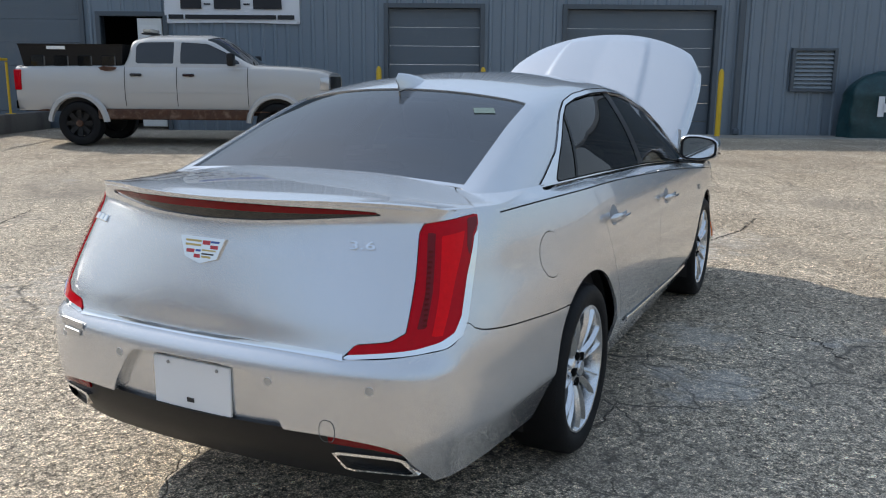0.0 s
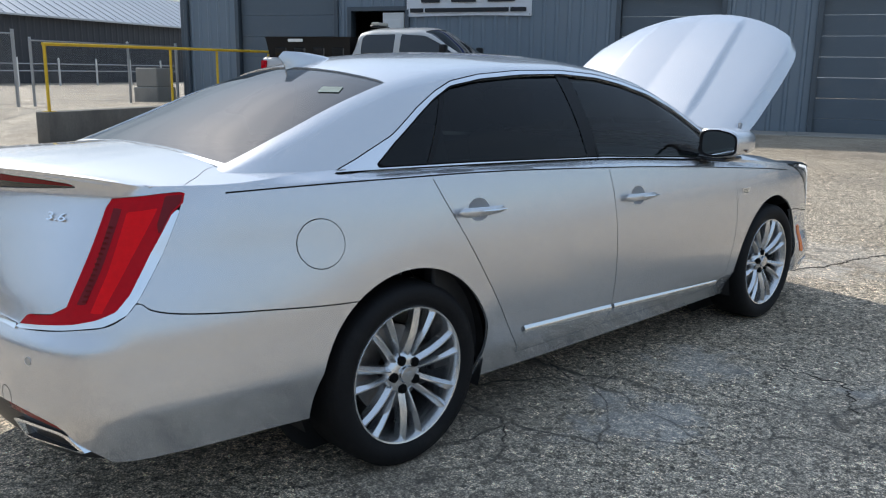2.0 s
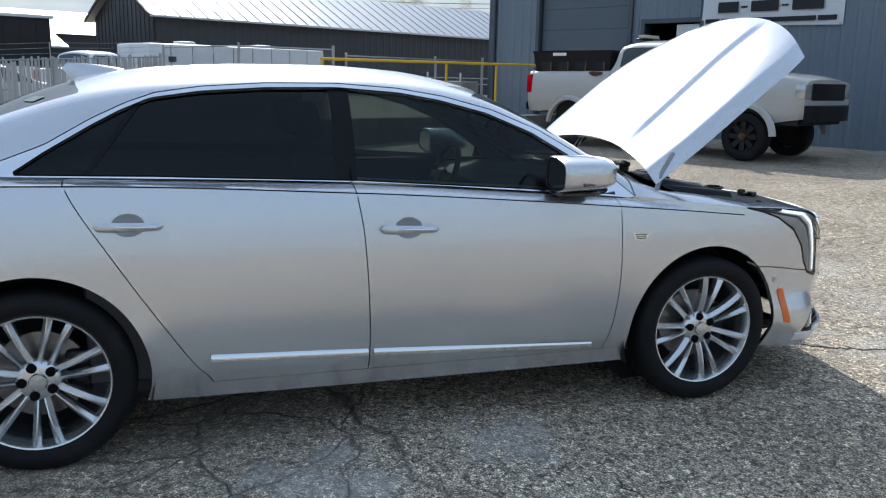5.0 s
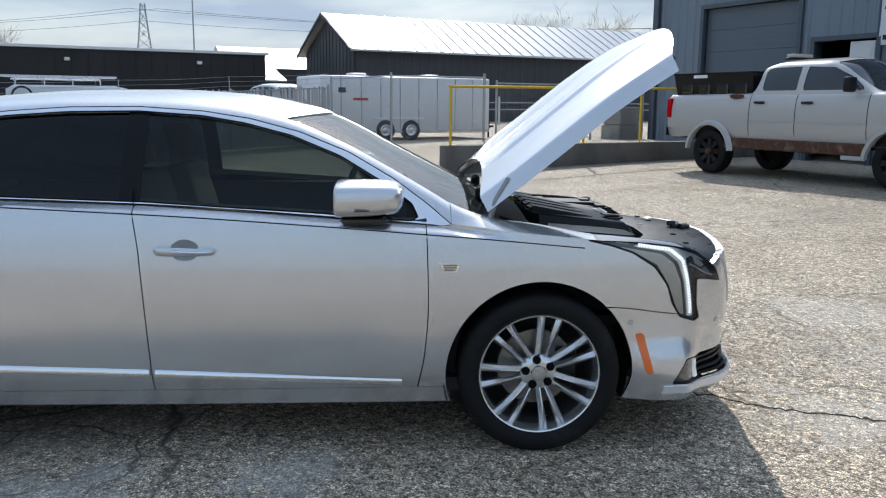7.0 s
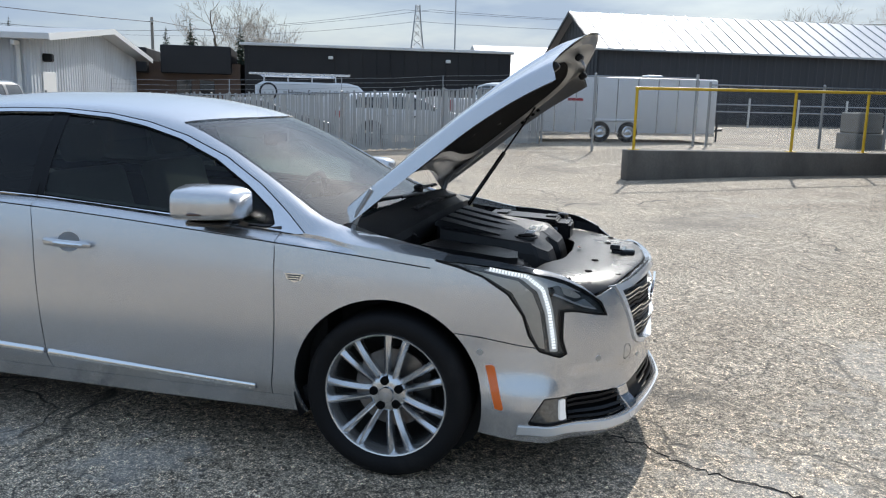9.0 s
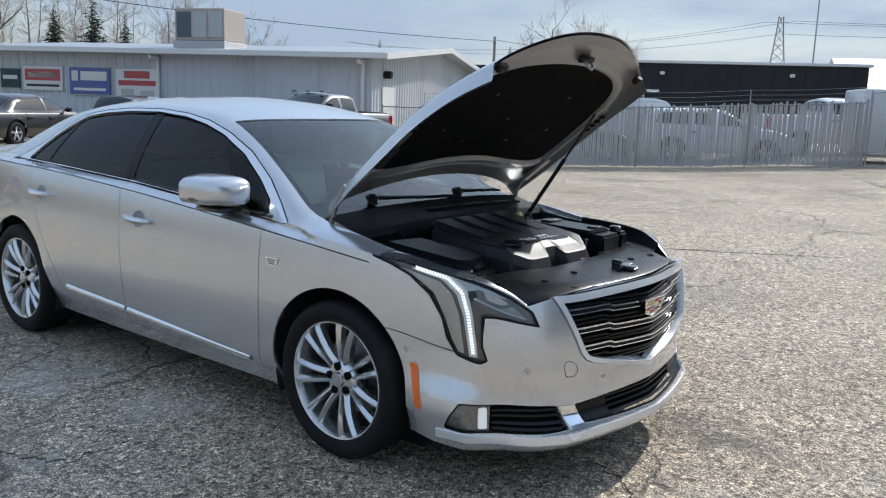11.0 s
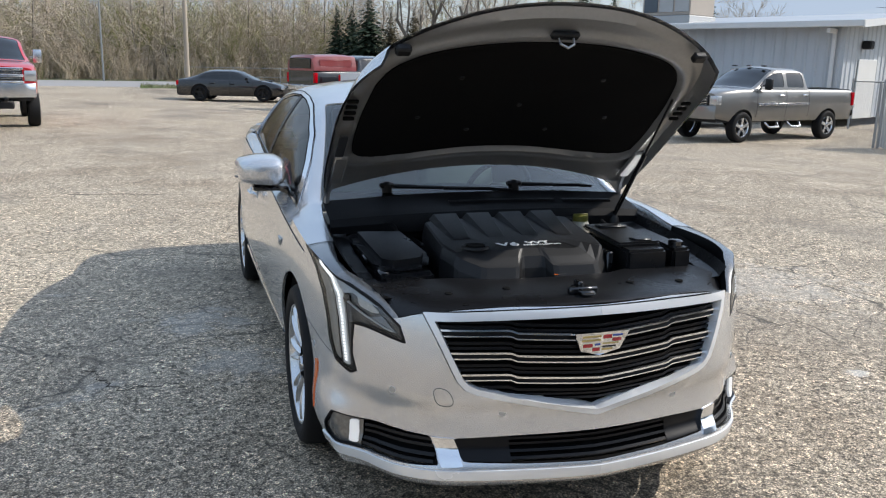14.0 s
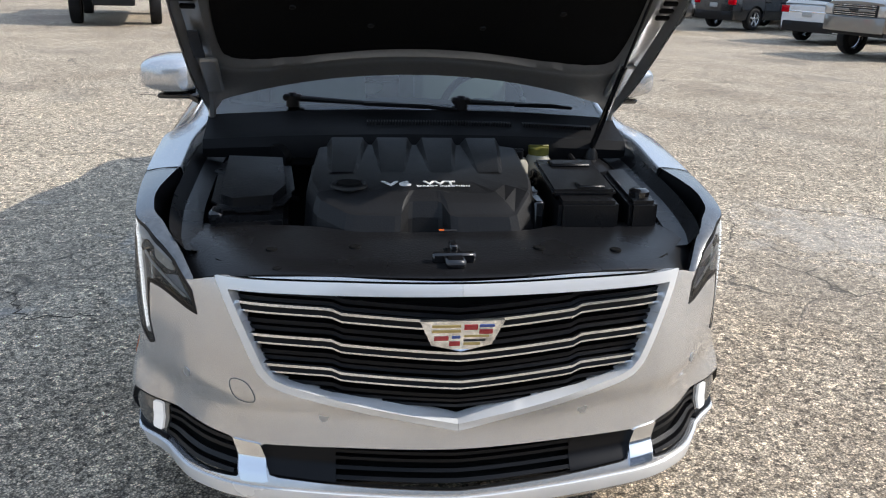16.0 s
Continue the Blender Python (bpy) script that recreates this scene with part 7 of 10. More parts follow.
# tail lamps
M_REDDARK = mat("tail_lamp_shadow_red", (0.13, 0.002, 0.004), 0.2, var=0.05, spec=0.3)
# the lens glow is put into a lighter red, without emission
M_REDGLOW = mat("tail_lamp_painted_glow", (0.85, 0.002, 0.006), 0.08, coat=0.05, spec=0.15, var=0.10, scale=9)
pair("tail_lamp_trim", panel(18, 70, [f_tail_trim], depth=0.008, nz=90, shift=0.006, z0=0.66), M_CHROME, "bright chrome edge of the tail lamp")
pair("tail_lamp", panel(18, 70, [f_tail_lens], depth=0.02, nz=90, shift=0.003, z0=0.68), M_RED, "tall red L-shaped tail lamp")
# bands on the lens: deep red, painted glow, darker red outer end
for poly, mm in (([(55.9, 1.03), (57.6, 1.03), (54.3, 0.87), (51.8, 0.775), (50.2, 0.775), (52.9, 0.87)], M_REDDEEP),
                 ([(58.6, 1.02), (64.5, 1.03), (63.0, 0.99), (59.6, 0.90), (56.2, 0.80), (54.6, 0.752), (52.6, 0.752), (55.4, 0.86)], M_REDGLOW),
                 ([(66.0, 1.062), (69.6, 1.064), (68.9, 1.040), (67.0, 1.018), (64.4, 0.950), (64.2, 0.985)], M_REDDEEP)):
    pair("tail_lamp_band", panel(20, 70, [az_poly(poly, az_rear)], depth=0, nz=100, shift=0.0038, z0=0.70), mm)


def tail_leds(s):
    bm = BM()
    for i in range(15):
        f = i / 14
        az = radians(51.3 + 4.1 * f)
        z = 0.785 + 0.195 * f
        k = min(range(20, 60), key=lambda q: abs(az_rear(Vector(body_point(q, z))) - math.degrees(az)))
        p = Vector(body_point(k, z))
        n = Vector((-RIM_N[k][0], -RIM_N[k][1], 0))
        e = Vector((0, 0, 1)).cross(n)
        c = p + n * 0.0085
        prism(bm, [c - e * 0.006 - Vector((0, 0, 0.003)), c + e * 0.006 - Vector((0, 0, 0.003)), c + e * 0.006 + Vector((0, 0, 0.003)), c - e * 0.006 + Vector((0, 0, 0.003))], n * 0.001)
    if s < 0:
        flip_side(bm)
    part("lamp_led_row", bm, M_REDDARK, CAR)


tail_leds(1)
tail_leds(-1)


# headlamps
pair("lamp_housing", panel(205, 262, [f_lamp], depth=0, nz=60, shift=-0.014, z0=0.53), M_LAMPIN)


def lamp_wall(s):
    bm = BM()
    a = skin(BM(), body_rows(205, 262, 60, 1, 0.53), [f_lamp], -0.001)
    rim(a, 0.015)
    faces = [f for f in a.faces if len(f.verts) == 4 and any(len(e.link_faces) == 1 for e in f.edges)]
    keepf = set(faces)
    bmesh.ops.delete(a, geom=[f for f in a.faces if f not in keepf], context='FACES')
    if s < 0:
        flip_side(a)
    part("lamp_rim", a, M_PILLAR, CAR)


lamp_wall(1)
lamp_wall(-1)
def front_at(az, z):
    """A point on the front skin at a bearing round the corner and a height."""
    last = None
    for k in range(NK, 180, -1):
        p = Vector(body_point(k, z))
        a = az_front(p)
        if last and last[0] <= az <= a:
            return last[1].lerp(p, (az - last[0]) / max(1e-6, a - last[0])), Vector((-RIM_N[k][0], -RIM_N[k][1], 0))
        last = (a, p)
    return last[1], Vector((1, 0, 0))


LEDOUT = [(74, 0.886), (65, 0.861), (61.3, 0.812), (59.5, 0.733), (58.1, 0.607), (57.8, 0.574)]
LEDIN = [(55.9, 0.574), (56.1, 0.609), (57.4, 0.740), (58.8, 0.830), (62.5, 0.879), (71, 0.899)]
f_led = az_poly(LEDOUT + LEDIN, az_front)
M_LEDGLASS = mat("led_light_guide", (0.62, 0.65, 0.66), 0.22, 0.2, coat=0.6, var=0.10, scale=30, emit=(0.95, 0.98, 1.0), power=0.06)


def led_facets(s, lamp):
    """A row of small bright lights along the band."""
    bm = BM()
    mid = [((a[0] + b[0]) / 2, (a[1] + b[1]) / 2) for a, b in zip(LEDOUT, LEDIN[::-1])]
    pts = []
    for a, b in zip(mid, mid[1:]):
        n = max(2, round(math.hypot((b[0] - a[0]) * AZ, b[1] - a[1]) / 0.0115))
        pts += [(a[0] + (b[0] - a[0]) * q / n, a[1] + (b[1] - a[1]) * q / n) for q in range(n)]
    for (a0, z0), (a1, z1) in zip(pts, pts[1:]):
        p, n = front_at(a0, z0)
        q, _ = front_at(a1, z1)
        d = (q - p) * 0.36
        e = n.cross(d).normalized() * 0.0072
        c = (p + q) / 2 - n * 0.0025
        prism(bm, [c - d - e, c + d - e, c + d + e, c - d + e], n * 0.0014)
    if s < 0:
        flip_side(bm)
    part("led_row", bm, M_LED, lamp, smooth=False)


for sd, band in zip((1, -1), pair("daytime_light", panel(205, 256, [f_led], depth=0.006, nz=110, shift=-0.004, z0=0.53), M_LEDGLASS, "lit white daytime light band")):
    led_facets(sd, band)
OUTERREF = [(79, 0.889), (72.5, 0.855), (67.0, 0.806), (63.9, 0.72), (62.0, 0.64), (60.4, 0.592), (59.0, 0.585), (59.2, 0.61), (60.5, 0.733), (62.4, 0.808), (65.6, 0.850), (74, 0.876)]
UPPERPANEL = [(80, 0.906), (74, 0.906), (66, 0.892), (60, 0.865), (54, 0.834), (50.0, 0.802), (49.2, 0.795), (53.5, 0.818), (56.4, 0.833), (58.0, 0.828), (58.0, 0.800), (58.6, 0.822), (61.9, 0.871), (66, 0.889), (71.5, 0.901), (76, 0.898)]
INREF = [(55.4, 0.832), (52.3, 0.814), (49.0, 0.778), (50.8, 0.774), (54.2, 0.793)]
LOWREF = [(51.6, 0.760), (48.4, 0.770), (44.6, 0.722), (46.2, 0.726)]
BROW = [(58.2, 0.811), (55.4, 0.792), (51.9, 0.766), (48.5, 0.744), (45.2, 0.729), (45.0, 0.722), (48.5, 0.737), (51.9, 0.758), (55.4, 0.784), (58.2, 0.802)]
M_LAMPBLUE = mat("lamp_clear_panel", (0.42, 0.47, 0.52), 0.25, 0.3, coat=0.6, var=0.15, scale=16)
M_LAMPPALE = mat("lamp_silver_panel", (0.64, 0.67, 0.70), 0.30, 0.3, coat=0.5, var=0.10, scale=16)
for poly, mm, nm, dep in ((OUTERREF, M_REFL, "lamp_reflector", -0.008), (UPPERPANEL, M_LAMPPALE, "lamp_wing", -0.005), (INREF, M_REFL, "projector_trim", -0.010), (LOWREF, M_LAMPBLUE, "projector_trim", -0.009), (BROW, M_LAMPPALE, "lamp_brow", -0.004)):
    pair(nm, panel(205, 262, [az_poly(poly, az_front)], depth=0.003, nz=110, shift=dep, z0=0.53), mm)


def projector(s):
    k = min(range(225, 262), key=lambda q: abs(az_front(Vector(body_point(q, 0.800))) - 56.0))
    p = Vector(body_point(k, 0.806))
    bm = BM()
    spin(bm, [(-0.05, 0.022), (-0.028, 0.022), (-0.022, 0.019), (-0.015, 0.012), (-0.012, 0.003)], 24, 'Y', Matrix.Translation((p.x - 0.004, p.y + 0.001, p.z)))
    if s < 0:
        flip_side(bm)
    part("projector_lens", bm, M_CARGLASS, CAR)


projector(1)
projector(-1)
pair("lamp_lens", panel(205, 262, [f_lamp], depth=0, nz=60, shift=0.0, z0=0.53), M_LENS)
pair("lamp_seal", panel(205, 264, [lambda p: f_lamp(p) + 0.004, lambda p: 0.0045 - f_lamp(p)], depth=0.004, nz=90, shift=0.0008, z0=0.52), M_PILLAR)

# side marker, fender badge, sensors
MARK = [(1.822, 0.520), (1.858, 0.518), (1.905, 0.345), (1.872, 0.345)]
g_mark = in_poly(MARK)
pair("side_marker", panel(k_at(1.7), 250, [lambda p: g_mark(p.y, p.z) if p.x > 0.7 else -1], depth=0.004, nz=80, shift=0.004), M_AMBER, "amber side marker")


M_SENSOR = mat("sensor_grey", (0.50, 0.51, 0.52), 0.36, 0.7, var=0.05)


def sensor(x, z, front=True, s=1, y=None):
    """A flush parking sensor ring on the bumper."""
    ks = range(150, NK + 1) if front else range(0, 120)
    k = min(ks, key=lambda q: abs(body_point(q, z)[0] - abs(x)) if y is None else abs(body_point(q, z)[1] - y))
    p = Vector(body_point(k, z))
    n = Vector((-RIM_N[k][0], -RIM_N[k][1], 0))
    q = n.to_track_quat('Y', 'Z').to_matrix().to_4x4()
    bm = BM()
    spin(bm, [(-0.004, 0.0125), (0.0014, 0.0125), (0.0014, 0.0108), (-0.004, 0.0108)], 20, 'Y', Matrix.Translation(p) @ q, close=False)
    spin(bm, [(-0.003, 0.0105), (0.0006, 0.0105), (0.0008, 0.002)], 20, 'Y', Matrix.Translation(p) @ q)
    if s < 0:
        flip_side(bm)
    part("parking_sensor", bm, M_SENSOR, CAR)


for sd in (1, -1):
    sensor(0.678, 0.528, s=sd)
    sensor(0.325, 0.462, s=sd)
    sensor(0.296, 0.604, False, sd)
    sensor(0.62, 0.611, False, sd)
    sensor(0.9, 0.565, True, sd, y=1.80)

# tow covers: thin outlines
def outline_cover(poly, front, s=1):
    g = in_poly(smooth_poly(poly, 2))
    rows = body_rows(225, NK, 80, 1, 0.40, 0.62) if front else body_rows(0, 60, 80, 1, 0.42, 0.60)
    bm = skin(BM(), rows, [lambda p: g(p.x, p.z), lambda p: 0.0022 - g(p.x, p.z)], 0.0008)
    part("tow_cover_seam", bm, M_TRIM, CAR)


outline_cover([(0.572, 0.562), (0.515, 0.556), (0.494, 0.488), (0.556, 0.490)], True)
outline_cover([(0.460, 0.512), (0.510, 0.512), (0.510, 0.44), (0.460, 0.44)], False)

# grille
rows_front = body_rows(236, NK, 130, 1, 0.42, 0.846)
bm = mirrored(skin(BM(), rows_front, [lambda p: f_grille(p) + 0.01], -0.060))
part("grille_back", bm, M_SHUT, CAR)
bm = mirrored(skin(BM(), rows_front, [f_grille, lambda p: max(0.020 - f_grille(p), p.z - 0.784 - 0.014 * (1 - abs(p.x) / 0.6))], 0.008))
rim(bm, 0.045)
part("grille_frame", bm, M_HEADER, CAR, "bright satin grille surround")


def bar_z(x, z0):
    a = abs(x)
    return z0 + 0.011 * ss((a - 0.285) / 0.035) + 0.045 * min(a, 0.285)


def grille_bar(z0, half, shift, material, name, off=0.0):
    rows = []
    for k in range(NK, 236, -1):
        x = body_point(k, z0)[0]
        z = bar_z(x, z0) + off
        rows.append([body_point(k, z - half), body_point(k, z - half * 0.5), body_point(k, z + half * 0.5), body_point(k, z + half)])
    bm = mirrored(skin(BM(), rows, [lambda p: f_grille(p) - 0.010], shift))
    rim(bm, 0.02)
    part(name, bm, material, CAR)


for z0 in (0.716, 0.640, 0.566):
    grille_bar(z0, 0.0033, -0.006, M_SURROUND, "grille_bar", 0.014)
    grille_bar(z0, 0.0022, -0.010, M_SURROUND, "grille_bar", -0.006)
    grille_bar(z0, 0.012, -0.018, M_PILLAR, "grille_vane")
for z0 in (0.758, 0.740, 0.685, 0.668, 0.608, 0.593, 0.530, 0.510, 0.490):
    grille_bar(z0, 0.005, -0.026, M_PILLAR, "grille_vane")


def crest(m, w, h, parent, name="badge"):
    """A shield badge with small coloured fields; x across, z up, faces -y."""
    out = [(-0.5 * w, 0, 0.5 * h), (0.5 * w, 0, 0.5 * h), (0.36 * w, 0, -0.28 * h), (0.0, 0, -0.5 * h), (-0.36 * w, 0, -0.28 * h)]
    bm = BM()
    prism(bm, out, (0, -0.010, 0), m)
    b = part(name, bm, M_CHROME, parent, "chrome shield badge", smooth=False)
    kw, kh = w, h
    cells = [(-0.36, -0.02, 0.30, 0.38, M_GOLD), (0.02, 0.18, 0.22, 0.38, M_CREST_RED), (0.20, 0.38, 0.30, 0.38, M_CREST_BLUE), (-0.36, -0.02, 0.14, 0.22, M_GOLD), (0.20, 0.36, 0.08, 0.22, M_CREST_RED),
             (-0.33, -0.16, -0.12, 0.02, M_CREST_RED), (-0.12, -0.02, -0.06, 0.02, M_CREST_BLUE), (0.02, 0.32, -0.02, 0.04, M_GOLD), (0.02, 0.28, -0.16, -0.10, M_INK), (-0.15, -0.02, -0.30, -0.16, M_CREST_RED), (0.02, 0.22, -0.28, -0.20, M_GOLD)]
    for a, c, d, e, mm in cells:
        bm = BM()
        box(bm, a * kw, c * kw, -0.0115, -0.009, d * kh, e * kh, m=m)
        part("badge_field", bm, mm, b, smooth=False)
    return b


crest(pose(0, 2.424, 0.700, 0, 0, 180) @ pose(0, 0, 0, 8), 0.205, 0.086, CAR)
crest(pose(0, -2.583, 0.952, -14, 0, 0), 0.175, 0.082, CAR)
for sd in (1, -1):
    m = pose(sd * 0.909, 1.036, 0.807, 0, 0, 90 * sd)
    bm = BM()
    prism(bm, [(-0.043, 0, 0.018), (0.043, 0, 0.018), (0.030, 0, -0.010), (0, 0, -0.019), (-0.030, 0, -0.010)], (0, -0.006, 0), m)
    bd = part("side_badge", bm, M_CHROME, CAR, smooth=False)
    bm = BM()
    for q in range(3):
        box(bm, -0.03 + q * 0.004, 0.03 - q * 0.004, -0.0075, -0.0055, 0.008 - q * 0.009, 0.012 - q * 0.009, m=m)
    part("badge_field", bm, M_TRIM, bd, smooth=False)

# lower openings
rows_low = body_rows(225, NK, 60, 1, 0.24, 0.42)
bm = mirrored(skin(BM(), rows_low, [lambda p: f_low(p) + 0.004], -0.045))
part("lower_grille_back", bm, M_SHUT, CAR)
for i in range(4):
    zz = 0.312 + 0.018 * i
    rows = [[body_point(k, zz - 0.004), body_point(k, zz + 0.004)] for k in range(NK, 240, -1)]
    bm = mirrored(skin(BM(), rows, [lambda p: f_low(p), lambda p: 0.31 - abs(p.x)], -0.012))
    rim(bm, 0.02)
    part("lower_grille_slat", bm, M_PILLAR, CAR)
pair("lower_grille_panel", lambda: skin(BM(), rows_low, [f_low, lambda p: p.x - 0.305], -0.010), M_PILLAR)
M_FOGREF = mat("smoky_reflector", (0.22, 0.22, 0.215), 0.18, 0.6, coat=0.8, var=0.35, scale=22)
M_FOGLED = mat("corner_led", (0.75, 0.76, 0.76), 0.2, 0.3, var=0.05, emit=(0.95, 0.97, 1.0), power=0.15)
f_fogl = lambda p: min(f_fog(p) + 0.002, (az_front(p) - 52.6) * AZ)
pair("fog_opening", lambda: skin(BM(), body_rows(210, NK, 60, 1, 0.24, 0.42), [lambda p: f_fog(p) + 0.003], -0.035), M_SHUT)
pair("fog_lamp", panel(215, 256, [f_fogl], depth=0.01, nz=60, shift=-0.012, z0=0.24, z1=0.42), M_FOGREF, "fog lamp unit with a smoky reflector")
pair("fog_seal", panel(212, 262, [f_fog, lambda p: 0.0055 - f_fog(p), lambda p: (az_front(p) - 51.5) * AZ], depth=0.012, nz=110, shift=-0.001, z0=0.24, z1=0.42), M_PILLAR)
FOGB = [(55.1, 0.380), (53.3, 0.378), (53.1, 0.296), (55.1, 0.296)]
pair("fog_light_blade", panel(215, 256, [az_poly(FOGB, az_front)], depth=0.008, nz=60, shift=-0.004, z0=0.24, z1=0.42), M_FOGLED, "lit white corner light")
for i in range(4):
    zz = 0.300 + 0.021 * i
    pair("fog_grille_slat", (lambda z: lambda: rim_of(skin(BM(), [[body_point(k, z - 0.005), body_point(k, z + 0.005)] for k in range(262, 214, -1)], [lambda p: f_fog(p) - 0.001, lambda p: (52.2 - az_front(p)) * AZ, lambda p: (az_front(p) - 35.4) * AZ], -0.010), 0.02))(zz), M_BLACK)
DIVI = [(36.4, 0.376), (31.8, 0.374), (29.2, 0.288), (33.4, 0.286)]
pair("bumper_divider", panel(230, NK, [az_poly(DIVI, az_front)], depth=0.02, nz=60, shift=0.004, z0=0.24, z1=0.42), M_SURROUND)
# bright lower lip
LIPZ = lambda p: lerp([(0, 0.262), (0.45, 0.264), (0.60, 0.263), (0.80, 0.262), (0.88, 0.266)], abs(p.x))
bm = mirrored(skin(BM(), body_rows(214, NK, 90, 1, 0.19, 0.33), [lambda p: LIPZ(p) + 0.012 - p.z, lambda p: p.z - LIPZ(p) + 0.024, lambda p: (65.0 - az_front(p)) * AZ], 0.006))
rim(bm, 0.01)
part("bumper_lip", bm, M_HEADER, CAR, "bright lower lip of the front bumper")
bm = BM()
box(bm, -0.48, 0.48, 2.0, 2.28, 0.175, 0.205, 0.01)
part("front_valance", bm, M_BLACK, CAR)

# number plate blank, boot lettering, exhausts
bm = BM()
box(bm, -0.165, 0.145, -2.655, -2.647, 0.452, 0.614, 0.003)
pl = part("plate", bm, M_PLATE, CAR, "blank white paper plate")
bm = BM()
box(bm, -0.03, -0.002, -2.6575, -2.655, 0.478, 0.492)
part("plate_mark", bm, M_INK, pl)
for px in (-0.10, 0.095):
    bm = BM()
    spin(bm, [(-0.006, 0.006), (-0.0095, 0.005), (-0.010, 0.001)], 10, 'Y', Matrix.Translation((px, -2.650, 0.598)))
    part("plate_screw", bm, M_GALV, pl)
bm = BM()
box(bm, -0.19, 0.19, -2.650, -2.630, 0.44, 0.455, 0.004)
box(bm, -0.17, 0.17, -2.650, -2.632, 0.616, 0.628, 0.004)
part("plate_holder", bm, M_BLACK, CAR)


def on_lid(x, z, out=0.002):
    """A place on the boot lid, with its lean and bearing."""
    def depth(u, v):
        pts = sorted((abs(body_point(k, v)[0]), body_point(k, v)[1]) for k in range(0, 40))
        return lerp(pts, abs(u))
    lean = math.degrees(math.atan2(depth(x, z + 0.02) - depth(x, z - 0.02), 0.04))
    turn = math.degrees(math.atan2(depth(x + 0.03, z) - depth(x - 0.03, z), 0.06))
    return Matrix.Translation((x, depth(x, z) - out, z)) @ Matrix.Rotation(radians(turn), 4, 'Z') @ Matrix.Rotation(radians(-lean), 4, 'X')


tm = text_mesh("3.6", 0.036, 0.0025, squeeze=1.9)
part("lettering", tm, M_CHROME, CAR, "chrome engine-size lettering", smooth=False, m=on_lid(0.505, 0.994, 0.004) @ Matrix.Rotation(radians(90), 4, 'X'))
bm = BM()      # model name as plain bars
for q in range(3):
    box(bm, -0.055 + q * 0.038, -0.024 + q * 0.038, -0.003, 0.003, -0.013, 0.013, 0.002)
part("name_bars", bm, M_CHROME, CAR, smooth=False, m=on_lid(-0.590, 0.990, 0.002))
bm = BM()
box(bm, -0.07, 0.07, -0.004, 0.004, 0.003, 0.030, 0.003)
box(bm, -0.045, 0.055, -0.004, 0.004, -0.022, -0.002, 0.003)
part("dealer_badge", bm, M_SATIN, CAR, smooth=False, m=pose(-0.552, -2.6320, 0.640, -8, 0, -14))


def chamfered(q, f=0.10):
    """The corners of a loop cut off a little."""
    out = []
    for k, p in enumerate(q):
        a, b = Vector(q[k - 1]), Vector(q[(k + 1) % len(q)])
        p = Vector(p)
        out += [p.lerp(a, f), p.lerp(b, f)]
    return out


def exhaust(s):
    bm = BM()
    out = [(0.492, -2.640, 0.414), (0.690, -2.560, 0.398), (0.724, -2.515, 0.330), (0.530, -2.612, 0.350)]
    inn = [(0.504, -2.637, 0.406), (0.682, -2.565, 0.391), (0.711, -2.526, 0.337), (0.536, -2.611, 0.356)]
    deep = [(a[0], a[1] + 0.16, a[2]) for a in inn]
    back = [(a[0], a[1] + 0.14, a[2]) for a in out]
    o, i, d, b = [[bm.verts.new(p) for p in chamfered(q)] for q in (out, inn, deep, back)]
    n = len(o)
    for k in range(n):
        for p, q in ((o, i), (i, d), (b, o)):
            bm.faces.new((p[k], p[(k + 1) % n], q[(k + 1) % n], q[k]))
    bmesh.ops.recalc_face_normals(bm, faces=list(bm.faces))
    if s < 0:
        flip_side(bm)
    e = part("exhaust_tip", bm, M_CHROME, CAR, "chrome trapezoid exhaust tip")
    bm = BM()
    prism(bm, [(x, y + 0.06, z) for x, y, z in inn], (0, 0.004, 0))
    if s < 0:
        flip_side(bm)
    part("exhaust_bore", bm, M_SHUT, e)


exhaust(1)
exhaust(-1)
REFZ = lambda p: lerp([(0.47, 0.448), (0.60, 0.440), (0.69, 0.420)], p.x)
pair("bumper_reflector", panel(14, 40, [lambda p: 0.011 - abs(p.z - REFZ(p)), lambda p: p.x - 0.484, lambda p: 0.690 - p.x], depth=0.01, nz=100, shift=-0.004, z0=0.36, z1=0.50), M_REDDEEP, "red bumper reflector")

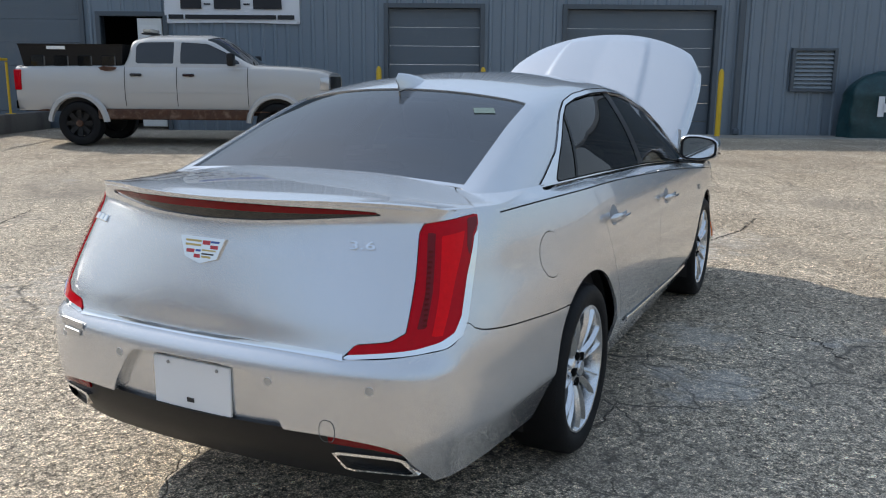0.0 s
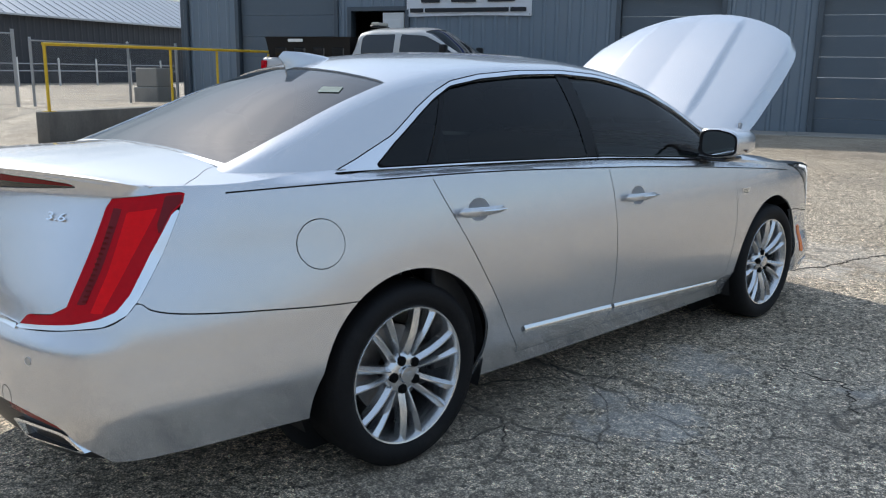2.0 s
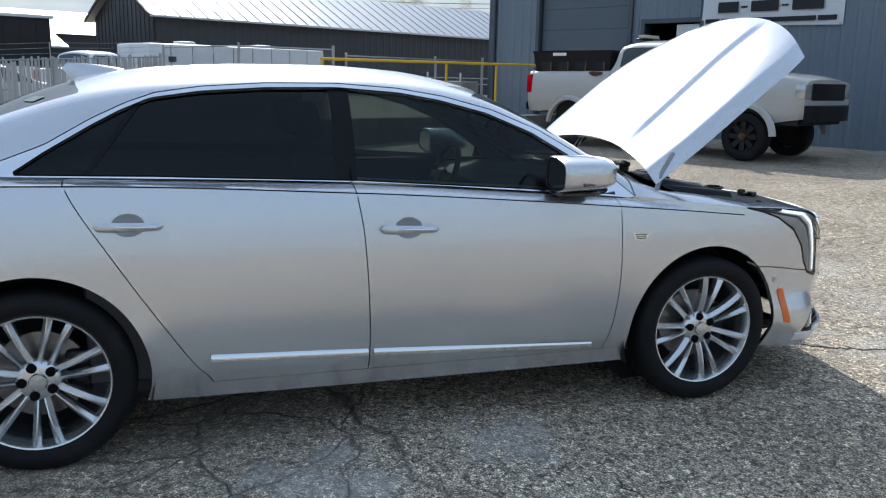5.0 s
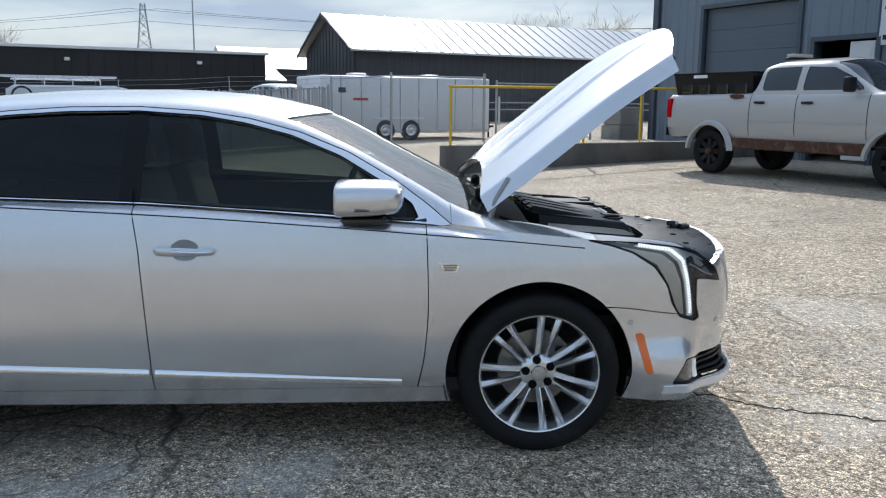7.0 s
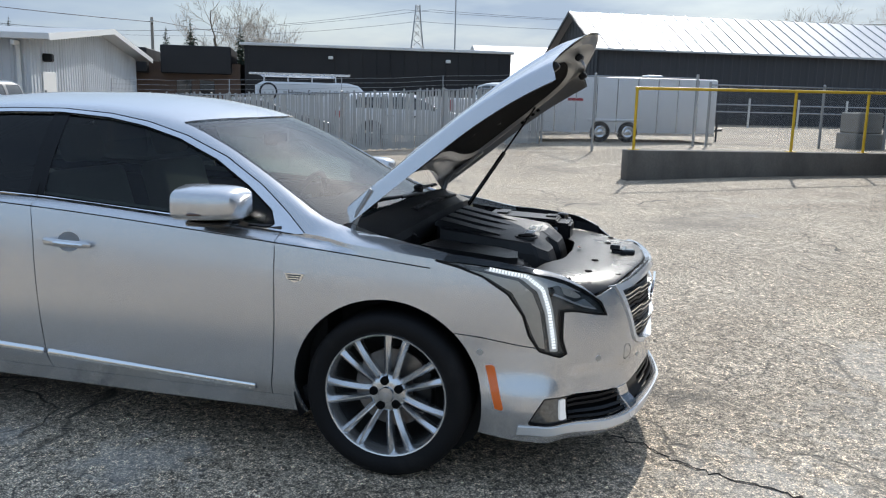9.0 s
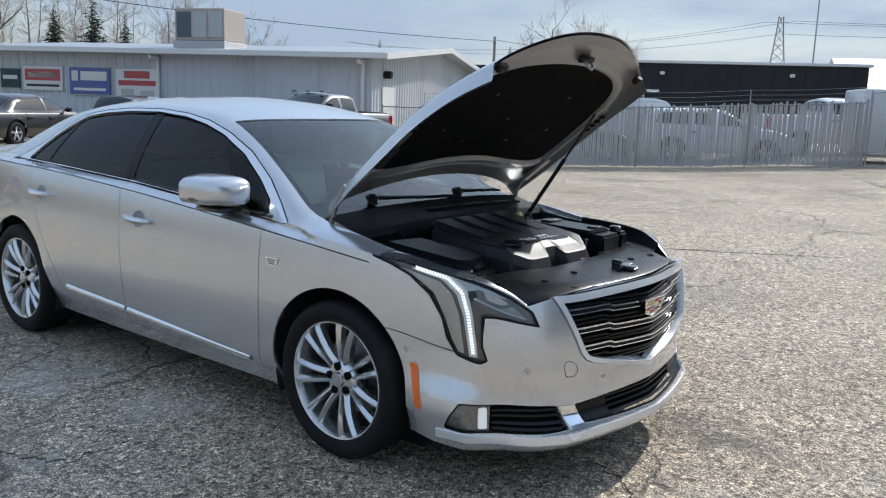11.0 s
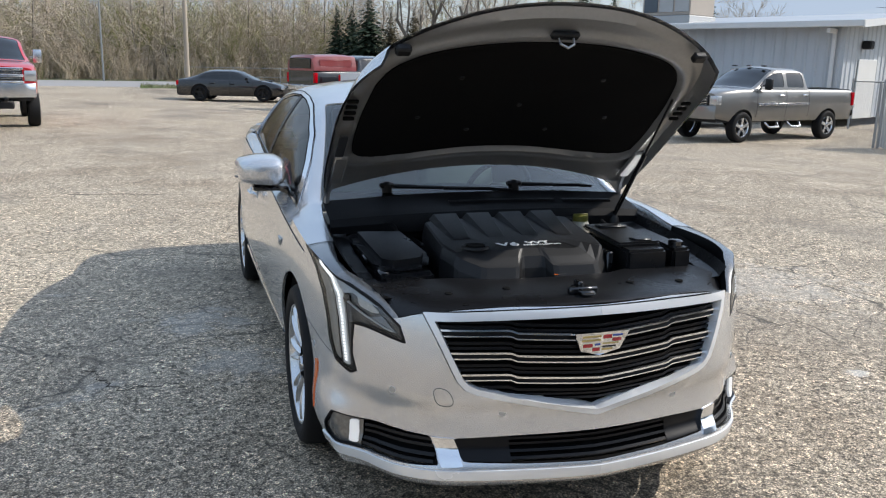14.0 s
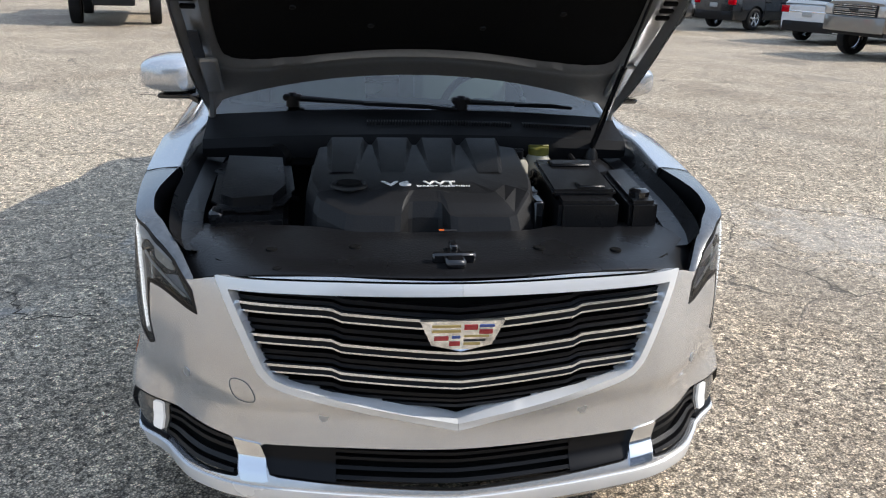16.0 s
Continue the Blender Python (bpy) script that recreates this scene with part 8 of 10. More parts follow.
# ---- car: handles, mirrors, aerial ----
def handle(y, z, s):
    h = new("door_handle")
    h.parent = CAR
    k = k_at(y)
    x = body_point(k, z)[0]
    h.matrix_basis = pose(s * x, y, z)
    rows = []
    for i in range(17):
        f = i / 16
        yy = -0.125 + 0.245 * f
        r = 0.019 * (1 - 0.25 * f) * min(1.0, math.sqrt(max(0.0, 1 - (2 * f - 1) ** 10)) + 0.05)
        c = 0.016 + 0.022 * math.sin(math.pi * min(1, max(0, f))) ** 0.6
        rows.append([(c + 0.55 * r * math.cos(a), yy, r * math.sin(a) - 0.004 * f) for a in [2 * math.pi * j / 12 for j in range(12)]])
    bm = BM()
    grid(bm, rows, loop=True)
    bm.faces.new([v for v in bm.verts][:12][::-1])
    bm.faces.new([v for v in bm.verts][-12:])
    bmesh.ops.recalc_face_normals(bm, faces=list(bm.faces))
    if s < 0:
        flip_side(bm)
    part("grip", bm, M_SILVER, h)
    bm = BM()
    tube(bm, [(0.052, -0.04, 0.003), (0.0535, 0.03, 0.0), (0.046, 0.10, -0.002)], [0.006, 0.0065, 0.004], 8)
    if s < 0:
        flip_side(bm)
    part("grip_trim", bm, M_CHROME, h)
    bm = BM()
    rows = []
    for i in range(7):
        r = 1.03 * (1 - i / 6)
        ring = []
        for a in [2 * math.pi * j / 28 for j in range(28)]:
            yy, zz = -0.004 + 0.058 * r * math.cos(a), 0.043 * r * math.sin(a)
            ring.append((body_point(k_at(y + yy), z + zz)[0] - x - 0.0115 * (1 - r * r / 1.061), yy, zz))
        rows.append(ring)
    grid(bm, rows, loop=True)
    bmesh.ops.recalc_face_normals(bm, faces=list(bm.faces))
    if s < 0:
        flip_side(bm)
    part("grip_recess", bm, M_HANDLE, h)


M_HANDLE = mat("recess_paint", (0.42, 0.43, 0.44), 0.4, 0.5, coat=0.5, var=0.05)
for sd in (1, -1):
    handle(-1.075, 0.922, sd)
    handle(-0.020, 0.880, sd)


def door_mirror(s):
    mm = new("door_mirror")
    mm.parent = CAR
    bm = BM()
    rows = []
    # from the glass side (rear) to the rounded front
    for f, (y, sc) in enumerate(((0.585, 0.93), (0.592, 1.0), (0.64, 1.0), (0.70, 0.985), (0.76, 0.95), (0.80, 0.88), (0.828, 0.76), (0.842, 0.5))):
        cx, cz = 0.960, 1.092
        ring = []
        for j in range(28):
            a = 2 * math.pi * j / 28
            ca, sa = math.cos(a), math.sin(a)
            ex = 0.114 * abs(ca) ** 0.50 * (1 if ca > 0 else -1)
            ez = 0.074 * abs(sa) ** (0.50 if sa > 0 else 0.38) * (1 if sa > 0 else -1)
            taper = 1.0 - 0.22 * (ex > 0) * abs(ex) / 0.112
            ring.append((cx + ex * sc - 0.025 * (y - 0.585), y + 0.05 * (-ex), cz + ez * sc * taper + 0.02 * (y - 0.585)))
        rows.append(ring)
    grid(bm, rows, loop=True)
    bm.faces.new([v for v in bm.verts][-28:])
    bmesh.ops.recalc_face_normals(bm, faces=list(bm.faces))
    if s < 0:
        flip_side(bm)
    part("cap", bm, M_SILVER, mm)
    bm = BM()
    ring = [(0.960 + 0.86 * (x - 0.960), y + 0.006, 1.092 + 0.86 * (z - 1.092)) for x, y, z in rows[0]]
    bm.faces.new([bm.verts.new(p) for p in ring])
    if s < 0:
        flip_side(bm)
    bm.normal_update()
    part("glass", bm, M_CHROME, mm, "silvered mirror glass")
    bm = BM()
    ring2 = [(0.960 + 0.99 * (x - 0.960), y + 0.004, 1.092 + 0.99 * (z - 1.092)) for x, y, z in rows[0]]
    grid(bm, [ring, ring2], loop=True)
    if s < 0:
        flip_side(bm)
    part("glass_edge", bm, M_BLACK, mm)
    bm = BM()      # lower half and stalk
    box(bm, 0.83, 1.00, 0.60, 0.78, 1.000, 1.022, 0.008)
    prism(bm, [(0.84, 0.66, 0.995), (0.84, 0.80, 0.985), (0.90, 0.76, 1.01), (0.90, 0.66, 1.01)], (0, 0, 0.02))
    if s < 0:
        flip_side(bm)
    part("stalk", bm, M_GLOSSBLACK, mm)
    bm = BM()
    tube(bm, [(1.075, 0.66, 1.060), (1.055, 0.735, 1.062), (1.00, 0.80, 1.066)], 0.0055, 6)
    if s < 0:
        flip_side(bm)
    part("repeater", bm, M_AMBERDARK, mm)


M_AMBERDARK = mat("smoked_repeater", (0.10, 0.05, 0.03), 0.15, coat=1.0, var=0.05)
door_mirror(1)
door_mirror(-1)

bm = BM()      # shark-fin aerial
rows = []
for i in range(13):
    f = i / 12
    y = -1.335 + 0.235 * f
    h = 0.075 * (1 - f) ** 0.8 * min(1.0, 0.72 + f * 4)
    w = 0.030 * math.sin(math.pi * min(0.98, 0.18 + 0.8 * (1 - f))) + 0.003
    z = lerp(ROOF_C, y) - 0.004
    yy = y - 0.03 * (1 - f)
    rows.append([(w, y, z), (w * 0.72, y - 0.006, z + h * 0.45), (w * 0.30, yy * 1.0, z + h * 0.9), (0, yy, z + h), (-w * 0.30, yy, z + h * 0.9), (-w * 0.72, y - 0.006, z + h * 0.45), (-w, y, z)])
grid(bm, rows)
bm.faces.new([v for v in bm.verts][:7])
bmesh.ops.recalc_face_normals(bm, faces=list(bm.faces))
part("aerial_fin", bm, M_SILVER, CAR, "silver shark-fin aerial")

# ---- car: front edge of the bay, hood underside, engine ----
def fender_top(s):
    bm = BM()
    rows = []
    for i in range(31):
        y = 1.046 + (1.64 - 1.046) * i / 30
        k = k_at(y)
        x, yy, z = body_point(k, lerp(TOP_Z, y))
        xi = hood_half(max(0.0, y - 1.165)) + 0.006 if y > 1.165 else lerp(RAIL_X, y) - 0.036
        xi = min(xi, x - 0.03)
        fl = 0.4 + 0.6 * ss((1.66 - y) / 0.3)
        pillar = sorted((px, pz) for px, _, pz in roof_row(min(y, 1.32)))
        row = []
        for j in range(11):
            f = j / 10
            xx = x - f * (x - xi)
            low = z + 0.030 * fl * f * (2 - f)
            high = lerp(pillar, xx) - 3.0 * max(0.0, xx - pillar[-1][0]) + 0.003 - 0.08 * ss((y - 1.18) / 0.12)
            row.append((xx, y, (low + high + math.sqrt((low - high) ** 2 + 0.0004 * f)) / 2 if high > low - 0.05 else low))
        zi = row[-1][2]
        rows.append(row + [(xi - 0.006, y, zi - 0.008), (xi - 0.010, y, zi - 0.05)])
    grid(bm, rows, flip=True)
    bmesh.ops.recalc_face_normals(bm, faces=list(bm.faces))
    if s < 0:
        flip_side(bm)
    part("fender_top", bm, M_SILVER, CAR)
    rows = []      # lamp top lens and its dark inner wall
    edge = [(43.5, 0.745), (49, 0.808), (57, 0.862), (64, 0.886), (72, 0.902), (80, 0.911), (86, 0.914)]
    for i in range(33):
        az = 86 - (86 - 43.5) * i / 32
        z = lerp(edge, az)
        k = min(range(190, NK), key=lambda q: abs(az_front(Vector(body_point(q, z))) - az))
        (x, y, z), (nx, ny) = body_point(k, z), RIM_N[k]
        w = 0.018 + 0.030 * ss((az - 44) / 20) + 0.05 * ss((az - 66) / 20)
        rows.append([(x, y, z), (x + nx * w * 0.5, y + ny * w * 0.5, z + 0.010), (x + nx * w, y + ny * w, z + 0.012), (x + nx * (w + 0.012), y + ny * (w + 0.012), z - 0.02), (x + nx * (w + 0.018), y + ny * (w + 0.018), z - 0.12)])
    for nm, mm, a, b in (("lamp_top", M_LAMPIN, 0, 3), ("lamp_inner_wall", M_PILLAR, 2, 5)):
        bm = BM()
        grid(bm, [r[a:b] for r in rows], flip=True)
        bmesh.ops.recalc_face_normals(bm, faces=list(bm.faces))
        if s < 0:
            flip_side(bm)
        part(nm, bm, mm, CAR)
    bm = BM()      # black channel along the fender
    rows = []
    for i in range(25):
        y = 1.10 + (2.12 - 1.10) * i / 24
        k = k_at(y)
        z = lerp(TOP_Z, y)
        xi = hood_half(max(0.0, y - 1.165)) - 0.004
        rows.append([(xi, y, z - 0.01), (xi - 0.03, y, z - 0.045), (xi - 0.085, y, z - 0.05), (xi - 0.095, y, z - 0.22)])
    grid(bm, rows, flip=True)
    bmesh.ops.recalc_face_normals(bm, faces=list(bm.faces))
    if s < 0:
        flip_side(bm)
    part("bay_channel", bm, M_BAY, CAR)


fender_top(1)
fender_top(-1)
bm = BM()
box(bm, -0.66, 0.66, 1.10, 2.02, 0.50, 0.54)
box(bm, -0.72, 0.72, 1.02, 1.10, 0.30, 0.96)
part("bay_floor", bm, M_DARK, CAR)

# hood underside


PADSHAPE = smooth_poly([(0.635, 0.285), (0.665, 0.38), (0.655, 0.66), (0.615, 0.86), (0.50, 0.955), (0.25, 1.015), (0.0, 1.03), (-0.25, 1.015), (-0.50, 0.955), (-0.615, 0.86), (-0.655, 0.66), (-0.665, 0.38), (-0.635, 0.285), (-0.45, 0.275), (0.0, 0.335), (0.45, 0.275)], 2)
g_pad = in_poly(PADSHAPE)


def under(x, y):
    """Depth of the inner panel below the skin's chord: pressed ribs round the pad."""
    t = abs(x) / 0.75
    z = 0.048 * (1 - t ** 2.3) - 0.045 * max(0, y / 1.2 - 0.55) ** 2 / 0.2
    d = g_pad(x, y)
    lip = 0.018 * ss((-d - 0.004) / 0.02) * ss((0.085 + d) / 0.05)
    return z - 0.030 - lip + 0.010 * ss((d - 0.0) / 0.02)


rows_in = []
for i in range(61):
    f = i / 60
    row = []
    for j in range(41):
        t = j / 40
        front = 1.205 - 0.215 * t ** 2.2
        back = 0.13 * (1 - t * t)
        y = 0.004 + back + f * (front - back)
        x = (hood_half(f * 1.06) - 0.008) * t
        z = under(x, y)
        edge = max(ss((t - 0.955) / 0.045), ss((f - 0.965) / 0.035), ss((0.012 - f) / 0.012))
        top = 0.052 * (1 - t ** 2.3) - 0.045 * max(0, f - 0.55) ** 2 / 0.2 - 0.014 * max(0.0, (t - 0.80) / 0.20) ** 2 - 0.044 * ss((t - 0.945) / 0.055) - 0.006
        row.append((x, y, z + (top - z) * edge))
    rows_in.append(row)
bm = mirrored(skin(BM(), rows_in))
bmesh.ops.recalc_face_normals(bm, faces=list(bm.faces))
bmesh.ops.remove_doubles(bm, verts=list(bm.verts), dist=0.0003)
part("hood_inner_panel", bm, M_HOODIN, HOOD, "grey pressed inner panel of the hood")
rows_pad = [[(x, y, under(x, y) - 0.006 - 0.010 * ss(g_pad(x, y) / 0.03)) for x, y, z in r] for r in rows_in]
bm = mirrored(skin(BM(), rows_pad, [lambda p: g_pad(p.x, p.y)]))
bmesh.ops.reverse_faces(bm, faces=list(bm.faces))
rim(bm, 0.012)
part("hood_insulation_pad", bm, M_PAD, HOOD, "black felt insulation pad")
for x, y in ((0.30, 0.80), (-0.30, 0.80), (0.0, 0.62), (0.42, 0.55), (-0.42, 0.55), (0.18, 0.45), (-0.18, 0.45)):
    bm = BM()
    spin(bm, [(0, 0.011), (-0.004, 0.009), (-0.005, 0.001)], 12, 'Z', Matrix.Translation((x, y, under(x, y) - 0.016)))
    part("pad_clip", bm, M_BLACK, HOOD)
for sd in (1, -1):
    bm = BM()
    box(bm, sd * 0.59 - 0.028, sd * 0.59 + 0.028, 1.005, 1.045, under(0.59, 1.02) - 0.045, under(0.59, 1.02) - 0.012, 0.008)
    part("hood_buffer", bm, M_BLACK, HOOD)
    for q in range(4):
        bm = BM()
        box(bm, sd * 0.715 - 0.022, sd * 0.715 + 0.022, 0.60 + 0.036 * q, 0.616 + 0.036 * q, under(0.715, 0.65) - 0.022, under(0.715, 0.65) - 0.010, 0.003)
        part("hood_slot", bm, M_SHUT, HOOD)
    bm = BM()      # hinge arm
    tube(bm, [(sd * 0.715, 0.16, -0.01), (sd * 0.722, 0.06, -0.045), (sd * 0.728, -0.02, -0.10)], [0.014, 0.013, 0.012], 6)
    part("hinge_arm", bm, M_HOODIN, HOOD)
    bm = BM()
    box(bm, sd * 0.70 - 0.03, sd * 0.70 + 0.03, 0.13, 0.33, -0.052, -0.030, 0.008)
    part("hinge_plate", bm, M_HOODIN, HOOD)
bm = BM()
box(bm, -0.055, 0.055, 1.078, 1.112, under(0, 1.1) - 0.030, under(0, 1.1) - 0.004, 0.008)
part("latch_plate", bm, M_BLACK, HOOD)
bm = BM()
z = under(0, 1.1)
tube(bm, [(-0.03, 1.095, z - 0.02), (-0.026, 1.092, z - 0.055), (0, 1.088, z - 0.068), (0.026, 1.092, z - 0.055), (0.03, 1.095, z - 0.02)], 0.005, 8)
part("latch_loop", bm, M_GALV, HOOD)
bm = BM()
box(bm, 0.700, 0.735, 0.36, 0.50, under(0.71, 0.43) - 0.024, under(0.71, 0.43) - 0.016, 0.002)
part("hood_label", bm, M_INK, HOOD)

# gas strut from the left inner fender to the hood
sp0 = Vector((-0.615, 1.385, 0.93))
sp1 = Vector(HOOD.matrix_basis @ Vector((-0.655, 0.72, -0.03)))
bm = BM()
d = sp1 - sp0
tube(bm, [sp0, sp0 + d * 0.56], 0.0115, 12)
st = part("strut_body", bm, M_GLOSSBLACK, CAR, "black gas strut holding the hood up")
bm = BM()
tube(bm, [sp0 + d * 0.56, sp1], 0.0055, 10)
part("strut_rod", bm, M_BAY, st)
bm = BM()
spin(bm, [(-0.05, 0.032), (-0.01, 0.026), (0.02, 0.014)], 16, 'Z', Matrix.Translation(sp0))
part("strut_mount", bm, M_BAY, CAR)

# cowl, wipers
bm = BM()
rows = []
for i in range(33):
    x = -0.74 + 1.48 * i / 32
    b = 0.10 * (x / 0.74) ** 2
    rows.append([(x, 1.255 - 0.42 * b, 1.045 - 0.3 * b), (x, 1.27 - 0.2 * b, 1.025 - 0.25 * b), (x, 1.35 - 0.2 * b, 1.000 - 0.25 * b), (x, 1.40 - 0.2 * b, 0.985 - 0.25 * b), (x, 1.415 - 0.2 * b, 0.95 - 0.2 * b), (x, 1.405 - 0.2 * b, 0.90)])
grid(bm, rows, flip=True)
bmesh.ops.recalc_face_normals(bm, faces=list(bm.faces))
part("cowl_panel", bm, M_COWL, CAR, "black plastic cowl under the windscreen")
for a, b in ((-0.33, 0.19), (-0.63, -0.37)):
    bm = BM()
    n = int((b - a) / 0.010)
    for q in range(n):
        x = a + (b - a) * q / n
        zz = 1.012 - 0.025 * (x / 0.74) ** 2
        box(bm, x, x + 0.004, 1.285 - 0.02 * (x / 0.74) ** 2, 1.335 - 0.02 * (x / 0.74) ** 2, zz - 0.008, zz + 0.005)
    tagged(part("cowl_grille", bm, M_BLACK, CAR, smooth=False), kind="stuff")


def wiper(px, py, pz, tip, mid):
    bm = BM()
    tube(bm, [(px, py, pz), mid, tip], [0.012, 0.008, 0.006], 8)
    w = part("wiper_arm", bm, M_PILLAR, CAR)
    bm = BM()
    spin(bm, [(-0.03, 0.024), (0.008, 0.024), (0.020, 0.012)], 14, 'Z', Matrix.Translation((px, py, pz)))
    box(bm, px - 0.035, px + 0.035, py - 0.02, py + 0.02, pz - 0.01, pz + 0.015, 0.008)
    part("wiper_pivot", bm, M_PILLAR, w)
    bm = BM()
    d = Vector(tip) - Vector(mid)
    a = Vector(tip) - d * 0.9
    c = Vector(tip) + d * 0.5
    tube(bm, [a + Vector((0, 0.012, -0.002)), Vector(tip) + Vector((0, 0.010, 0.0)), c + Vector((0, 0.012, -0.006))], [0.007, 0.009, 0.006], 6)
    part("wiper_blade", bm, M_PILLAR, w)


wiper(0.445, 1.200, 1.075, (-0.02, 1.255, 1.060), (0.22, 1.245, 1.068))
wiper(-0.160, 1.235, 1.075, (-0.50, 1.215, 1.060), (-0.34, 1.240, 1.068))

# radiator cover
FRONTZ = [(0, 0.829), (0.40, 0.822), (0.52, 0.806), (0.60, 0.788), (0.66, 0.766), (0.70, 0.755)]
bm = BM()
rows = []
for i in range(41):
    x = -0.70 + 1.40 * i / 40
    k = min(range(236, NK + 1), key=lambda q: abs(body_point(q, 0.84)[0] - abs(x)))
    yf = body_point(k, 0.846)[1] - 0.012
    a = abs(x)
    yb = lerp([(0, 2.045), (0.22, 2.03), (0.36, 1.965), (0.66, 1.90), (0.70, 1.86)], a)
    yf = max(yf, yb + 0.05)
    zc = 0.838 - 0.014 * (a / 0.65) ** 2
    rows.append([(x, yb, zc - 0.05), (x, yb + 0.006, zc), (x, yb + (yf - yb) * 0.35, zc + 0.006), (x, yb + (yf - yb) * 0.7, zc), (x, yf - 0.01, lerp(FRONTZ, a) + 0.006), (x, yf, lerp(FRONTZ, a))])
grid(bm, rows, flip=True)
bmesh.ops.recalc_face_normals(bm, faces=list(bm.faces))
rc = part("radiator_cover", bm, M_BAY, CAR, "black plastic radiator cover with push clips")
for x, y in ((0.463, 2.165), (0.249, 2.175), (-0.236, 2.20), (-0.446, 2.20), (0.439, 2.285), (0.204, 2.345), (-0.17, 2.355), (-0.393, 2.300), (0.584, 1.985), (-0.59, 2.02)):
    bm = BM()
    spin(bm, [(0, 0.016), (0.005, 0.014), (0.006, 0.008), (0.003, 0.002)], 14, 'Z', Matrix.Translation((x, y, 0.842 - 0.022 * (abs(x) / 0.65) ** 2 - 0.018 * ss((y - 2.2) / 0.15))))
    part("push_clip", bm, M_SHUT, rc)
bm = BM()
box(bm, -0.050, 0.060, 2.275, 2.30, 0.835, 0.862, 0.005)
box(bm, -0.020, 0.030, 2.235, 2.340, 0.835, 0.858, 0.006)
box(bm, -0.008, 0.012, 2.225, 2.27, 0.850, 0.874, 0.004)
part("hood_latch", bm, M_GLOSSBLACK, CAR)
bm = BM()
box(bm, -0.032, 0.018, 2.075, 2.090, 0.8525, 0.8545)
part("warning_label", bm, M_INK, rc)
bm = BM()
box(bm, 0.004, 0.018, 2.076, 2.089, 0.8548, 0.8556)
part("warning_mark", bm, M_AMBER, rc)


# engine cover
def lidz(y):
    return 0.962 - 0.10 * (y - 1.45) - 0.60 * max(0.0, y - 1.90)


def engine():
    e = new("engine_cover")
    e.parent = CAR
    bm = BM()
    top = chamfered([(0.345, 1.46, 0), (0.372, 1.79, 0), (0.345, 1.915, 0), (0.255, 1.965, 0), (0.115, 1.97, 0), (0.085, 1.925, 0), (-0.005, 1.925, 0), (-0.03, 1.972, 0), (-0.215, 1.975, 0), (-0.275, 1.895, 0), (-0.295, 1.79, 0), (-0.312, 1.46, 0)])
    rows = []
    for dz, s, dy in ((-0.16, 1.07, 0.02), (-0.05, 1.045, 0.008), (-0.006, 1.012, 0.0), (0.0, 0.99, -0.002)):
        rows.append([(0.03 + (x - 0.03) * s, 1.67 + (y - 1.67) * s + dy, lidz(y) + dz) for x, y, _ in top])
    grid(bm, rows, loop=True)
    c = rows[-1]
    # lid with a gentle crown
    cen = (0.03, 1.67, 0.945)
    ringv = [v for v in bm.verts][-len(c):]
    prev = ringv
    for s in (0.9, 0.8, 0.55, 0.3):
        nv = []
        for x, y, z in c:
            zz = lidz(1.67 + (y - 1.67) * s) + 0.006 * (1 - s * s)
            nv.append(bm.verts.new((0.03 + (x - 0.03) * s, 1.67 + (y - 1.67) * s, zz)))
        for k in range(len(nv)):
            bm.faces.new((prev[k], prev[(k + 1) % len(nv)], nv[(k + 1) % len(nv)], nv[k]))
        prev = nv
    bm.faces.new(prev)
    bmesh.ops.recalc_face_normals(bm, faces=list(bm.faces))
    part("cover_shell", bm, M_ENGINE, e, smooth=False)
    lid = lambda x, y: lidz(y) + 0.006
    for i in range(4):      # raised fluted ribs
        cx = 0.255 - 0.150 * i
        bm = BM()
        rows = []
        for f in (0.0, 0.06, 0.35, 0.75, 1.0):
            y = 1.455 + 0.30 * f
            w = 0.052 - 0.020 * f
            h = 0.024 * (1 - f) * min(1.0, 0.4 + f * 10)
            z = lid(cx, y)
            sl = 0.02 * f
            rows.append([(cx - w - 0.016 + sl, y, z - 0.006), (cx - w + sl, y, z + h), (cx + w + sl, y, z + h), (cx + w + 0.016 + sl, y, z - 0.006)])
        grid(bm, rows, flip=True)
        bmesh.ops.recalc_face_normals(bm, faces=list(bm.faces))
        part("cover_rib", bm, M_ENGINE, e, smooth=False)
    bm = BM()
    spin(bm, [(-0.03, 0.036), (0.008, 0.040), (0.012, 0.047), (0.010, 0.052), (0.002, 0.054)], 28, 'Z', Matrix.Translation((0.258, 1.865, lid(0.26, 1.865) - 0.006)))
    part("oil_filler_ring", bm, M_ENGINE, e)
    bm = BM()
    spin(bm, [(0.0, 0.036), (0.013, 0.034), (0.015, 0.01)], 20, 'Z', Matrix.Translation((0.258, 1.865, lid(0.26, 1.865) - 0.004)))
    part("oil_filler_cap", bm, M_SHUT, e)
    tilt = -13
    mm = pose(0.118, 1.865, lid(0.05, 1.865) + 0.003, 0, 0, 180) @ pose(0, 0, 0, 3)
    part("lettering", text_mesh("V6", 0.058, 0.0015, squeeze=1.35, bold=0.001), M_WHITE, e, "raised pale engine lettering", smooth=False, m=mm)
    part("lettering", text_mesh("VVT", 0.042, 0.0015, squeeze=1.25, bold=0.0008), M_WHITE, e, "raised pale engine lettering", smooth=False, m=mm @ pose(0.128, 0.008, 0))
    part("lettering", text_mesh("DIRECT INJECTION", 0.016, 0.001, squeeze=1.15), M_WHITE, e, smooth=False, m=mm @ pose(0.135, -0.022, 0))
    # airbox
    a = new("air_box")
    a.parent = CAR
    bm = BM()
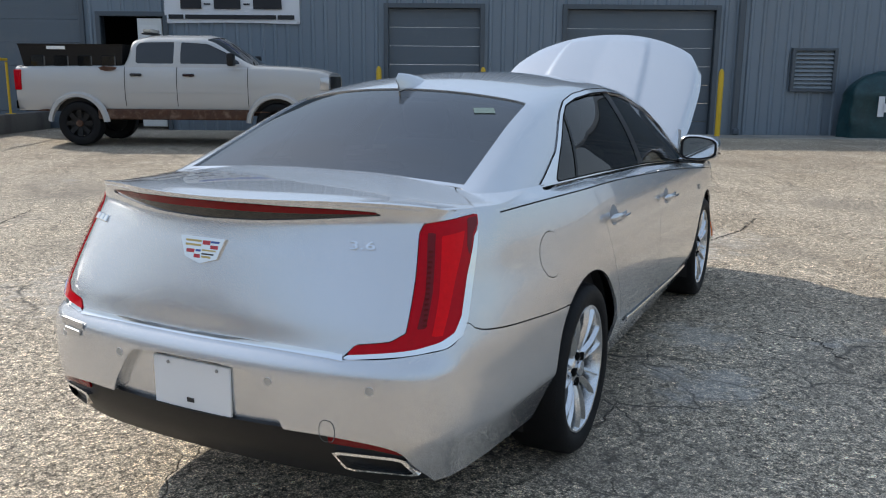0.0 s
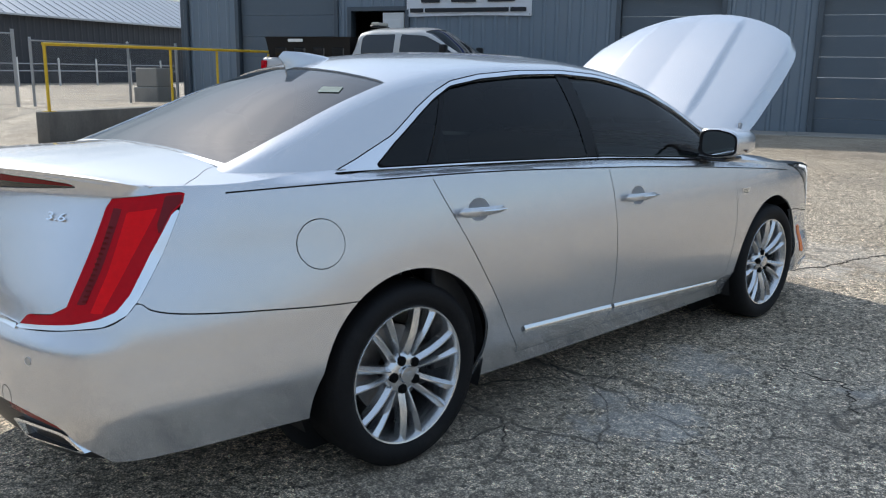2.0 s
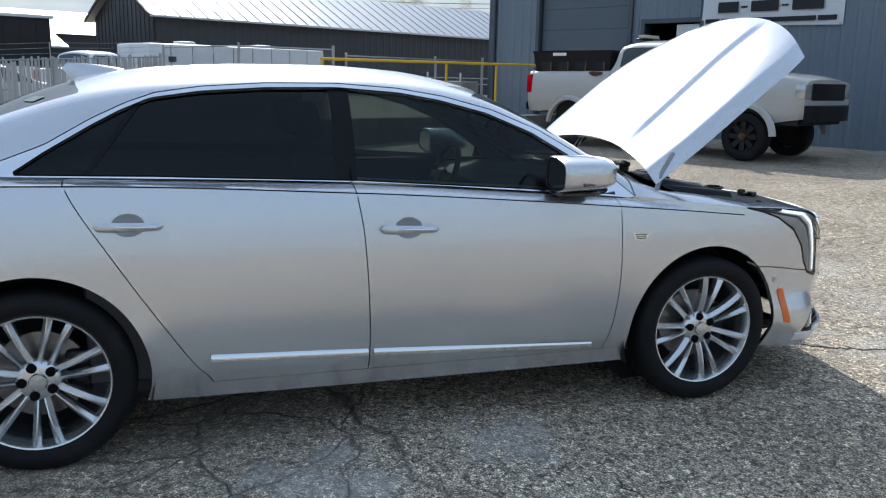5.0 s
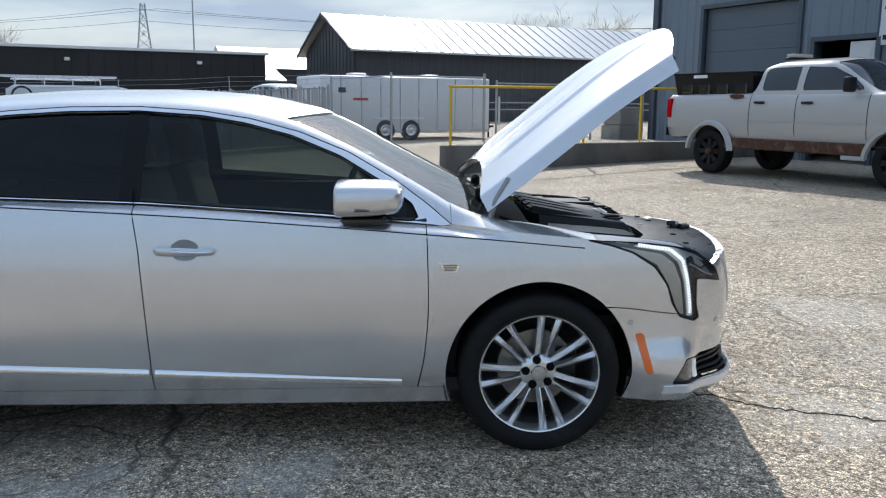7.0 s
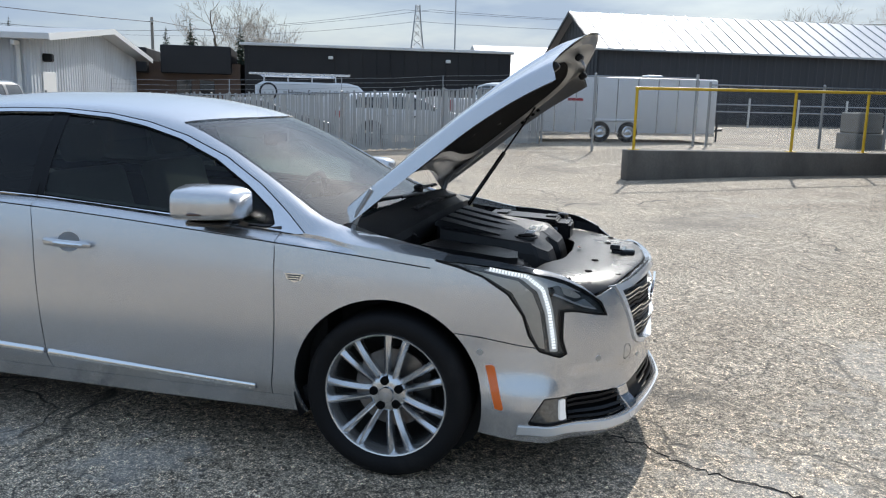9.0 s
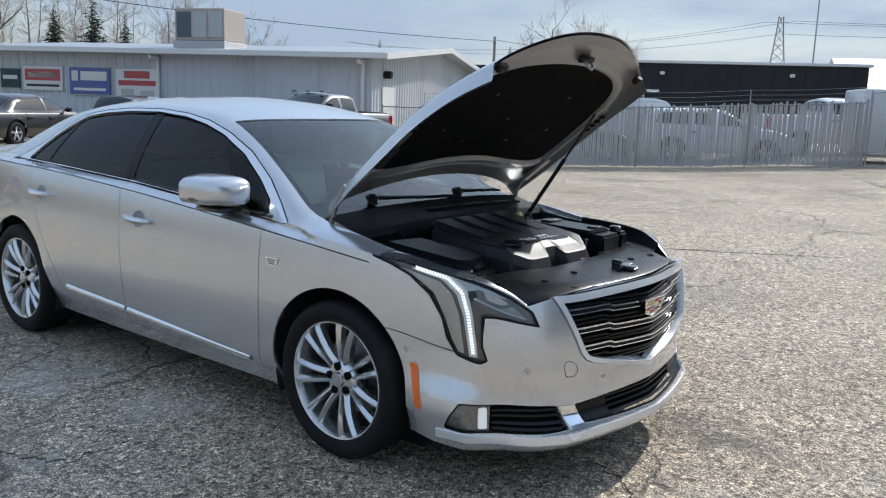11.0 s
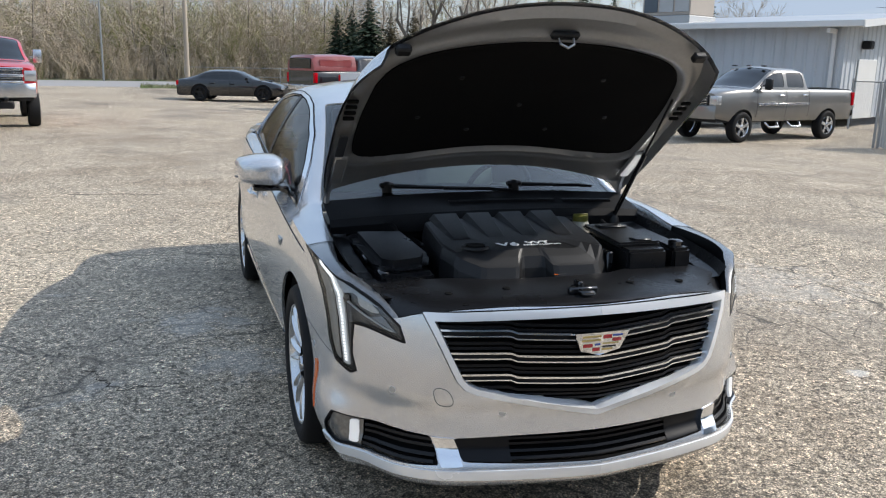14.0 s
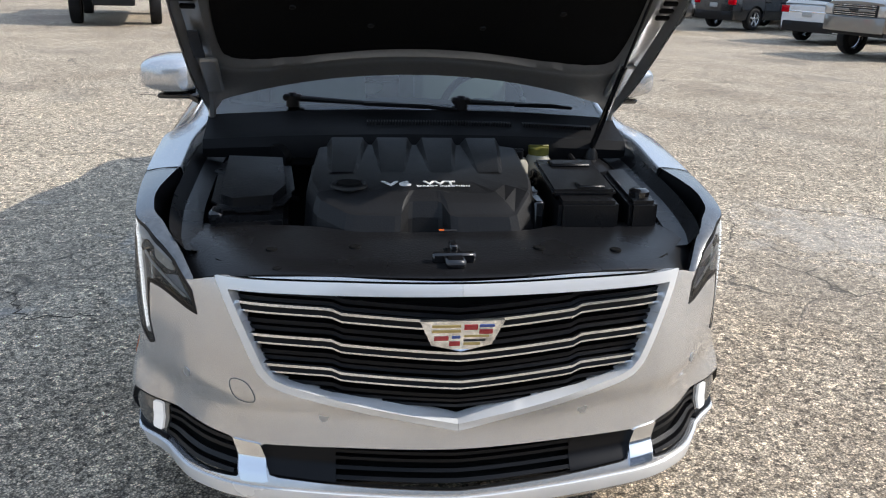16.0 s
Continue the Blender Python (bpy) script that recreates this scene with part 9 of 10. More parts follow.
    prism(bm, [(0.665, 1.44, 0.70), (0.45, 1.48, 0.70), (0.435, 1.92, 0.70), (0.645, 1.95, 0.70)], (0, 0, 0.15))
    bmesh.ops.bevel(bm, geom=list(bm.edges), offset=0.014, segments=2, affect='EDGES')
    part("lower_case", bm, M_BAY, a)
    bm = BM()
    prism(bm, [(0.672, 1.45, 0.868), (0.442, 1.49, 0.868), (0.418, 1.78, 0.850), (0.455, 1.89, 0.832), (0.600, 1.915, 0.826), (0.655, 1.86, 0.835)], (0, 0, 0.062))
    bmesh.ops.bevel(bm, geom=list(bm.edges), offset=0.028, segments=4, affect='EDGES')
    part("lid", bm, M_BAY, a)
    bm = BM()
    pts = [Vector((0.50, 1.40, 0.90)).lerp(Vector((0.34, 1.33, 0.92)), t / 14) + Vector((0, -0.06 * math.sin(math.pi * t / 14), 0.02 * math.sin(math.pi * t / 14))) for t in range(15)]
    tube(bm, pts, [0.045 + 0.005 * (q % 2) for q in range(15)], 16)
    part("intake_hose", bm, M_BAY, a)
    # battery and fuse boxes
    b = new("battery_box")
    b.parent = CAR
    bm = BM()
    prism(bm, [(-0.375, 1.57, 0.72), (-0.555, 1.57, 0.72), (-0.520, 2.00, 0.72), (-0.340, 2.00, 0.72)], (0, 0, 0.19))
    bmesh.ops.bevel(bm, geom=list(bm.edges), offset=0.012, segments=2, affect='EDGES')
    part("case", bm, M_BAY, b)
    bm = BM()
    prism(bm, [(-0.365, 1.555, 0.912), (-0.565, 1.555, 0.912), (-0.530, 1.93, 0.905), (-0.335, 1.93, 0.905)], (0, 0, 0.022))
    bmesh.ops.bevel(bm, geom=list(bm.edges), offset=0.008, segments=2, affect='EDGES')
    box(bm, -0.53, -0.40, 1.60, 1.66, 0.93, 0.942, 0.005)
    box(bm, -0.50, -0.42, 1.86, 1.915, 0.922, 0.936, 0.004)
    part("lid", bm, M_BAY, b)
    f = new("fuse_box")
    f.parent = CAR
    bm = BM()
    prism(bm, [(-0.60, 1.58, 0.76), (-0.685, 1.56, 0.76), (-0.645, 1.98, 0.76), (-0.555, 1.99, 0.76)], (0, 0, 0.145))
    bmesh.ops.bevel(bm, geom=list(bm.edges), offset=0.012, segments=2, affect='EDGES')
    part("case", bm, M_BAY, f)
    bm = BM()
    spin(bm, [(0, 0.030), (0.02, 0.030), (0.026, 0.022), (0.027, 0.002)], 18, 'Z', Matrix.Translation((-0.60, 1.93, 0.905)))
    part("screw_cap", bm, M_GLOSSBLACK, f)
    for k, (x, y, z, r, mm, nm) in enumerate(((-0.405, 1.455, 0.93, 0.036, M_GOLD, "coolant_cap"), (-0.315, 1.50, 0.925, 0.026, M_GLOSSBLACK, "fluid_cap"))):
        bm = BM()
        spin(bm, [(-0.10, 0.045), (-0.02, 0.045), (0.0, 0.034)], 20, 'Z', Matrix.Translation((x, y, z)))
        tank = part("fluid_tank", bm, M_TANK, CAR)
        bm = BM()
        spin(bm, [(0.0, r), (0.022, r), (0.026, r * 0.8), (0.027, 0.002)], 20, 'Z', Matrix.Translation((x, y, z)))
        box(bm, x - r, x + r, y - 0.005, y + 0.005, z + 0.024, z + 0.032, 0.002)
        part(nm, bm, M_BLACK if k else M_YELLOWCAP, tank)
    # strut towers, firewall clutter, hoses and harness
    rng = random.Random(21)
    for sx in (0.60, -0.60):
        bm = BM()
        spin(bm, [(-0.10, 0.11), (-0.01, 0.095), (0.0, 0.07), (0.012, 0.05), (0.014, 0.005)], 24, 'Z', Matrix.Translation((sx, 1.40, 0.885)))
        part("strut_tower", bm, M_BAY, CAR)
    bm = BM()
    box(bm, -0.66, 0.66, 1.30, 1.375, 0.86, 0.915, 0.012)
    part("firewall_beam", bm, M_BAY, CAR)
    for k in range(11):
        x = rng.uniform(-0.6, 0.6)
        y = rng.uniform(1.42, 1.62)
        pts = [(x, 1.36, 0.86), (x + rng.uniform(-0.1, 0.1), y, 0.90 + rng.uniform(-0.05, 0.02)), (x + rng.uniform(-0.2, 0.2), y + 0.15, 0.84)]
        bm = BM()
        tube(bm, pts, rng.uniform(0.006, 0.014), 8)
        part("hose", bm, M_BAY, CAR)
    for (x, y) in ((-0.31, 1.70), (-0.31, 1.80), (-0.30, 1.90)):
        bm = BM()
        box(bm, x - 0.012, x + 0.018, y - 0.04, y + 0.04, 0.72, 0.895, 0.006)
        part("relay_block", bm, M_GLOSSBLACK, CAR)
    for sx in (0.40, -0.30, 0.55):
        bm = BM()
        tube(bm, [(sx, 1.95, 0.74), (sx + 0.02, 1.92, 0.80), (sx + 0.10, 1.93, 0.82)], 0.012, 8)
        part("coolant_hose", bm, M_BAY, CAR)
    for sx in (0.635, -0.635):
        bm = BM()
        box(bm, sx - 0.03, sx + 0.03, 1.62, 1.72, 0.84, 0.875, 0.008)
        part("wiring_block", bm, M_GLOSSBLACK, CAR)
        bm = BM()
        box(bm, sx - 0.02, sx + 0.02, 1.86, 1.93, 0.83, 0.865, 0.008)
        part("wiring_block", bm, M_GLOSSBLACK, CAR)


M_ENGINE = mat("engine_cover_plastic", (0.014, 0.014, 0.015), 0.42, spec=0.3, bump=0.2, var=0.2, fine=180, dirt=(0.035, 0.036, 0.038), dirt_at=(0.6, 0.9), dirt_scale=4)
M_TANK = mat("clouded_tank", (0.38, 0.36, 0.30), 0.5, var=0.1)
M_YELLOWCAP = mat("yellow_cap_label", (0.16, 0.15, 0.025), 0.5, var=0.1)
engine()

# ---- car: cabin ----
def seat(x, y, name="seat", tall=0.0):
    s = new(name)
    s.parent = CAR
    s.matrix_basis = pose(x, y, 0)
    bm = BM()
    box(bm, -0.25, 0.25, -0.25, 0.27, 0.42, 0.60, 0.06, seg=3)
    part("cushion", bm, M_SEAT, s)
    bm = BM()
    box(bm, -0.25, 0.25, -0.07, 0.07, 0.0, 0.62 + tall, 0.05, seg=3)
    part("backrest", bm, M_SEAT, s, m=pose(0, -0.27, 0.55, 16))
    bm = BM()
    box(bm, -0.13, 0.13, -0.05, 0.05, 0.65 + tall, 0.83 + tall, 0.04, seg=3)
    part("head_restraint", bm, M_SEAT, s, m=pose(0, -0.27, 0.55, 14))


for sx in (0.38, -0.38):
    seat(sx, 0.10, "front_seat")
    seat(sx, -0.98, "rear_seat", -0.13)
bm = BM()
rows = []
for i in range(21):
    x = -0.74 + 1.48 * i / 20
    rows.append([(x, 0.62, 0.72), (x, 0.60, 0.94), (x, 0.66, 0.985 + 0.015 * math.cos(x * 6)), (x, 0.90, 0.99), (x, 1.16 - 0.12 * (x / 0.74) ** 2, 0.985)])
grid(bm, rows, flip=True)
bmesh.ops.recalc_face_normals(bm, faces=list(bm.faces))
part("dashboard", bm, M_DASH, CAR)
bm = BM()
pts = [(0.185 * math.cos(a), 0, 0.185 * math.sin(a)) for a in [2 * math.pi * i / 40 for i in range(41)]]
tube(bm, pts, 0.016, 10, caps=False)
box(bm, -0.17, 0.17, -0.012, 0.012, -0.02, 0.02, 0.006)
box(bm, -0.06, 0.06, -0.03, 0.012, -0.06, 0.05, 0.02)
part("steering_wheel", bm, M_DASH, CAR, m=pose(-0.37, 0.52, 0.93, -22))
bm = BM()
box(bm, -0.12, 0.12, -0.02, 0.01, -0.035, 0.035, 0.014)
part("rear_view_mirror", bm, M_BLACK, CAR, m=pose(0.0, 0.52, 1.31))
bm = BM()
box(bm, -0.70, 0.70, -2.0, -1.30, 0.90, 1.02, 0.03)
part("parcel_shelf", bm, M_DASH, CAR)
bm = BM()
box(bm, -0.78, 0.78, -1.30, 1.10, 0.24, 0.30)
part("cabin_floor", bm, M_DASH, CAR)
for sx in (0.80, -0.80):
    bm = BM()
    box(bm, sx - 0.03, sx + 0.03, -1.25, 0.95, 0.30, 1.00, 0.01)
    part("door_lining", bm, M_DASH, CAR)

# ---- parked vehicles ----
def road_wheel(parent, x, y, R, rim_mat, spokes=5, width=0.26, rim_r=0.62, hub=None):
    w = new("wheel")
    w.parent = parent
    w.matrix_basis = pose(x, y, R, 0, 0, 0 if x > 0 else 180)
    bm = BM()
    spin(bm, [(-width, R * rim_r), (-width, R * 0.9), (-width + 0.03, R * 0.99), (-0.05, R), (-0.012, R * 0.95), (0.004, R * 0.86), (0.0, R * 0.68), (-0.012, R * rim_r)], 36, 'X', close=False)
    part("tyre", bm, M_TYRE, w)
    bm = BM()
    spin(bm, [(-width + 0.02, R * rim_r), (-0.08, R * rim_r * 0.93), (-0.03, R * rim_r * 0.95), (-0.008, R * rim_r * 1.01), (-0.014, R * rim_r * 1.03)], 32, 'X', close=False)
    for k in range(spokes):
        a = 2 * math.pi * k / spokes
        t = BM()
        r1 = R * rim_r * 0.95
        wd = R * 0.11
        prism(t, [(-0.05, -wd * 0.8, 0.04), (-0.05, wd * 0.8, 0.04), (-0.03, wd, r1), (-0.03, -wd, r1)], (0.022, 0, 0))
        add(bm, t, Matrix.Rotation(a, 4, 'X'))
    spin(bm, [(-0.07, R * 0.2), (-0.025, R * 0.18), (-0.012, R * 0.12), (-0.01, 0.005)], 20, 'X')
    part("rim", bm, rim_mat, w)
    bm = BM()
    spin(bm, [(-0.12, R * rim_r * 0.92), (-0.115, 0.01)], 24, 'X')
    part("brake_shadow", bm, M_DARK, w)
    if hub:
        bm = BM()
        spin(bm, [(-0.03, 0.07), (0.02, 0.06), (0.03, 0.03), (0.032, 0.005)], 14, 'X')
        part("hub_cap", bm, hub, w)
    return w


def vehicle(name, label, category, m, paint, S, group=""):
    """A parked car from its side profile. Local y points to its nose, the ground is z = 0."""
    v = thing(name, label, category, m, group)
    yf, yr, W, R = S["front"], S["rear"], S["half"], S["tyre"]
    af, ar, low = S["axle_f"], S["axle_r"], S["low"]
    top, crown = S["top"], S.get("crown", 0.05)
    plan = lambda y: W * (1 - S.get("nose", 0.10) * max(0.0, (y - (yf - 0.7)) / 0.7) ** 2 - S.get("tail", 0.05) * max(0.0, ((yr + 0.5) - y) / 0.5) ** 2)
    nrow = 66
    ys = [yf + (yr - yf) * i / nrow for i in range(nrow + 1)]

    def sect(y, inner=0.0):
        w, zt = plan(y) - inner, lerp(top, y)
        lo = low + 0.10 * max(0, (y - af - R) / (yf - af - R)) if y > af else low
        pts = [(w * 0.93, lo)]
        for f, k in ((0.12, 0.965), (0.25, 0.99), (0.42, 1.0), (0.60, 1.0), (0.75, 0.992), (0.88, 0.975), (0.95, 0.95), (0.985, 0.925)):
            pts.append((w * k, lo + (zt - lo) * f))
        for f in (0.86, 0.7, 0.5, 0.25, 0.0):
            pts.append((w * f, zt + crown * (1 - f * f)))
        return [(x, y, z) for x, z in pts]
    Ra = S.get("arch", R + 0.07)
    arch = lambda p: min(math.hypot(p.y - af, p.z - R), math.hypot(p.y - ar, p.z - R)) - Ra if abs(p.x) > W * 0.6 else 1.0
    rows = [sect(y) for y in ys]
    keep = [arch]
    bed = S.get("bed")
    if bed:
        keep.append(lambda p: max(abs(p.x) - (W - 0.12), p.y - bed[1], bed[0] - p.y, lerp(top, p.y) - 0.06 - p.z))
    bm = mirrored(skin(BM(), rows, keep))
    part("body", bm, paint, v)
    for y in (yf, yr):
        bm = BM()
        r = sect(y)
        ring = r + [(-x, yy, z) for x, yy, z in r[-2::-1]]
        vs = [bm.verts.new(p) for p in ring]
        bm.faces.new(vs if y == yf else vs[::-1])
        part("end_panel", bm, paint, v, smooth=False)
    bm = BM()
    box(bm, -W * 0.86, W * 0.86, yr + 0.1, yf - 0.1, low - 0.02, low + 0.12)
    for a in (af, ar):
        for s in (1, -1):
            box(bm, min(s * W * 0.55, s * W * 0.90), max(s * W * 0.55, s * W * 0.90), a - Ra - 0.02, a + Ra + 0.02, low + 0.1, R + Ra + 0.04)
    part("underbody", bm, M_DARK, v, smooth=False)
    if bed:
        bm = BM()
        box(bm, -W + 0.12, W - 0.12, bed[0], bed[1], bed[2], bed[2] + 0.03)
        for s in (1, -1):
            box(bm, min(s * (W - 0.12), s * (W - 0.10)), max(s * (W - 0.12), s * (W - 0.10)), bed[0], bed[1], bed[2], lerp(top, bed[0]) - 0.01)
        box(bm, -W + 0.12, W - 0.12, bed[0] - 0.02, bed[0], bed[2], lerp(top, bed[0]))
        part("bed_liner", bm, M_BLACK, v, smooth=False)
    # cabin
    C = S["cab"]
    roof, railz, railx, beltz = C["roof"], C["rail"], C["railx"], C["belt"]
    y0, y1 = roof[0][0], roof[-1][0]

    def crow(y):
        zc, zr, xr, zb = lerp(roof, y), lerp(railz, y), lerp(railx, y), lerp(beltz, y)
        zr = max(zr, zb + 0.003)
        zc = max(zc, zr + 0.003)
        xb = plan(y) * 0.935
        pts = [(xb + (xr - xb) * i / 8 + 0.02 * math.sin(math.pi * i / 8), zb - 0.02 + (zr - zb + 0.02) * i / 8) for i in range(8)]
        pts += [(xr * (1 - i / 8), zr + (zc - zr) * (1 - (1 - i / 8) ** 2.2)) for i in range(9)]
        q = [pts[0]] + [((a[0] + 2 * b[0] + c[0]) / 4, (a[1] + 2 * b[1] + c[1]) / 4) for a, b, c in zip(pts, pts[1:], pts[2:])] + [pts[-1]]
        return [(x, y, z) for x, z in q]
    crows = [crow(y1 + (y0 - y1) * i / 70) for i in range(71)]
    gl = [in_poly(p) for p in C["windows"]]
    f_side = lambda p: max(g(p.y, p.z) for g in gl) if p.x > W * 0.5 else -1.0
    ws0, ws1 = C["screen"]
    f_ws = lambda p: min(p.y - ws1 + 0.25 * p.x * p.x, lerp(railx, p.y) - 0.05 - abs(p.x), ws0 - p.y)
    rs0, rs1 = C["back"]
    f_rs = lambda p: min(rs1 - p.y, lerp(railx, p.y) - 0.06 - abs(p.x), p.y - rs0)
    bm = mirrored(skin(BM(), crows, [lambda p: -f_side(p), lambda p: -f_ws(p), lambda p: -f_rs(p)]))
    part("cabin", bm, C.get("paint", paint), v)
    for s in (1, -1):
        for g in gl:
            bm = skin(BM(), crows, [lambda p: (g(p.y, p.z) + 0.004) if p.x > W * 0.5 else -1.0], -0.008)
            if s < 0:
                flip_side(bm)
            part("side_window", bm, M_CARGLASS, v)
    part("windscreen", mirrored(skin(BM(), crows, [lambda p: f_ws(p) + 0.004], -0.008)), M_CARGLASS, v)
    part("rear_screen", mirrored(skin(BM(), crows, [lambda p: f_rs(p) + 0.004], -0.008)), M_CARGLASS, v)
    # door seams and handles
    for ys_ in S.get("seams", ()):
        for s in (1, -1):
            rws = [[(x + 0.003, y, z) for x, y, z in sect(ys_ + d)[1:9]] for d in (0.006, -0.006)]
            bm = skin(BM(), rws, [arch])
            if s < 0:
                flip_side(bm)
            part("door_seam", bm, M_SHUT, v)
    for yh, zh in S.get("handles", ()):
        for s in (1, -1):
            bm = BM()
            x = plan(yh)
            box(bm, min(s * x * 0.98, s * (x + 0.03)), max(s * x * 0.98, s * (x + 0.03)), yh - 0.11, yh + 0.11, zh - 0.025, zh + 0.025, 0.012)
            part("door_handle", bm, S.get("handle_mat", M_BLACK), v)
    for yy, mirror_mat in ((S["mirror"][0], S["mirror"][2]),):
        for s in (1, -1):
            bm = BM()
            x, z = plan(yy) * 0.94, S["mirror"][1]
            w_, h_ = S["mirror"][3]
            box(bm, min(s * (x + 0.06), s * (x + 0.06 + w_)), max(s * (x + 0.06), s * (x + 0.06 + w_)), yy - 0.06, yy + 0.07, z - h_ / 2, z + h_ / 2, 0.035, seg=2)
            box(bm, min(s * x * 0.97, s * (x + 0.1)), max(s * x * 0.97, s * (x + 0.1)), yy - 0.02, yy + 0.03, z - 0.05, z - 0.01, 0.008)
            part("door_mirror", bm, mirror_mat, v)
    # bumpers, lamps, grille
    for nm, y, d, z0, z1, mm in S["bumpers"]:
        bm = BM()
        w = plan(y) * 1.02
        rws = []
        for i in range(15):
            x = -w + 2 * w * i / 14
            b = d * (1 - (abs(x) / w) ** 4 * 0.9)
            rws.append([(x, y - (0.10 if d > 0 else -0.10), z0), (x, y + b * 0.9, z0 + 0.01), (x, y + b, (z0 + z1) / 2), (x, y + b * 0.92, z1 - 0.02), (x, y + b * 0.6, z1), (x, y - (0.10 if d > 0 else -0.10), z1)])
        grid(bm, rws)
        bmesh.ops.recalc_face_normals(bm, faces=list(bm.faces))
        part(nm, bm, mm, v)
    for nm, x0, x1, yA, yB, z0, z1, mm, both in S["bits"]:
        for s in ((1, -1) if both else (1,)):
            bm = BM()
            box(bm, min(s * x0, s * x1), max(s * x0, s * x1), yA, yB, z0, z1, min(0.02, abs(z1 - z0) * 0.2), seg=2)
            part(nm, bm, mm, v)
    for a in (af, ar):
        for s in (1, -1):
            road_wheel(v, s * (W - 0.01 + S.get("offset", 0.0)), a, R, S.get("rim", M_RIM), S.get("spokes", 5), hub=S.get("hubcap"), rim_r=S.get("rim_r", 0.62))
    return v


def mesh_grille(v, y, x, z0, z1, n):
    for i in range(n):
        z = z0 + (z1 - z0) * (i + 0.5) / n
        bm = BM()
        box(bm, -x, x, y, y + 0.012, z - 0.006, z + 0.006)
        part("grille_bar", bm, M_SATIN, v, smooth=False)


def pickup(low=0.55, R=0.41, lift=0.0, wb=3.70, bedlen=1.9, half=0.99, **more):
    """The profile of a crew-cab pickup; axles at plus and minus half the wheelbase."""
    h = lift
    af, ar = wb / 2, -wb / 2
    yf, yr = af + 0.98, ar - 1.18
    cab0 = ar + 0.92 - (1.9 - bedlen)
    ws = af - 0.52
    S = dict(front=yf, rear=yr, half=half, tyre=R, axle_f=af, axle_r=ar, low=low + h,
             top=[(yr, 1.32 + h), (cab0, 1.34 + h), (ws, 1.34 + h), (af, 1.33 + h), (yf - 0.25, 1.27 + h), (yf, 1.20 + h)], crown=0.05,
             bed=(yr + 0.08, cab0 - 0.05, 0.85 + h),
             cab=dict(roof=[(cab0 - 0.06, 1.36 + h), (cab0 + 0.02, 1.60 + h), (cab0 + 0.12, 1.88 + h), (cab0 + 0.5, 1.95 + h), (ws - 1.0, 1.955 + h), (ws - 0.75, 1.92 + h), (ws - 0.3, 1.66 + h), (ws + 0.10, 1.40 + h), (ws + 0.2, 1.36 + h)],
                      rail=[(cab0 - 0.06, 1.35 + h), (cab0 + 0.02, 1.55 + h), (cab0 + 0.12, 1.80 + h), (cab0 + 0.5, 1.86 + h), (ws - 1.0, 1.86 + h), (ws - 0.75, 1.80 + h), (ws - 0.3, 1.54 + h), (ws + 0.10, 1.36 + h), (ws + 0.2, 1.35 + h)],
                      railx=[(cab0, half * 0.76), (ws - 0.8, half * 0.76), (ws + 0.2, half * 0.88)],
                      belt=[(cab0, 1.33 + h), (ws + 0.2, 1.32 + h)],
                      windows=[[(cab0 + 0.20, 1.39 + h), (cab0 + 0.20, 1.72 + h), (cab0 + 0.28, 1.78 + h), (cab0 + 0.92, 1.79 + h), (cab0 + 0.92, 1.39 + h)],
                               [(cab0 + 1.05, 1.39 + h), (cab0 + 1.05, 1.79 + h), (ws - 0.80, 1.76 + h), (ws - 0.45, 1.60 + h), (ws - 0.20, 1.43 + h), (ws - 0.18, 1.39 + h)]],
                      screen=(ws + 0.10, ws - 0.72), back=(cab0 - 0.02, cab0 + 0.09)),
             seams=(cab0, cab0 + 0.99, ws - 0.02), handles=((cab0 + 0.22, 1.18 + h), (cab0 + 1.22, 1.18 + h)),
             mirror=(ws - 0.30, 1.47 + h, M_BLACK, (0.20, 0.24)),
             bumpers=[("front_bumper", yf, 0.14, 0.60 + h, 0.86 + h, M_SATIN), ("rear_bumper", yr, -0.14, 0.60 + h, 0.80 + h, M_SATIN)],
             bits=[("headlamp", half - 0.30, half - 0.05, yf - 0.16, yf + 0.015, 0.92 + h, 1.16 + h, M_HEADLAMP, True),
                   ("grille", -half + 0.33, half - 0.33, yf - 0.05, yf + 0.02, 0.90 + h, 1.18 + h, M_BLACK, False),
                   ("tail_lamp", half - 0.14, half - 0.01, yr - 0.012, yr + 0.12, 0.88 + h, 1.26 + h, M_RED, True)])
    S.update(more)
    return S


# old white work truck with a black spreader insert
TRK = (-5.62, 12.05)
S = pickup(low=0.50, R=0.42, lift=0.16, wb=3.80, rim=M_BLACK, spokes=8, hubcap=M_RUST, handle_mat=M_GLOSSBLACK)
S["bumpers"] = [("front_bumper", S["front"], 0.12, 0.70, 0.98, M_BLACK), ("rear_bumper", S["rear"], -0.12, 0.68, 0.84, M_BLACK)]
white_truck = vehicle("pickup_truck", "rusty old white crew-cab pickup with a black spreader bed insert", "pickup truck", at(TRK[0], TRK[1], 0.19, -90), P_WHITE, S)
WT_CAB, WT_WS, WT_R = -1.90 + 0.92, 1.90 - 0.52, -1.90
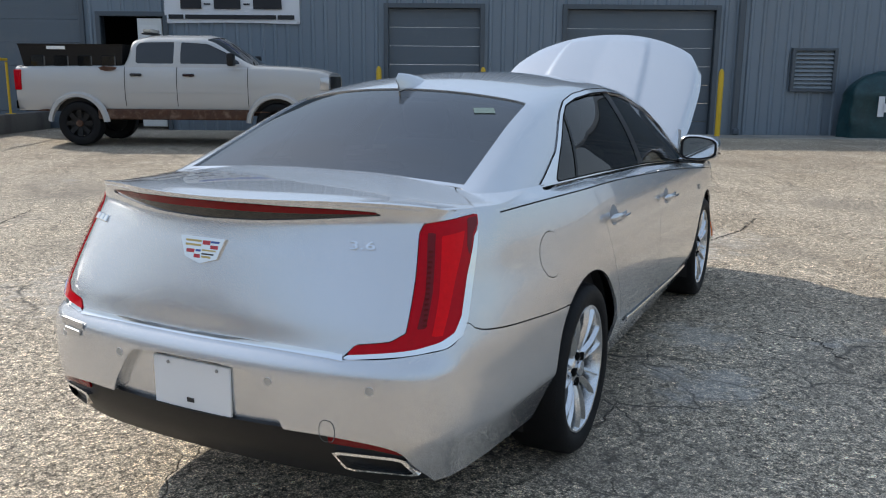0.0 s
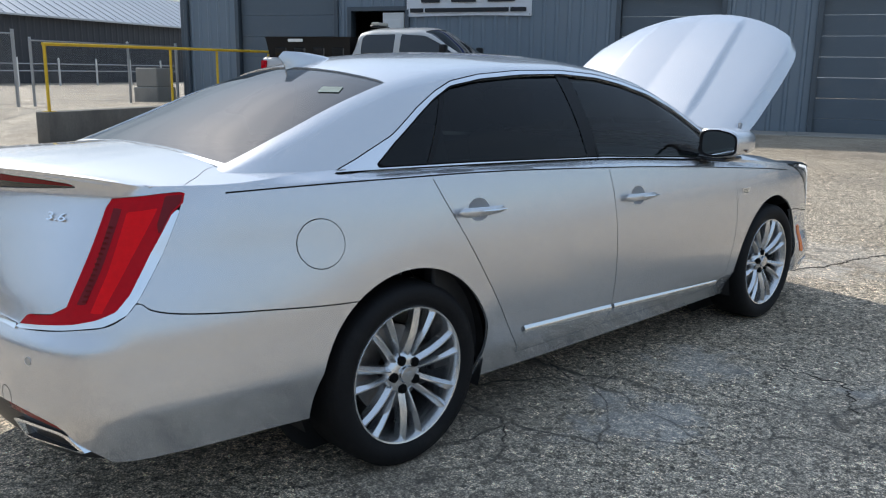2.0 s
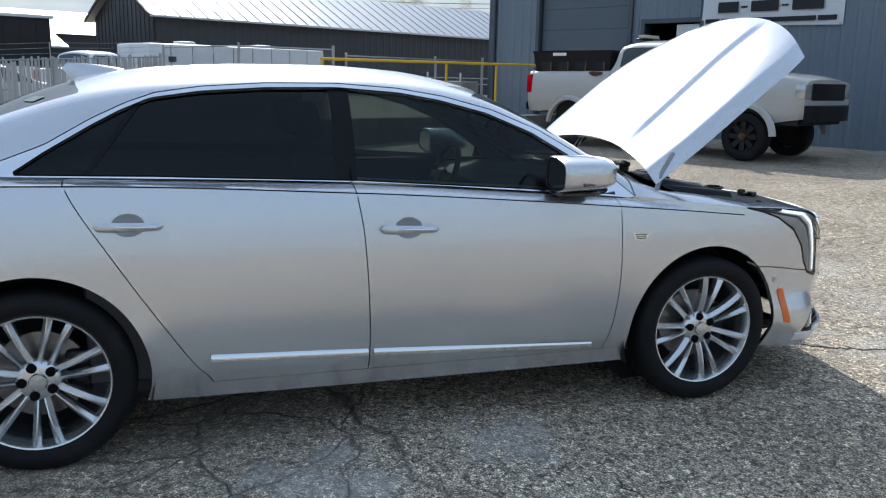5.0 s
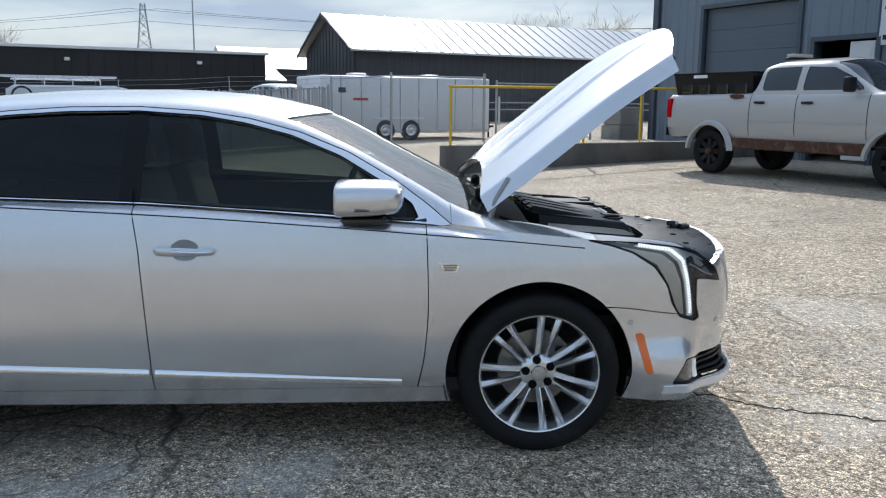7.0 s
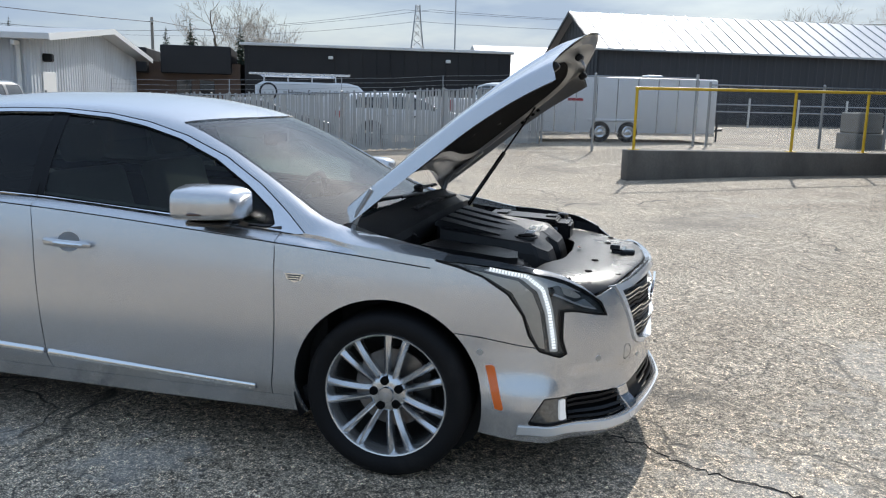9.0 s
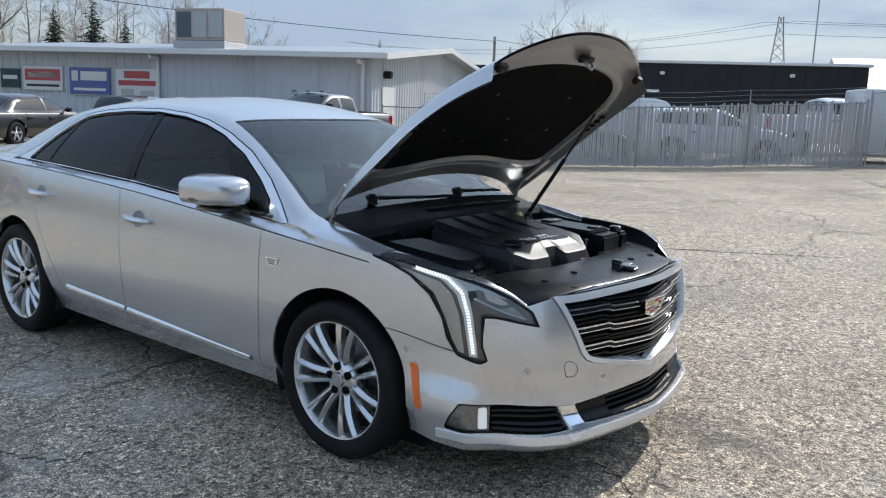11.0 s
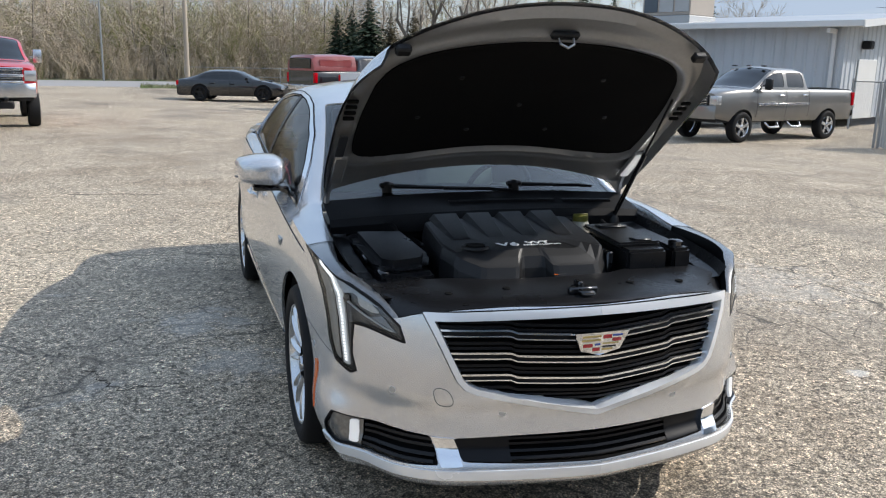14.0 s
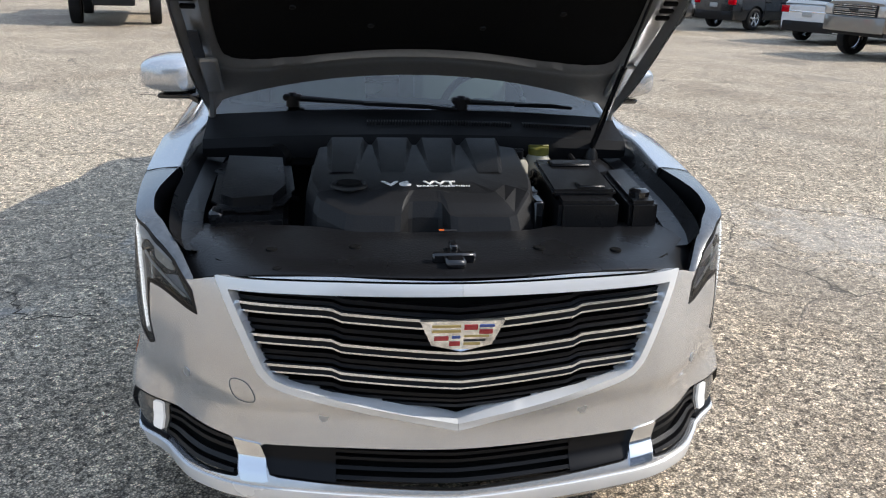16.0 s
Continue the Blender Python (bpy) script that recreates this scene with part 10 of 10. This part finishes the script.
for s in (1, -1):      # flared arches, rust and the two-tone line
    for a in (1.90, -1.90):
        bm = BM()
        rows = []
        for i in range(21):
            t = math.pi * (0.02 + 0.96 * i / 20)
            c, q = math.cos(t), math.sin(t)
            rows.append([(s * (0.975), a + 0.49 * c, 0.42 + 0.49 * q), (s * 1.045, a + 0.50 * c, 0.42 + 0.50 * q), (s * 1.045, a + 0.56 * c, 0.42 + 0.56 * q), (s * 0.985, a + 0.60 * c, 0.42 + 0.60 * q)])
        grid(bm, rows)
        bmesh.ops.recalc_face_normals(bm, faces=list(bm.faces))
        part("wheel_flare", bm, P_WHITE, white_truck)
    rng = random.Random(5)
    for k in range(9):
        y = -2.6 + 4.1 * k / 8 + rng.uniform(-0.2, 0.2)
        if abs(y + 1.9) < 0.5:
            continue
        bm = BM()
        h = rng.uniform(0.004, 0.03)
        w = rng.uniform(0.06, 0.22)
        pts = smooth_poly([(s * 0.970, y - w, 0.65), (s * 0.970, y + w, 0.65), (s * 0.980, y + 0.5 * w, 0.665 + h), (s * 0.980, y - 0.3 * w, 0.665 + h * 0.6)], 1)
        prism(bm, pts, (s * 0.012, 0, 0))
        part("rust_patch", bm, M_RUST, white_truck)
    bm = BM()
    prism(bm, smooth_poly([(s * 0.985, WT_CAB - 0.50, 1.49), (s * 0.985, WT_CAB - 0.12, 1.49), (s * 0.985, WT_CAB - 0.16, 1.42), (s * 0.985, WT_CAB - 0.42, 1.40)], 1), (s * 0.008, 0, 0))
    part("rust_patch", bm, M_RUST, white_truck)
    bm = BM()
    box(bm, min(s * 0.985, s * 0.999), max(s * 0.985, s * 0.999), WT_CAB + 0.02, WT_WS - 0.04, 1.005, 1.02)
    part("side_crease", bm, M_SLAT, white_truck)
    bm = BM()
    box(bm, min(s * 0.93, s * 0.988), max(s * 0.93, s * 0.988), WT_CAB - 0.55, WT_WS + 0.05, 0.50, 0.70, 0.02)
    part("rocker_panel", bm, M_RUST, white_truck)
spr = thing("spreader_hopper", "black plastic salt spreader hopper standing in the pickup bed", "spreader", at(TRK[0], TRK[1], 0.19, -90))
bm = BM()
rows = []
for z, x, ya, yb in ((1.02, 0.70, -2.85, -1.12), (1.50, 0.84, -2.95, -1.06), (1.86, 0.90, -3.00, -1.02), (1.90, 0.92, -3.02, -1.00), (1.90, 0.86, -2.96, -1.06), (1.60, 0.60, -2.7, -1.3)):
    rows.append([(x, ya, z), (x, yb, z), (-x, yb, z), (-x, ya, z)])
grid(bm, rows, loop=True)
bmesh.ops.recalc_face_normals(bm, faces=list(bm.faces))
part("hopper", bm, M_BLACK, spr, smooth=False)
for k in range(4):
    for s in (1, -1):
        bm = BM()
        box(bm, min(s * 0.82, s * 0.885), max(s * 0.82, s * 0.885), -2.80 + 0.45 * k, -2.52 + 0.45 * k, 1.42, 1.70, 0.02)
        part("panel_recess", bm, M_GLOSSBLACK, spr, smooth=False)
for s in (1, -1):
    bm = BM()
    box(bm, min(s * 0.915, s * 0.922), max(s * 0.915, s * 0.922), -2.45, -2.10, 1.80, 1.86)
    part("maker_bar", bm, M_WHITE, spr, smooth=False)
lb = thing("light_bar", "amber beacon bar above the pickup cab", "light bar", at(TRK[0], TRK[1], 0.19, -90))
bm = BM()
box(bm, -0.30, 0.30, WT_CAB + 0.12, WT_CAB + 0.30, 2.115, 2.15, 0.01)
part("mount", bm, M_BLACK, lb)
bm = BM()
box(bm, -0.26, 0.26, WT_CAB + 0.13, WT_CAB + 0.29, 2.152, 2.22, 0.02, seg=2)
part("lens", bm, mat("beacon_lens", (0.55, 0.50, 0.42), 0.15, coat=0.8, var=0.08), lb)

# the others across the lot
S = pickup(low=0.48, R=0.41, lift=0.08, wb=3.66, spokes=5, rim=M_RIM, offset=0.03)
S["bumpers"] = [("front_bumper", S["front"], 0.16, 0.62, 0.98, P_GREY), ("rear_bumper", S["rear"], -0.12, 0.66, 0.82, M_BLACK)]
S["mirror"] = (S["mirror"][0], S["mirror"][1], M_BLACK, (0.19, 0.30))
S["handle_mat"] = M_CHROME
grey = vehicle("pickup_truck", "lifted grey-brown crew-cab pickup parked nose out by the fence", "pickup truck", at(-19.9, -7.7, -0.28, -102), P_GREY, S)
mesh_grille(grey, S["front"] + 0.02, 0.62, 0.99, 1.26, 6)
for s in (1, -1):
    bm = BM()
    box(bm, min(s * 0.99, s * 1.015), max(s * 0.99, s * 1.015), -0.88, 1.25, 0.98, 1.05, 0.006)
    part("door_moulding", bm, M_SATIN, grey)
    for k in range(2):
        bm = BM()
        y = -0.35 + 0.95 * k
        tube(bm, [(s * 0.93, y - 0.25, 0.52), (s * 1.04, y - 0.2, 0.40), (s * 1.04, y + 0.2, 0.40), (s * 0.93, y + 0.25, 0.52)], 0.03, 8)
        part("step_bar", bm, M_SATIN, grey)
bm = BM()
box(bm, -0.58, 0.58, S["front"] + 0.02, S["front"] + 0.045, 1.10, 1.15, 0.01)
part("grille_crossbar", bm, P_GREY, grey)
bm = BM()
prism(bm, [(-0.12, S["front"] + 0.045, 1.105), (0.12, S["front"] + 0.045, 1.105), (0.15, S["front"] + 0.045, 1.15), (-0.15, S["front"] + 0.045, 1.15)], (0, 0.01, 0))
part("grille_badge", bm, M_BLACK, grey)
for x in (-0.5, 0.0, 0.5):
    bm = BM()
    box(bm, x - 0.06, x + 0.06, 0.50, 0.62, 2.02, 2.055, 0.012)
    part("roof_marker", bm, M_BLACK, grey)

S = pickup(low=0.50, R=0.41, lift=0.14, wb=3.70, spokes=6, rim=M_BLACK, offset=0.02)
S["bumpers"] = [("front_bumper", S["front"], 0.16, 0.70, 1.02, M_SATIN), ("rear_bumper", S["rear"], -0.12, 0.66, 0.82, M_SATIN)]
S["mirror"] = (S["mirror"][0], S["mirror"][1], M_SATIN, (0.20, 0.32))
red = vehicle("pickup_truck", "bright red heavy pickup with a chrome grille facing the lot", "pickup truck", pose(5.68, -18.6, 0.0, 0, 0, 11), P_REDCAR, S)
mesh_grille(red, S["front"] + 0.02, 0.64, 1.06, 1.31, 7)
for z in (1.035, 1.185, 1.335):
    bm = BM()
    box(bm, -0.68, 0.68, S["front"] + 0.015, S["front"] + 0.05, z - 0.025, z + 0.025, 0.01)
    part("grille_chrome", bm, M_CHROME, red)
bm = BM()
prism(bm, [(-0.10, S["front"] + 0.05, 1.16), (0.12, S["front"] + 0.05, 1.16), (0.15, S["front"] + 0.05, 1.215), (-0.13, S["front"] + 0.05, 1.215)], (0, 0.012, 0))
part("grille_badge", bm, M_GOLD, red)
for s in (1, -1):
    bm = BM()
    box(bm, min(s * 0.25, s * 0.34), max(s * 0.25, s * 0.34), S["front"] + 0.14, S["front"] + 0.22, 0.62, 0.72, 0.02)
    part("tow_hook", bm, M_BLACK, red)
bm = BM()
box(bm, -0.45, 0.45, S["front"] - 0.1, S["front"] + 0.12, 0.46, 0.64, 0.03)
part("plough_mount", bm, M_BLACK, red)

S = pickup(low=0.46, R=0.40, lift=0.05, wb=3.65, spokes=6, rim=M_RIM)
capped = vehicle("pickup_truck", "black pickup with a faded red canopy over its bed", "pickup truck", at(-18.1, -24.0, -0.1, 90), P_BLACKCAR, S, group="trucks parked at the white building")
bm = BM()
rows = []
for y, w, zt in ((-3.02, 0.90, 1.86), (-2.9, 0.93, 1.96), (-1.6, 0.93, 2.0), (-1.0, 0.90, 1.96)):
    rows.append([(w, y, 1.38), (w, y, 1.55), (w * 0.90, y, zt - 0.06), (w * 0.78, y, zt), (0, y, zt + 0.03), (-w * 0.78, y, zt), (-w * 0.90, y, zt - 0.06), (-w, y, 1.55), (-w, y, 1.38)])
grid(bm, rows)
for q in (0, -1):
    bm.faces.new([bm.verts.new(p) for p in rows[q]])
bmesh.ops.recalc_face_normals(bm, faces=list(bm.faces))
part("canopy", bm, P_MAROON, capped, "faded red fibreglass canopy")
bm = BM()
box(bm, -0.72, 0.72, -3.045, -3.02, 1.46, 1.86, 0.03)
part("canopy_window", bm, M_CARGLASS, capped)
for s in (1, -1):
    bm = BM()
    box(bm, min(s * 0.915, s * 0.935), max(s * 0.915, s * 0.935), -2.75, -1.25, 1.54, 1.80, 0.02)
    part("canopy_panel", bm, P_MAROON, capped)
S = pickup(low=0.46, R=0.39, lift=0.0, wb=3.65, spokes=6, rim=M_RIM)
vehicle("pickup_truck", "white crew-cab pickup parked beside the black truck", "pickup truck", at(-18.65, -21.3, -0.1, 90), P_SUVWHITE, S, group="trucks parked at the white building")


def saloon(L=4.9, half=0.92, H=1.45, wb=2.85, R=0.34, suv=False, **more):
    af, ar = wb / 2, -wb / 2
    yf, yr = af + (L - wb) * 0.46, ar - (L - wb) * 0.54
    bz = 0.98 if not suv else 1.10
    ws = af - 0.42
    if suv:
        roof = [(yr + 0.02, bz), (yr + 0.10, bz + 0.25), (yr + 0.35, H - 0.06), (yr + 0.9, H - 0.01), (ws - 1.3, H), (ws - 0.75, H - 0.05), (ws - 0.3, H - 0.30), (ws + 0.12, bz + 0.05), (ws + 0.25, bz)]
        win = [[(yr + 0.45, bz + 0.06), (yr + 0.62, H - 0.17), (ar + 0.55, H - 0.14), (ar + 0.55, bz + 0.04)], [(ar + 0.63, bz + 0.04), (ar + 0.63, H - 0.14), (-0.02 - 0.1, H - 0.13), (-0.12, bz + 0.03)],
               [(-0.02, bz + 0.03), (-0.02, H - 0.13), (ws - 0.82, H - 0.16), (ws - 0.35, bz + 0.22), (ws - 0.12, bz + 0.04)]]
        back = (yr + 0.05, yr + 0.32)
    else:
        roof = [(yr + 0.35, bz + 0.06), (yr + 0.75, bz + 0.20), (yr + 1.25, H - 0.08), (yr + 1.7, H - 0.005), (ws - 1.2, H), (ws - 0.8, H - 0.05), (ws - 0.35, H - 0.24), (ws + 0.15, bz + 0.05), (ws + 0.3, bz)]
        win = [[(yr + 1.05, bz + 0.05), (yr + 1.45, H - 0.16), (-0.15, H - 0.11), (-0.12, bz + 0.03)], [(-0.03, bz + 0.03), (-0.05, H - 0.11), (ws - 0.85, H - 0.14), (ws - 0.35, bz + 0.20), (ws - 0.12, bz + 0.03)]]
        back = (yr + 0.45, yr + 1.28)
    rail = [(y, max(bz + 0.003, z - (0.09 if bz + 0.1 < z else 0.03))) for y, z in roof]
    S = dict(front=yf, rear=yr, half=half, tyre=R, axle_f=af, axle_r=ar, low=0.26 if not suv else 0.34, crown=0.05, nose=0.16, tail=0.12,
             top=[(yr, bz - 0.10), (yr + 0.15, bz - 0.01), (yr + 0.7, bz), (ws, bz - 0.02), (af + 0.1, bz - 0.07), (yf - 0.2, bz - 0.22), (yf, bz - 0.38)],
             cab=dict(roof=roof, rail=rail, railx=[(yr, half * 0.74), (0, half * 0.70), (ws - 0.7, half * 0.70), (ws + 0.3, half * 0.86)], belt=[(yr, bz - 0.01), (ws + 0.3, bz - 0.03)], windows=win, screen=(ws + 0.16, ws - 0.72), back=back),
             seams=(ar + 0.45, -0.07, ws - 0.05), handles=((ar + 0.6, bz - 0.17), (0.05, bz - 0.19)), mirror=(ws - 0.32, bz + 0.06, M_BLACK, (0.17, 0.13)),
             bumpers=[("front_bumper", yf - 0.02, 0.06, 0.30, 0.60, M_BLACK), ("rear_bumper", yr + 0.02, -0.06, 0.32, 0.62, M_BLACK)],
             bits=[("headlamp", half - 0.42, half - 0.12, yf - 0.12, yf + 0.01, bz - 0.42, bz - 0.30, M_HEADLAMP, True), ("tail_lamp", half - 0.34, half - 0.08, yr - 0.015, yr + 0.10, bz - 0.26, bz - 0.06, M_RED, True),
                   ("plate_bar", -0.16, 0.16, yr - 0.02, yr, bz - 0.36, bz - 0.22, M_SLAT, False)], spokes=5, rim=M_RIM)
    S.update(more)
    return S


S = saloon(5.0, 0.98, 1.45, 2.95, 0.36, rim=M_BLACK)
S["bits"] += [("grille", -0.60, 0.60, S["front"] - 0.03, S["front"] + 0.015, 0.56, 0.66, M_GLOSSBLACK, False), ("hood_scoop", -0.30, 0.30, S["axle_f"] - 0.15, S["axle_f"] + 0.30, 0.93, 0.99, P_BLACKCAR, False),
              ("splitter", -0.85, 0.85, S["front"] - 0.2, S["front"] + 0.10, 0.20, 0.25, M_BLACK, False)]
vehicle("muscle_car", "black two-door muscle car with black wheels", "car", pose(-1.6, -36.5, -0.27, 0, 0, 72), P_BLACKCAR, S)
S = saloon(4.85, 0.95, 1.74, 2.85, 0.37, suv=True)
S["bits"] += [("tailgate_trim", -0.6, 0.6, S["rear"] - 0.012, S["rear"] + 0.02, 0.86, 0.90, M_CHROME, False)]
vehicle("suv", "white SUV seen from behind beside the grey pickup", "car", at(-22.5, -11.5, -0.28, 90), P_SUVWHITE, S, group="cars parked by the white building")
S = saloon(4.7, 0.94, 1.70, 2.72, 0.37, suv=True)
vehicle("suv", "black SUV parked with its tail to the lot", "car", at(-24.1, -16.3, -0.25, 90), P_BLACKCAR, S, group="cars parked by the white building")
S = saloon(4.9, 0.93, 1.52, 2.9, 0.35)
vehicle("saloon_car", "dark grey saloon parked towards the white building", "car", at(-17.7, -16.5, -0.1, 90), P_DARK, S, group="cars parked by the white building")
S = saloon(4.8, 0.91, 1.46, 2.8, 0.34)
vehicle("saloon_car", "silver saloon with red tail lamps between parked trucks", "car", at(-19.6, -19.4, -0.05, 90), P_SUVWHITE, S, group="cars parked by the white building")


# ---- trailers and vans behind the fences ----
def trailer(u, v0, v1, z0, label):
    t = thing("enclosed_trailer", label, "trailer", YARD)
    H = 2.05
    bm = BM()
    box(bm, u - 2.3, u, v0, v1, z0 + 0.28, z0 + H, 0.06, seg=2)
    part("body", bm, M_TRAILER, t)
    bm = BM()
    box(bm, u - 2.28, u + 0.012, v0 + 0.02, v1 - 0.02, z0 + 0.24, z0 + 0.33, 0.01)
    part("lower_rail", bm, M_SATIN, t)
    n = 9
    for k in range(1, n):
        v = v0 + (v1 - v0) * k / n
        bm = BM()
        box(bm, u - 0.002, u + 0.006, v - 0.015, v + 0.015, z0 + 0.34, z0 + H - 0.05)
        part("seam", bm, M_SATIN, t, smooth=False)
    for k, v in enumerate((v0 + (v1 - v0) * 0.36, v0 + (v1 - v0) * 0.51)):
        w = new("wheel")
        w.parent = t
        w.matrix_basis = pose(u + 0.02, v, z0 + 0.33)
        bm = BM()
        spin(bm, [(-0.2, 0.19), (-0.2, 0.31), (-0.02, 0.33), (0.02, 0.30), (0.01, 0.20)], 28, 'X', close=False)
        part("tyre", bm, M_TYRE, w)
        bm = BM()
        spin(bm, [(-0.06, 0.20), (-0.01, 0.19), (0.0, 0.16), (-0.03, 0.10), (0.0, 0.05), (0.01, 0.01)], 20, 'X')
        part("rim", bm, M_RIM, w)
    bm = BM()
    box(bm, u - 0.25, u + 0.05, v0 + (v1 - v0) * 0.29, v0 + (v1 - v0) * 0.58, z0 + 0.66, z0 + 0.74, 0.02)
    part("mudguard", bm, M_TRAILER, t)
    bm = BM()
    box(bm, u - 0.01, u + 0.012, v0 + 0.60, v0 + 0.85, z0 + 1.52, z0 + 1.68, 0.01)
    part("vent_window", bm, M_BLACK, t)
    bm = BM()
    box(bm, u - 0.01, u + 0.010, v0 + 1.10, v0 + 1.60, z0 + 1.28, z0 + 1.36)
    part("label_bars", bm, M_CREST_RED, t)
    for v in (v0 + 1.4, v0 + 4.1):
        bm = BM()
        box(bm, u - 1.4, u - 0.9, v, v + 0.55, z0 + H, z0 + H + 0.12, 0.05, seg=2)
        part("roof_vent", bm, M_TRAILER, t)
    bm = BM()
    tube(bm, [(u - 1.2, v1, z0 + 0.35), (u - 1.2, v1 + 0.9, z0 + 0.42)], 0.05, 8)
    tube(bm, [(u - 1.2, v1 + 0.7, z0), (u - 1.2, v1 + 0.7, z0 + 0.75)], 0.035, 8)
    part("drawbar", bm, M_BLACK, t)
    return t


trailer(-20.6, 8.0, 14.15, 0.26, "white enclosed box trailer parked behind the gate")


def van(u, v0, v1, z0):
    t = thing("work_van", "white high-roofed work van with a roof ladder behind the fence", "van", YARD)
    bm = BM()
    prof = [(v0, 0.45), (v0 + 0.02, 2.15), (v0 + 0.25, 2.28), (v1 - 1.6, 2.28), (v1 - 1.25, 2.20), (v1 - 0.70, 1.70), (v1 - 0.1, 1.35), (v1, 1.1), (v1, 0.45)]
    rows = []
    for x, sc in ((0, 0.97), (-0.05, 1.0), (-1.9, 1.0), (-1.95, 0.97)):
        rows.append([(u + x, (v0 + v1) / 2 + (v - (v0 + v1) / 2) * sc, z0 + 0.4 + (z - 0.4) * sc) for v, z in prof])
    grid(bm, rows, loop=False)
    for q in (0, -1):
        bm.faces.new([bm.verts.new(p) for p in rows[q]])
    bmesh.ops.recalc_face_normals(bm, faces=list(bm.faces))
    part("body", bm, P_SUVWHITE, t)
    part("lettering", text_mesh("Home Service", 0.23, 0.003, bold=0.002), M_INK, t, smooth=False, m=pose(u + 0.01, v0 + 1.75, z0 + 1.93, 90, 0, 90))
    bm = BM()
    spin(bm, [(0.0, 0.30), (0.006, 0.30), (0.006, 0.24), (0.0, 0.24)], 24, 'X', Matrix.Translation((u + 0.003, v0 + 0.45, z0 + 1.95)), close=False)
    part("emblem", bm, M_INK, t)
    bm = BM()
    prism(bm, [(u - 0.12, v1 - 1.22, z0 + 2.12), (u - 0.12, v1 - 0.75, z0 + 1.72), (u - 1.83, v1 - 0.75, z0 + 1.72), (u - 1.83, v1 - 1.22, z0 + 2.12)], (0, 0.05, 0.06))
    part("windscreen", bm, M_CARGLASS, t, smooth=False)
    for x in (-0.3, -1.6):
        bm = BM()
        tube(bm, [(u + x, v0 + 0.2, z0 + 2.48), (u + x, v1 - 2.0, z0 + 2.48)], 0.025, 6)
        part("rack_rail", bm, M_SATIN, t)
    for k in range(4):
        bm = BM()
        v = v0 + 0.3 + k * 0.8
        tube(bm, [(u - 0.3, v, z0 + 2.27), (u - 0.3, v, z0 + 2.48), (u - 1.6, v, z0 + 2.48), (u - 1.6, v, z0 + 2.27)], 0.022, 6)
        part("rack_bow", bm, M_SATIN, t)
    for s in (v0 + 0.9, v1 - 0.9):
        bm = BM()
        spin(bm, [(-0.2, 0.2), (-0.2, 0.33), (0.0, 0.34), (0.02, 0.2), (0.02, 0.01)], 20, 'X', Matrix.Translation((u, s, z0 + 0.34)))
        part("wheel", bm, M_TYRE, t)
    l = thing("ladder", "aluminium extension ladder lying on the van rack", "ladder", YARD)
    for x in (-0.35, -0.75):
        bm = BM()
        box(bm, u + x - 0.02, u + x + 0.02, v0 - 0.2, v1 - 1.5, z0 + 2.51, z0 + 2.58, 0.004)
        part("stile", bm, M_SATIN, l, smooth=False)
    k = v0
    while k < v1 - 1.6:
        bm = BM()
        cyl(bm, (u - 0.75, k, z0 + 2.545), (u - 0.35, k, z0 + 2.545), 0.016, 6)
        part("rung", bm, M_SATIN, l)
        k += 0.3


van(-24.2, -0.6, 4.1, -0.36)
S = saloon(4.6, 0.92, 1.65, 2.7, 0.36, suv=True)
vehicle("suv", "white SUV behind the slatted fence", "car", at(-22.6, 4.4, 0.0, 0), P_SUVWHITE, S, group="cars behind the fence")
S = saloon(4.7, 0.92, 1.50, 2.8, 0.34)
vehicle("saloon_car", "dark saloon behind the slatted fence", "car", at(-22.4, 9.6 - 9.9, -0.1, 0), P_DARK, S, group="cars behind the fence")
S = pickup(low=0.46, R=0.39, lift=0.0, wb=3.6)
vehicle("pickup_truck", "white pickup behind the trailer", "pickup truck", at(-26.5, 8.6, 0.2, 20), P_SUVWHITE, S, group="cars behind the fence")
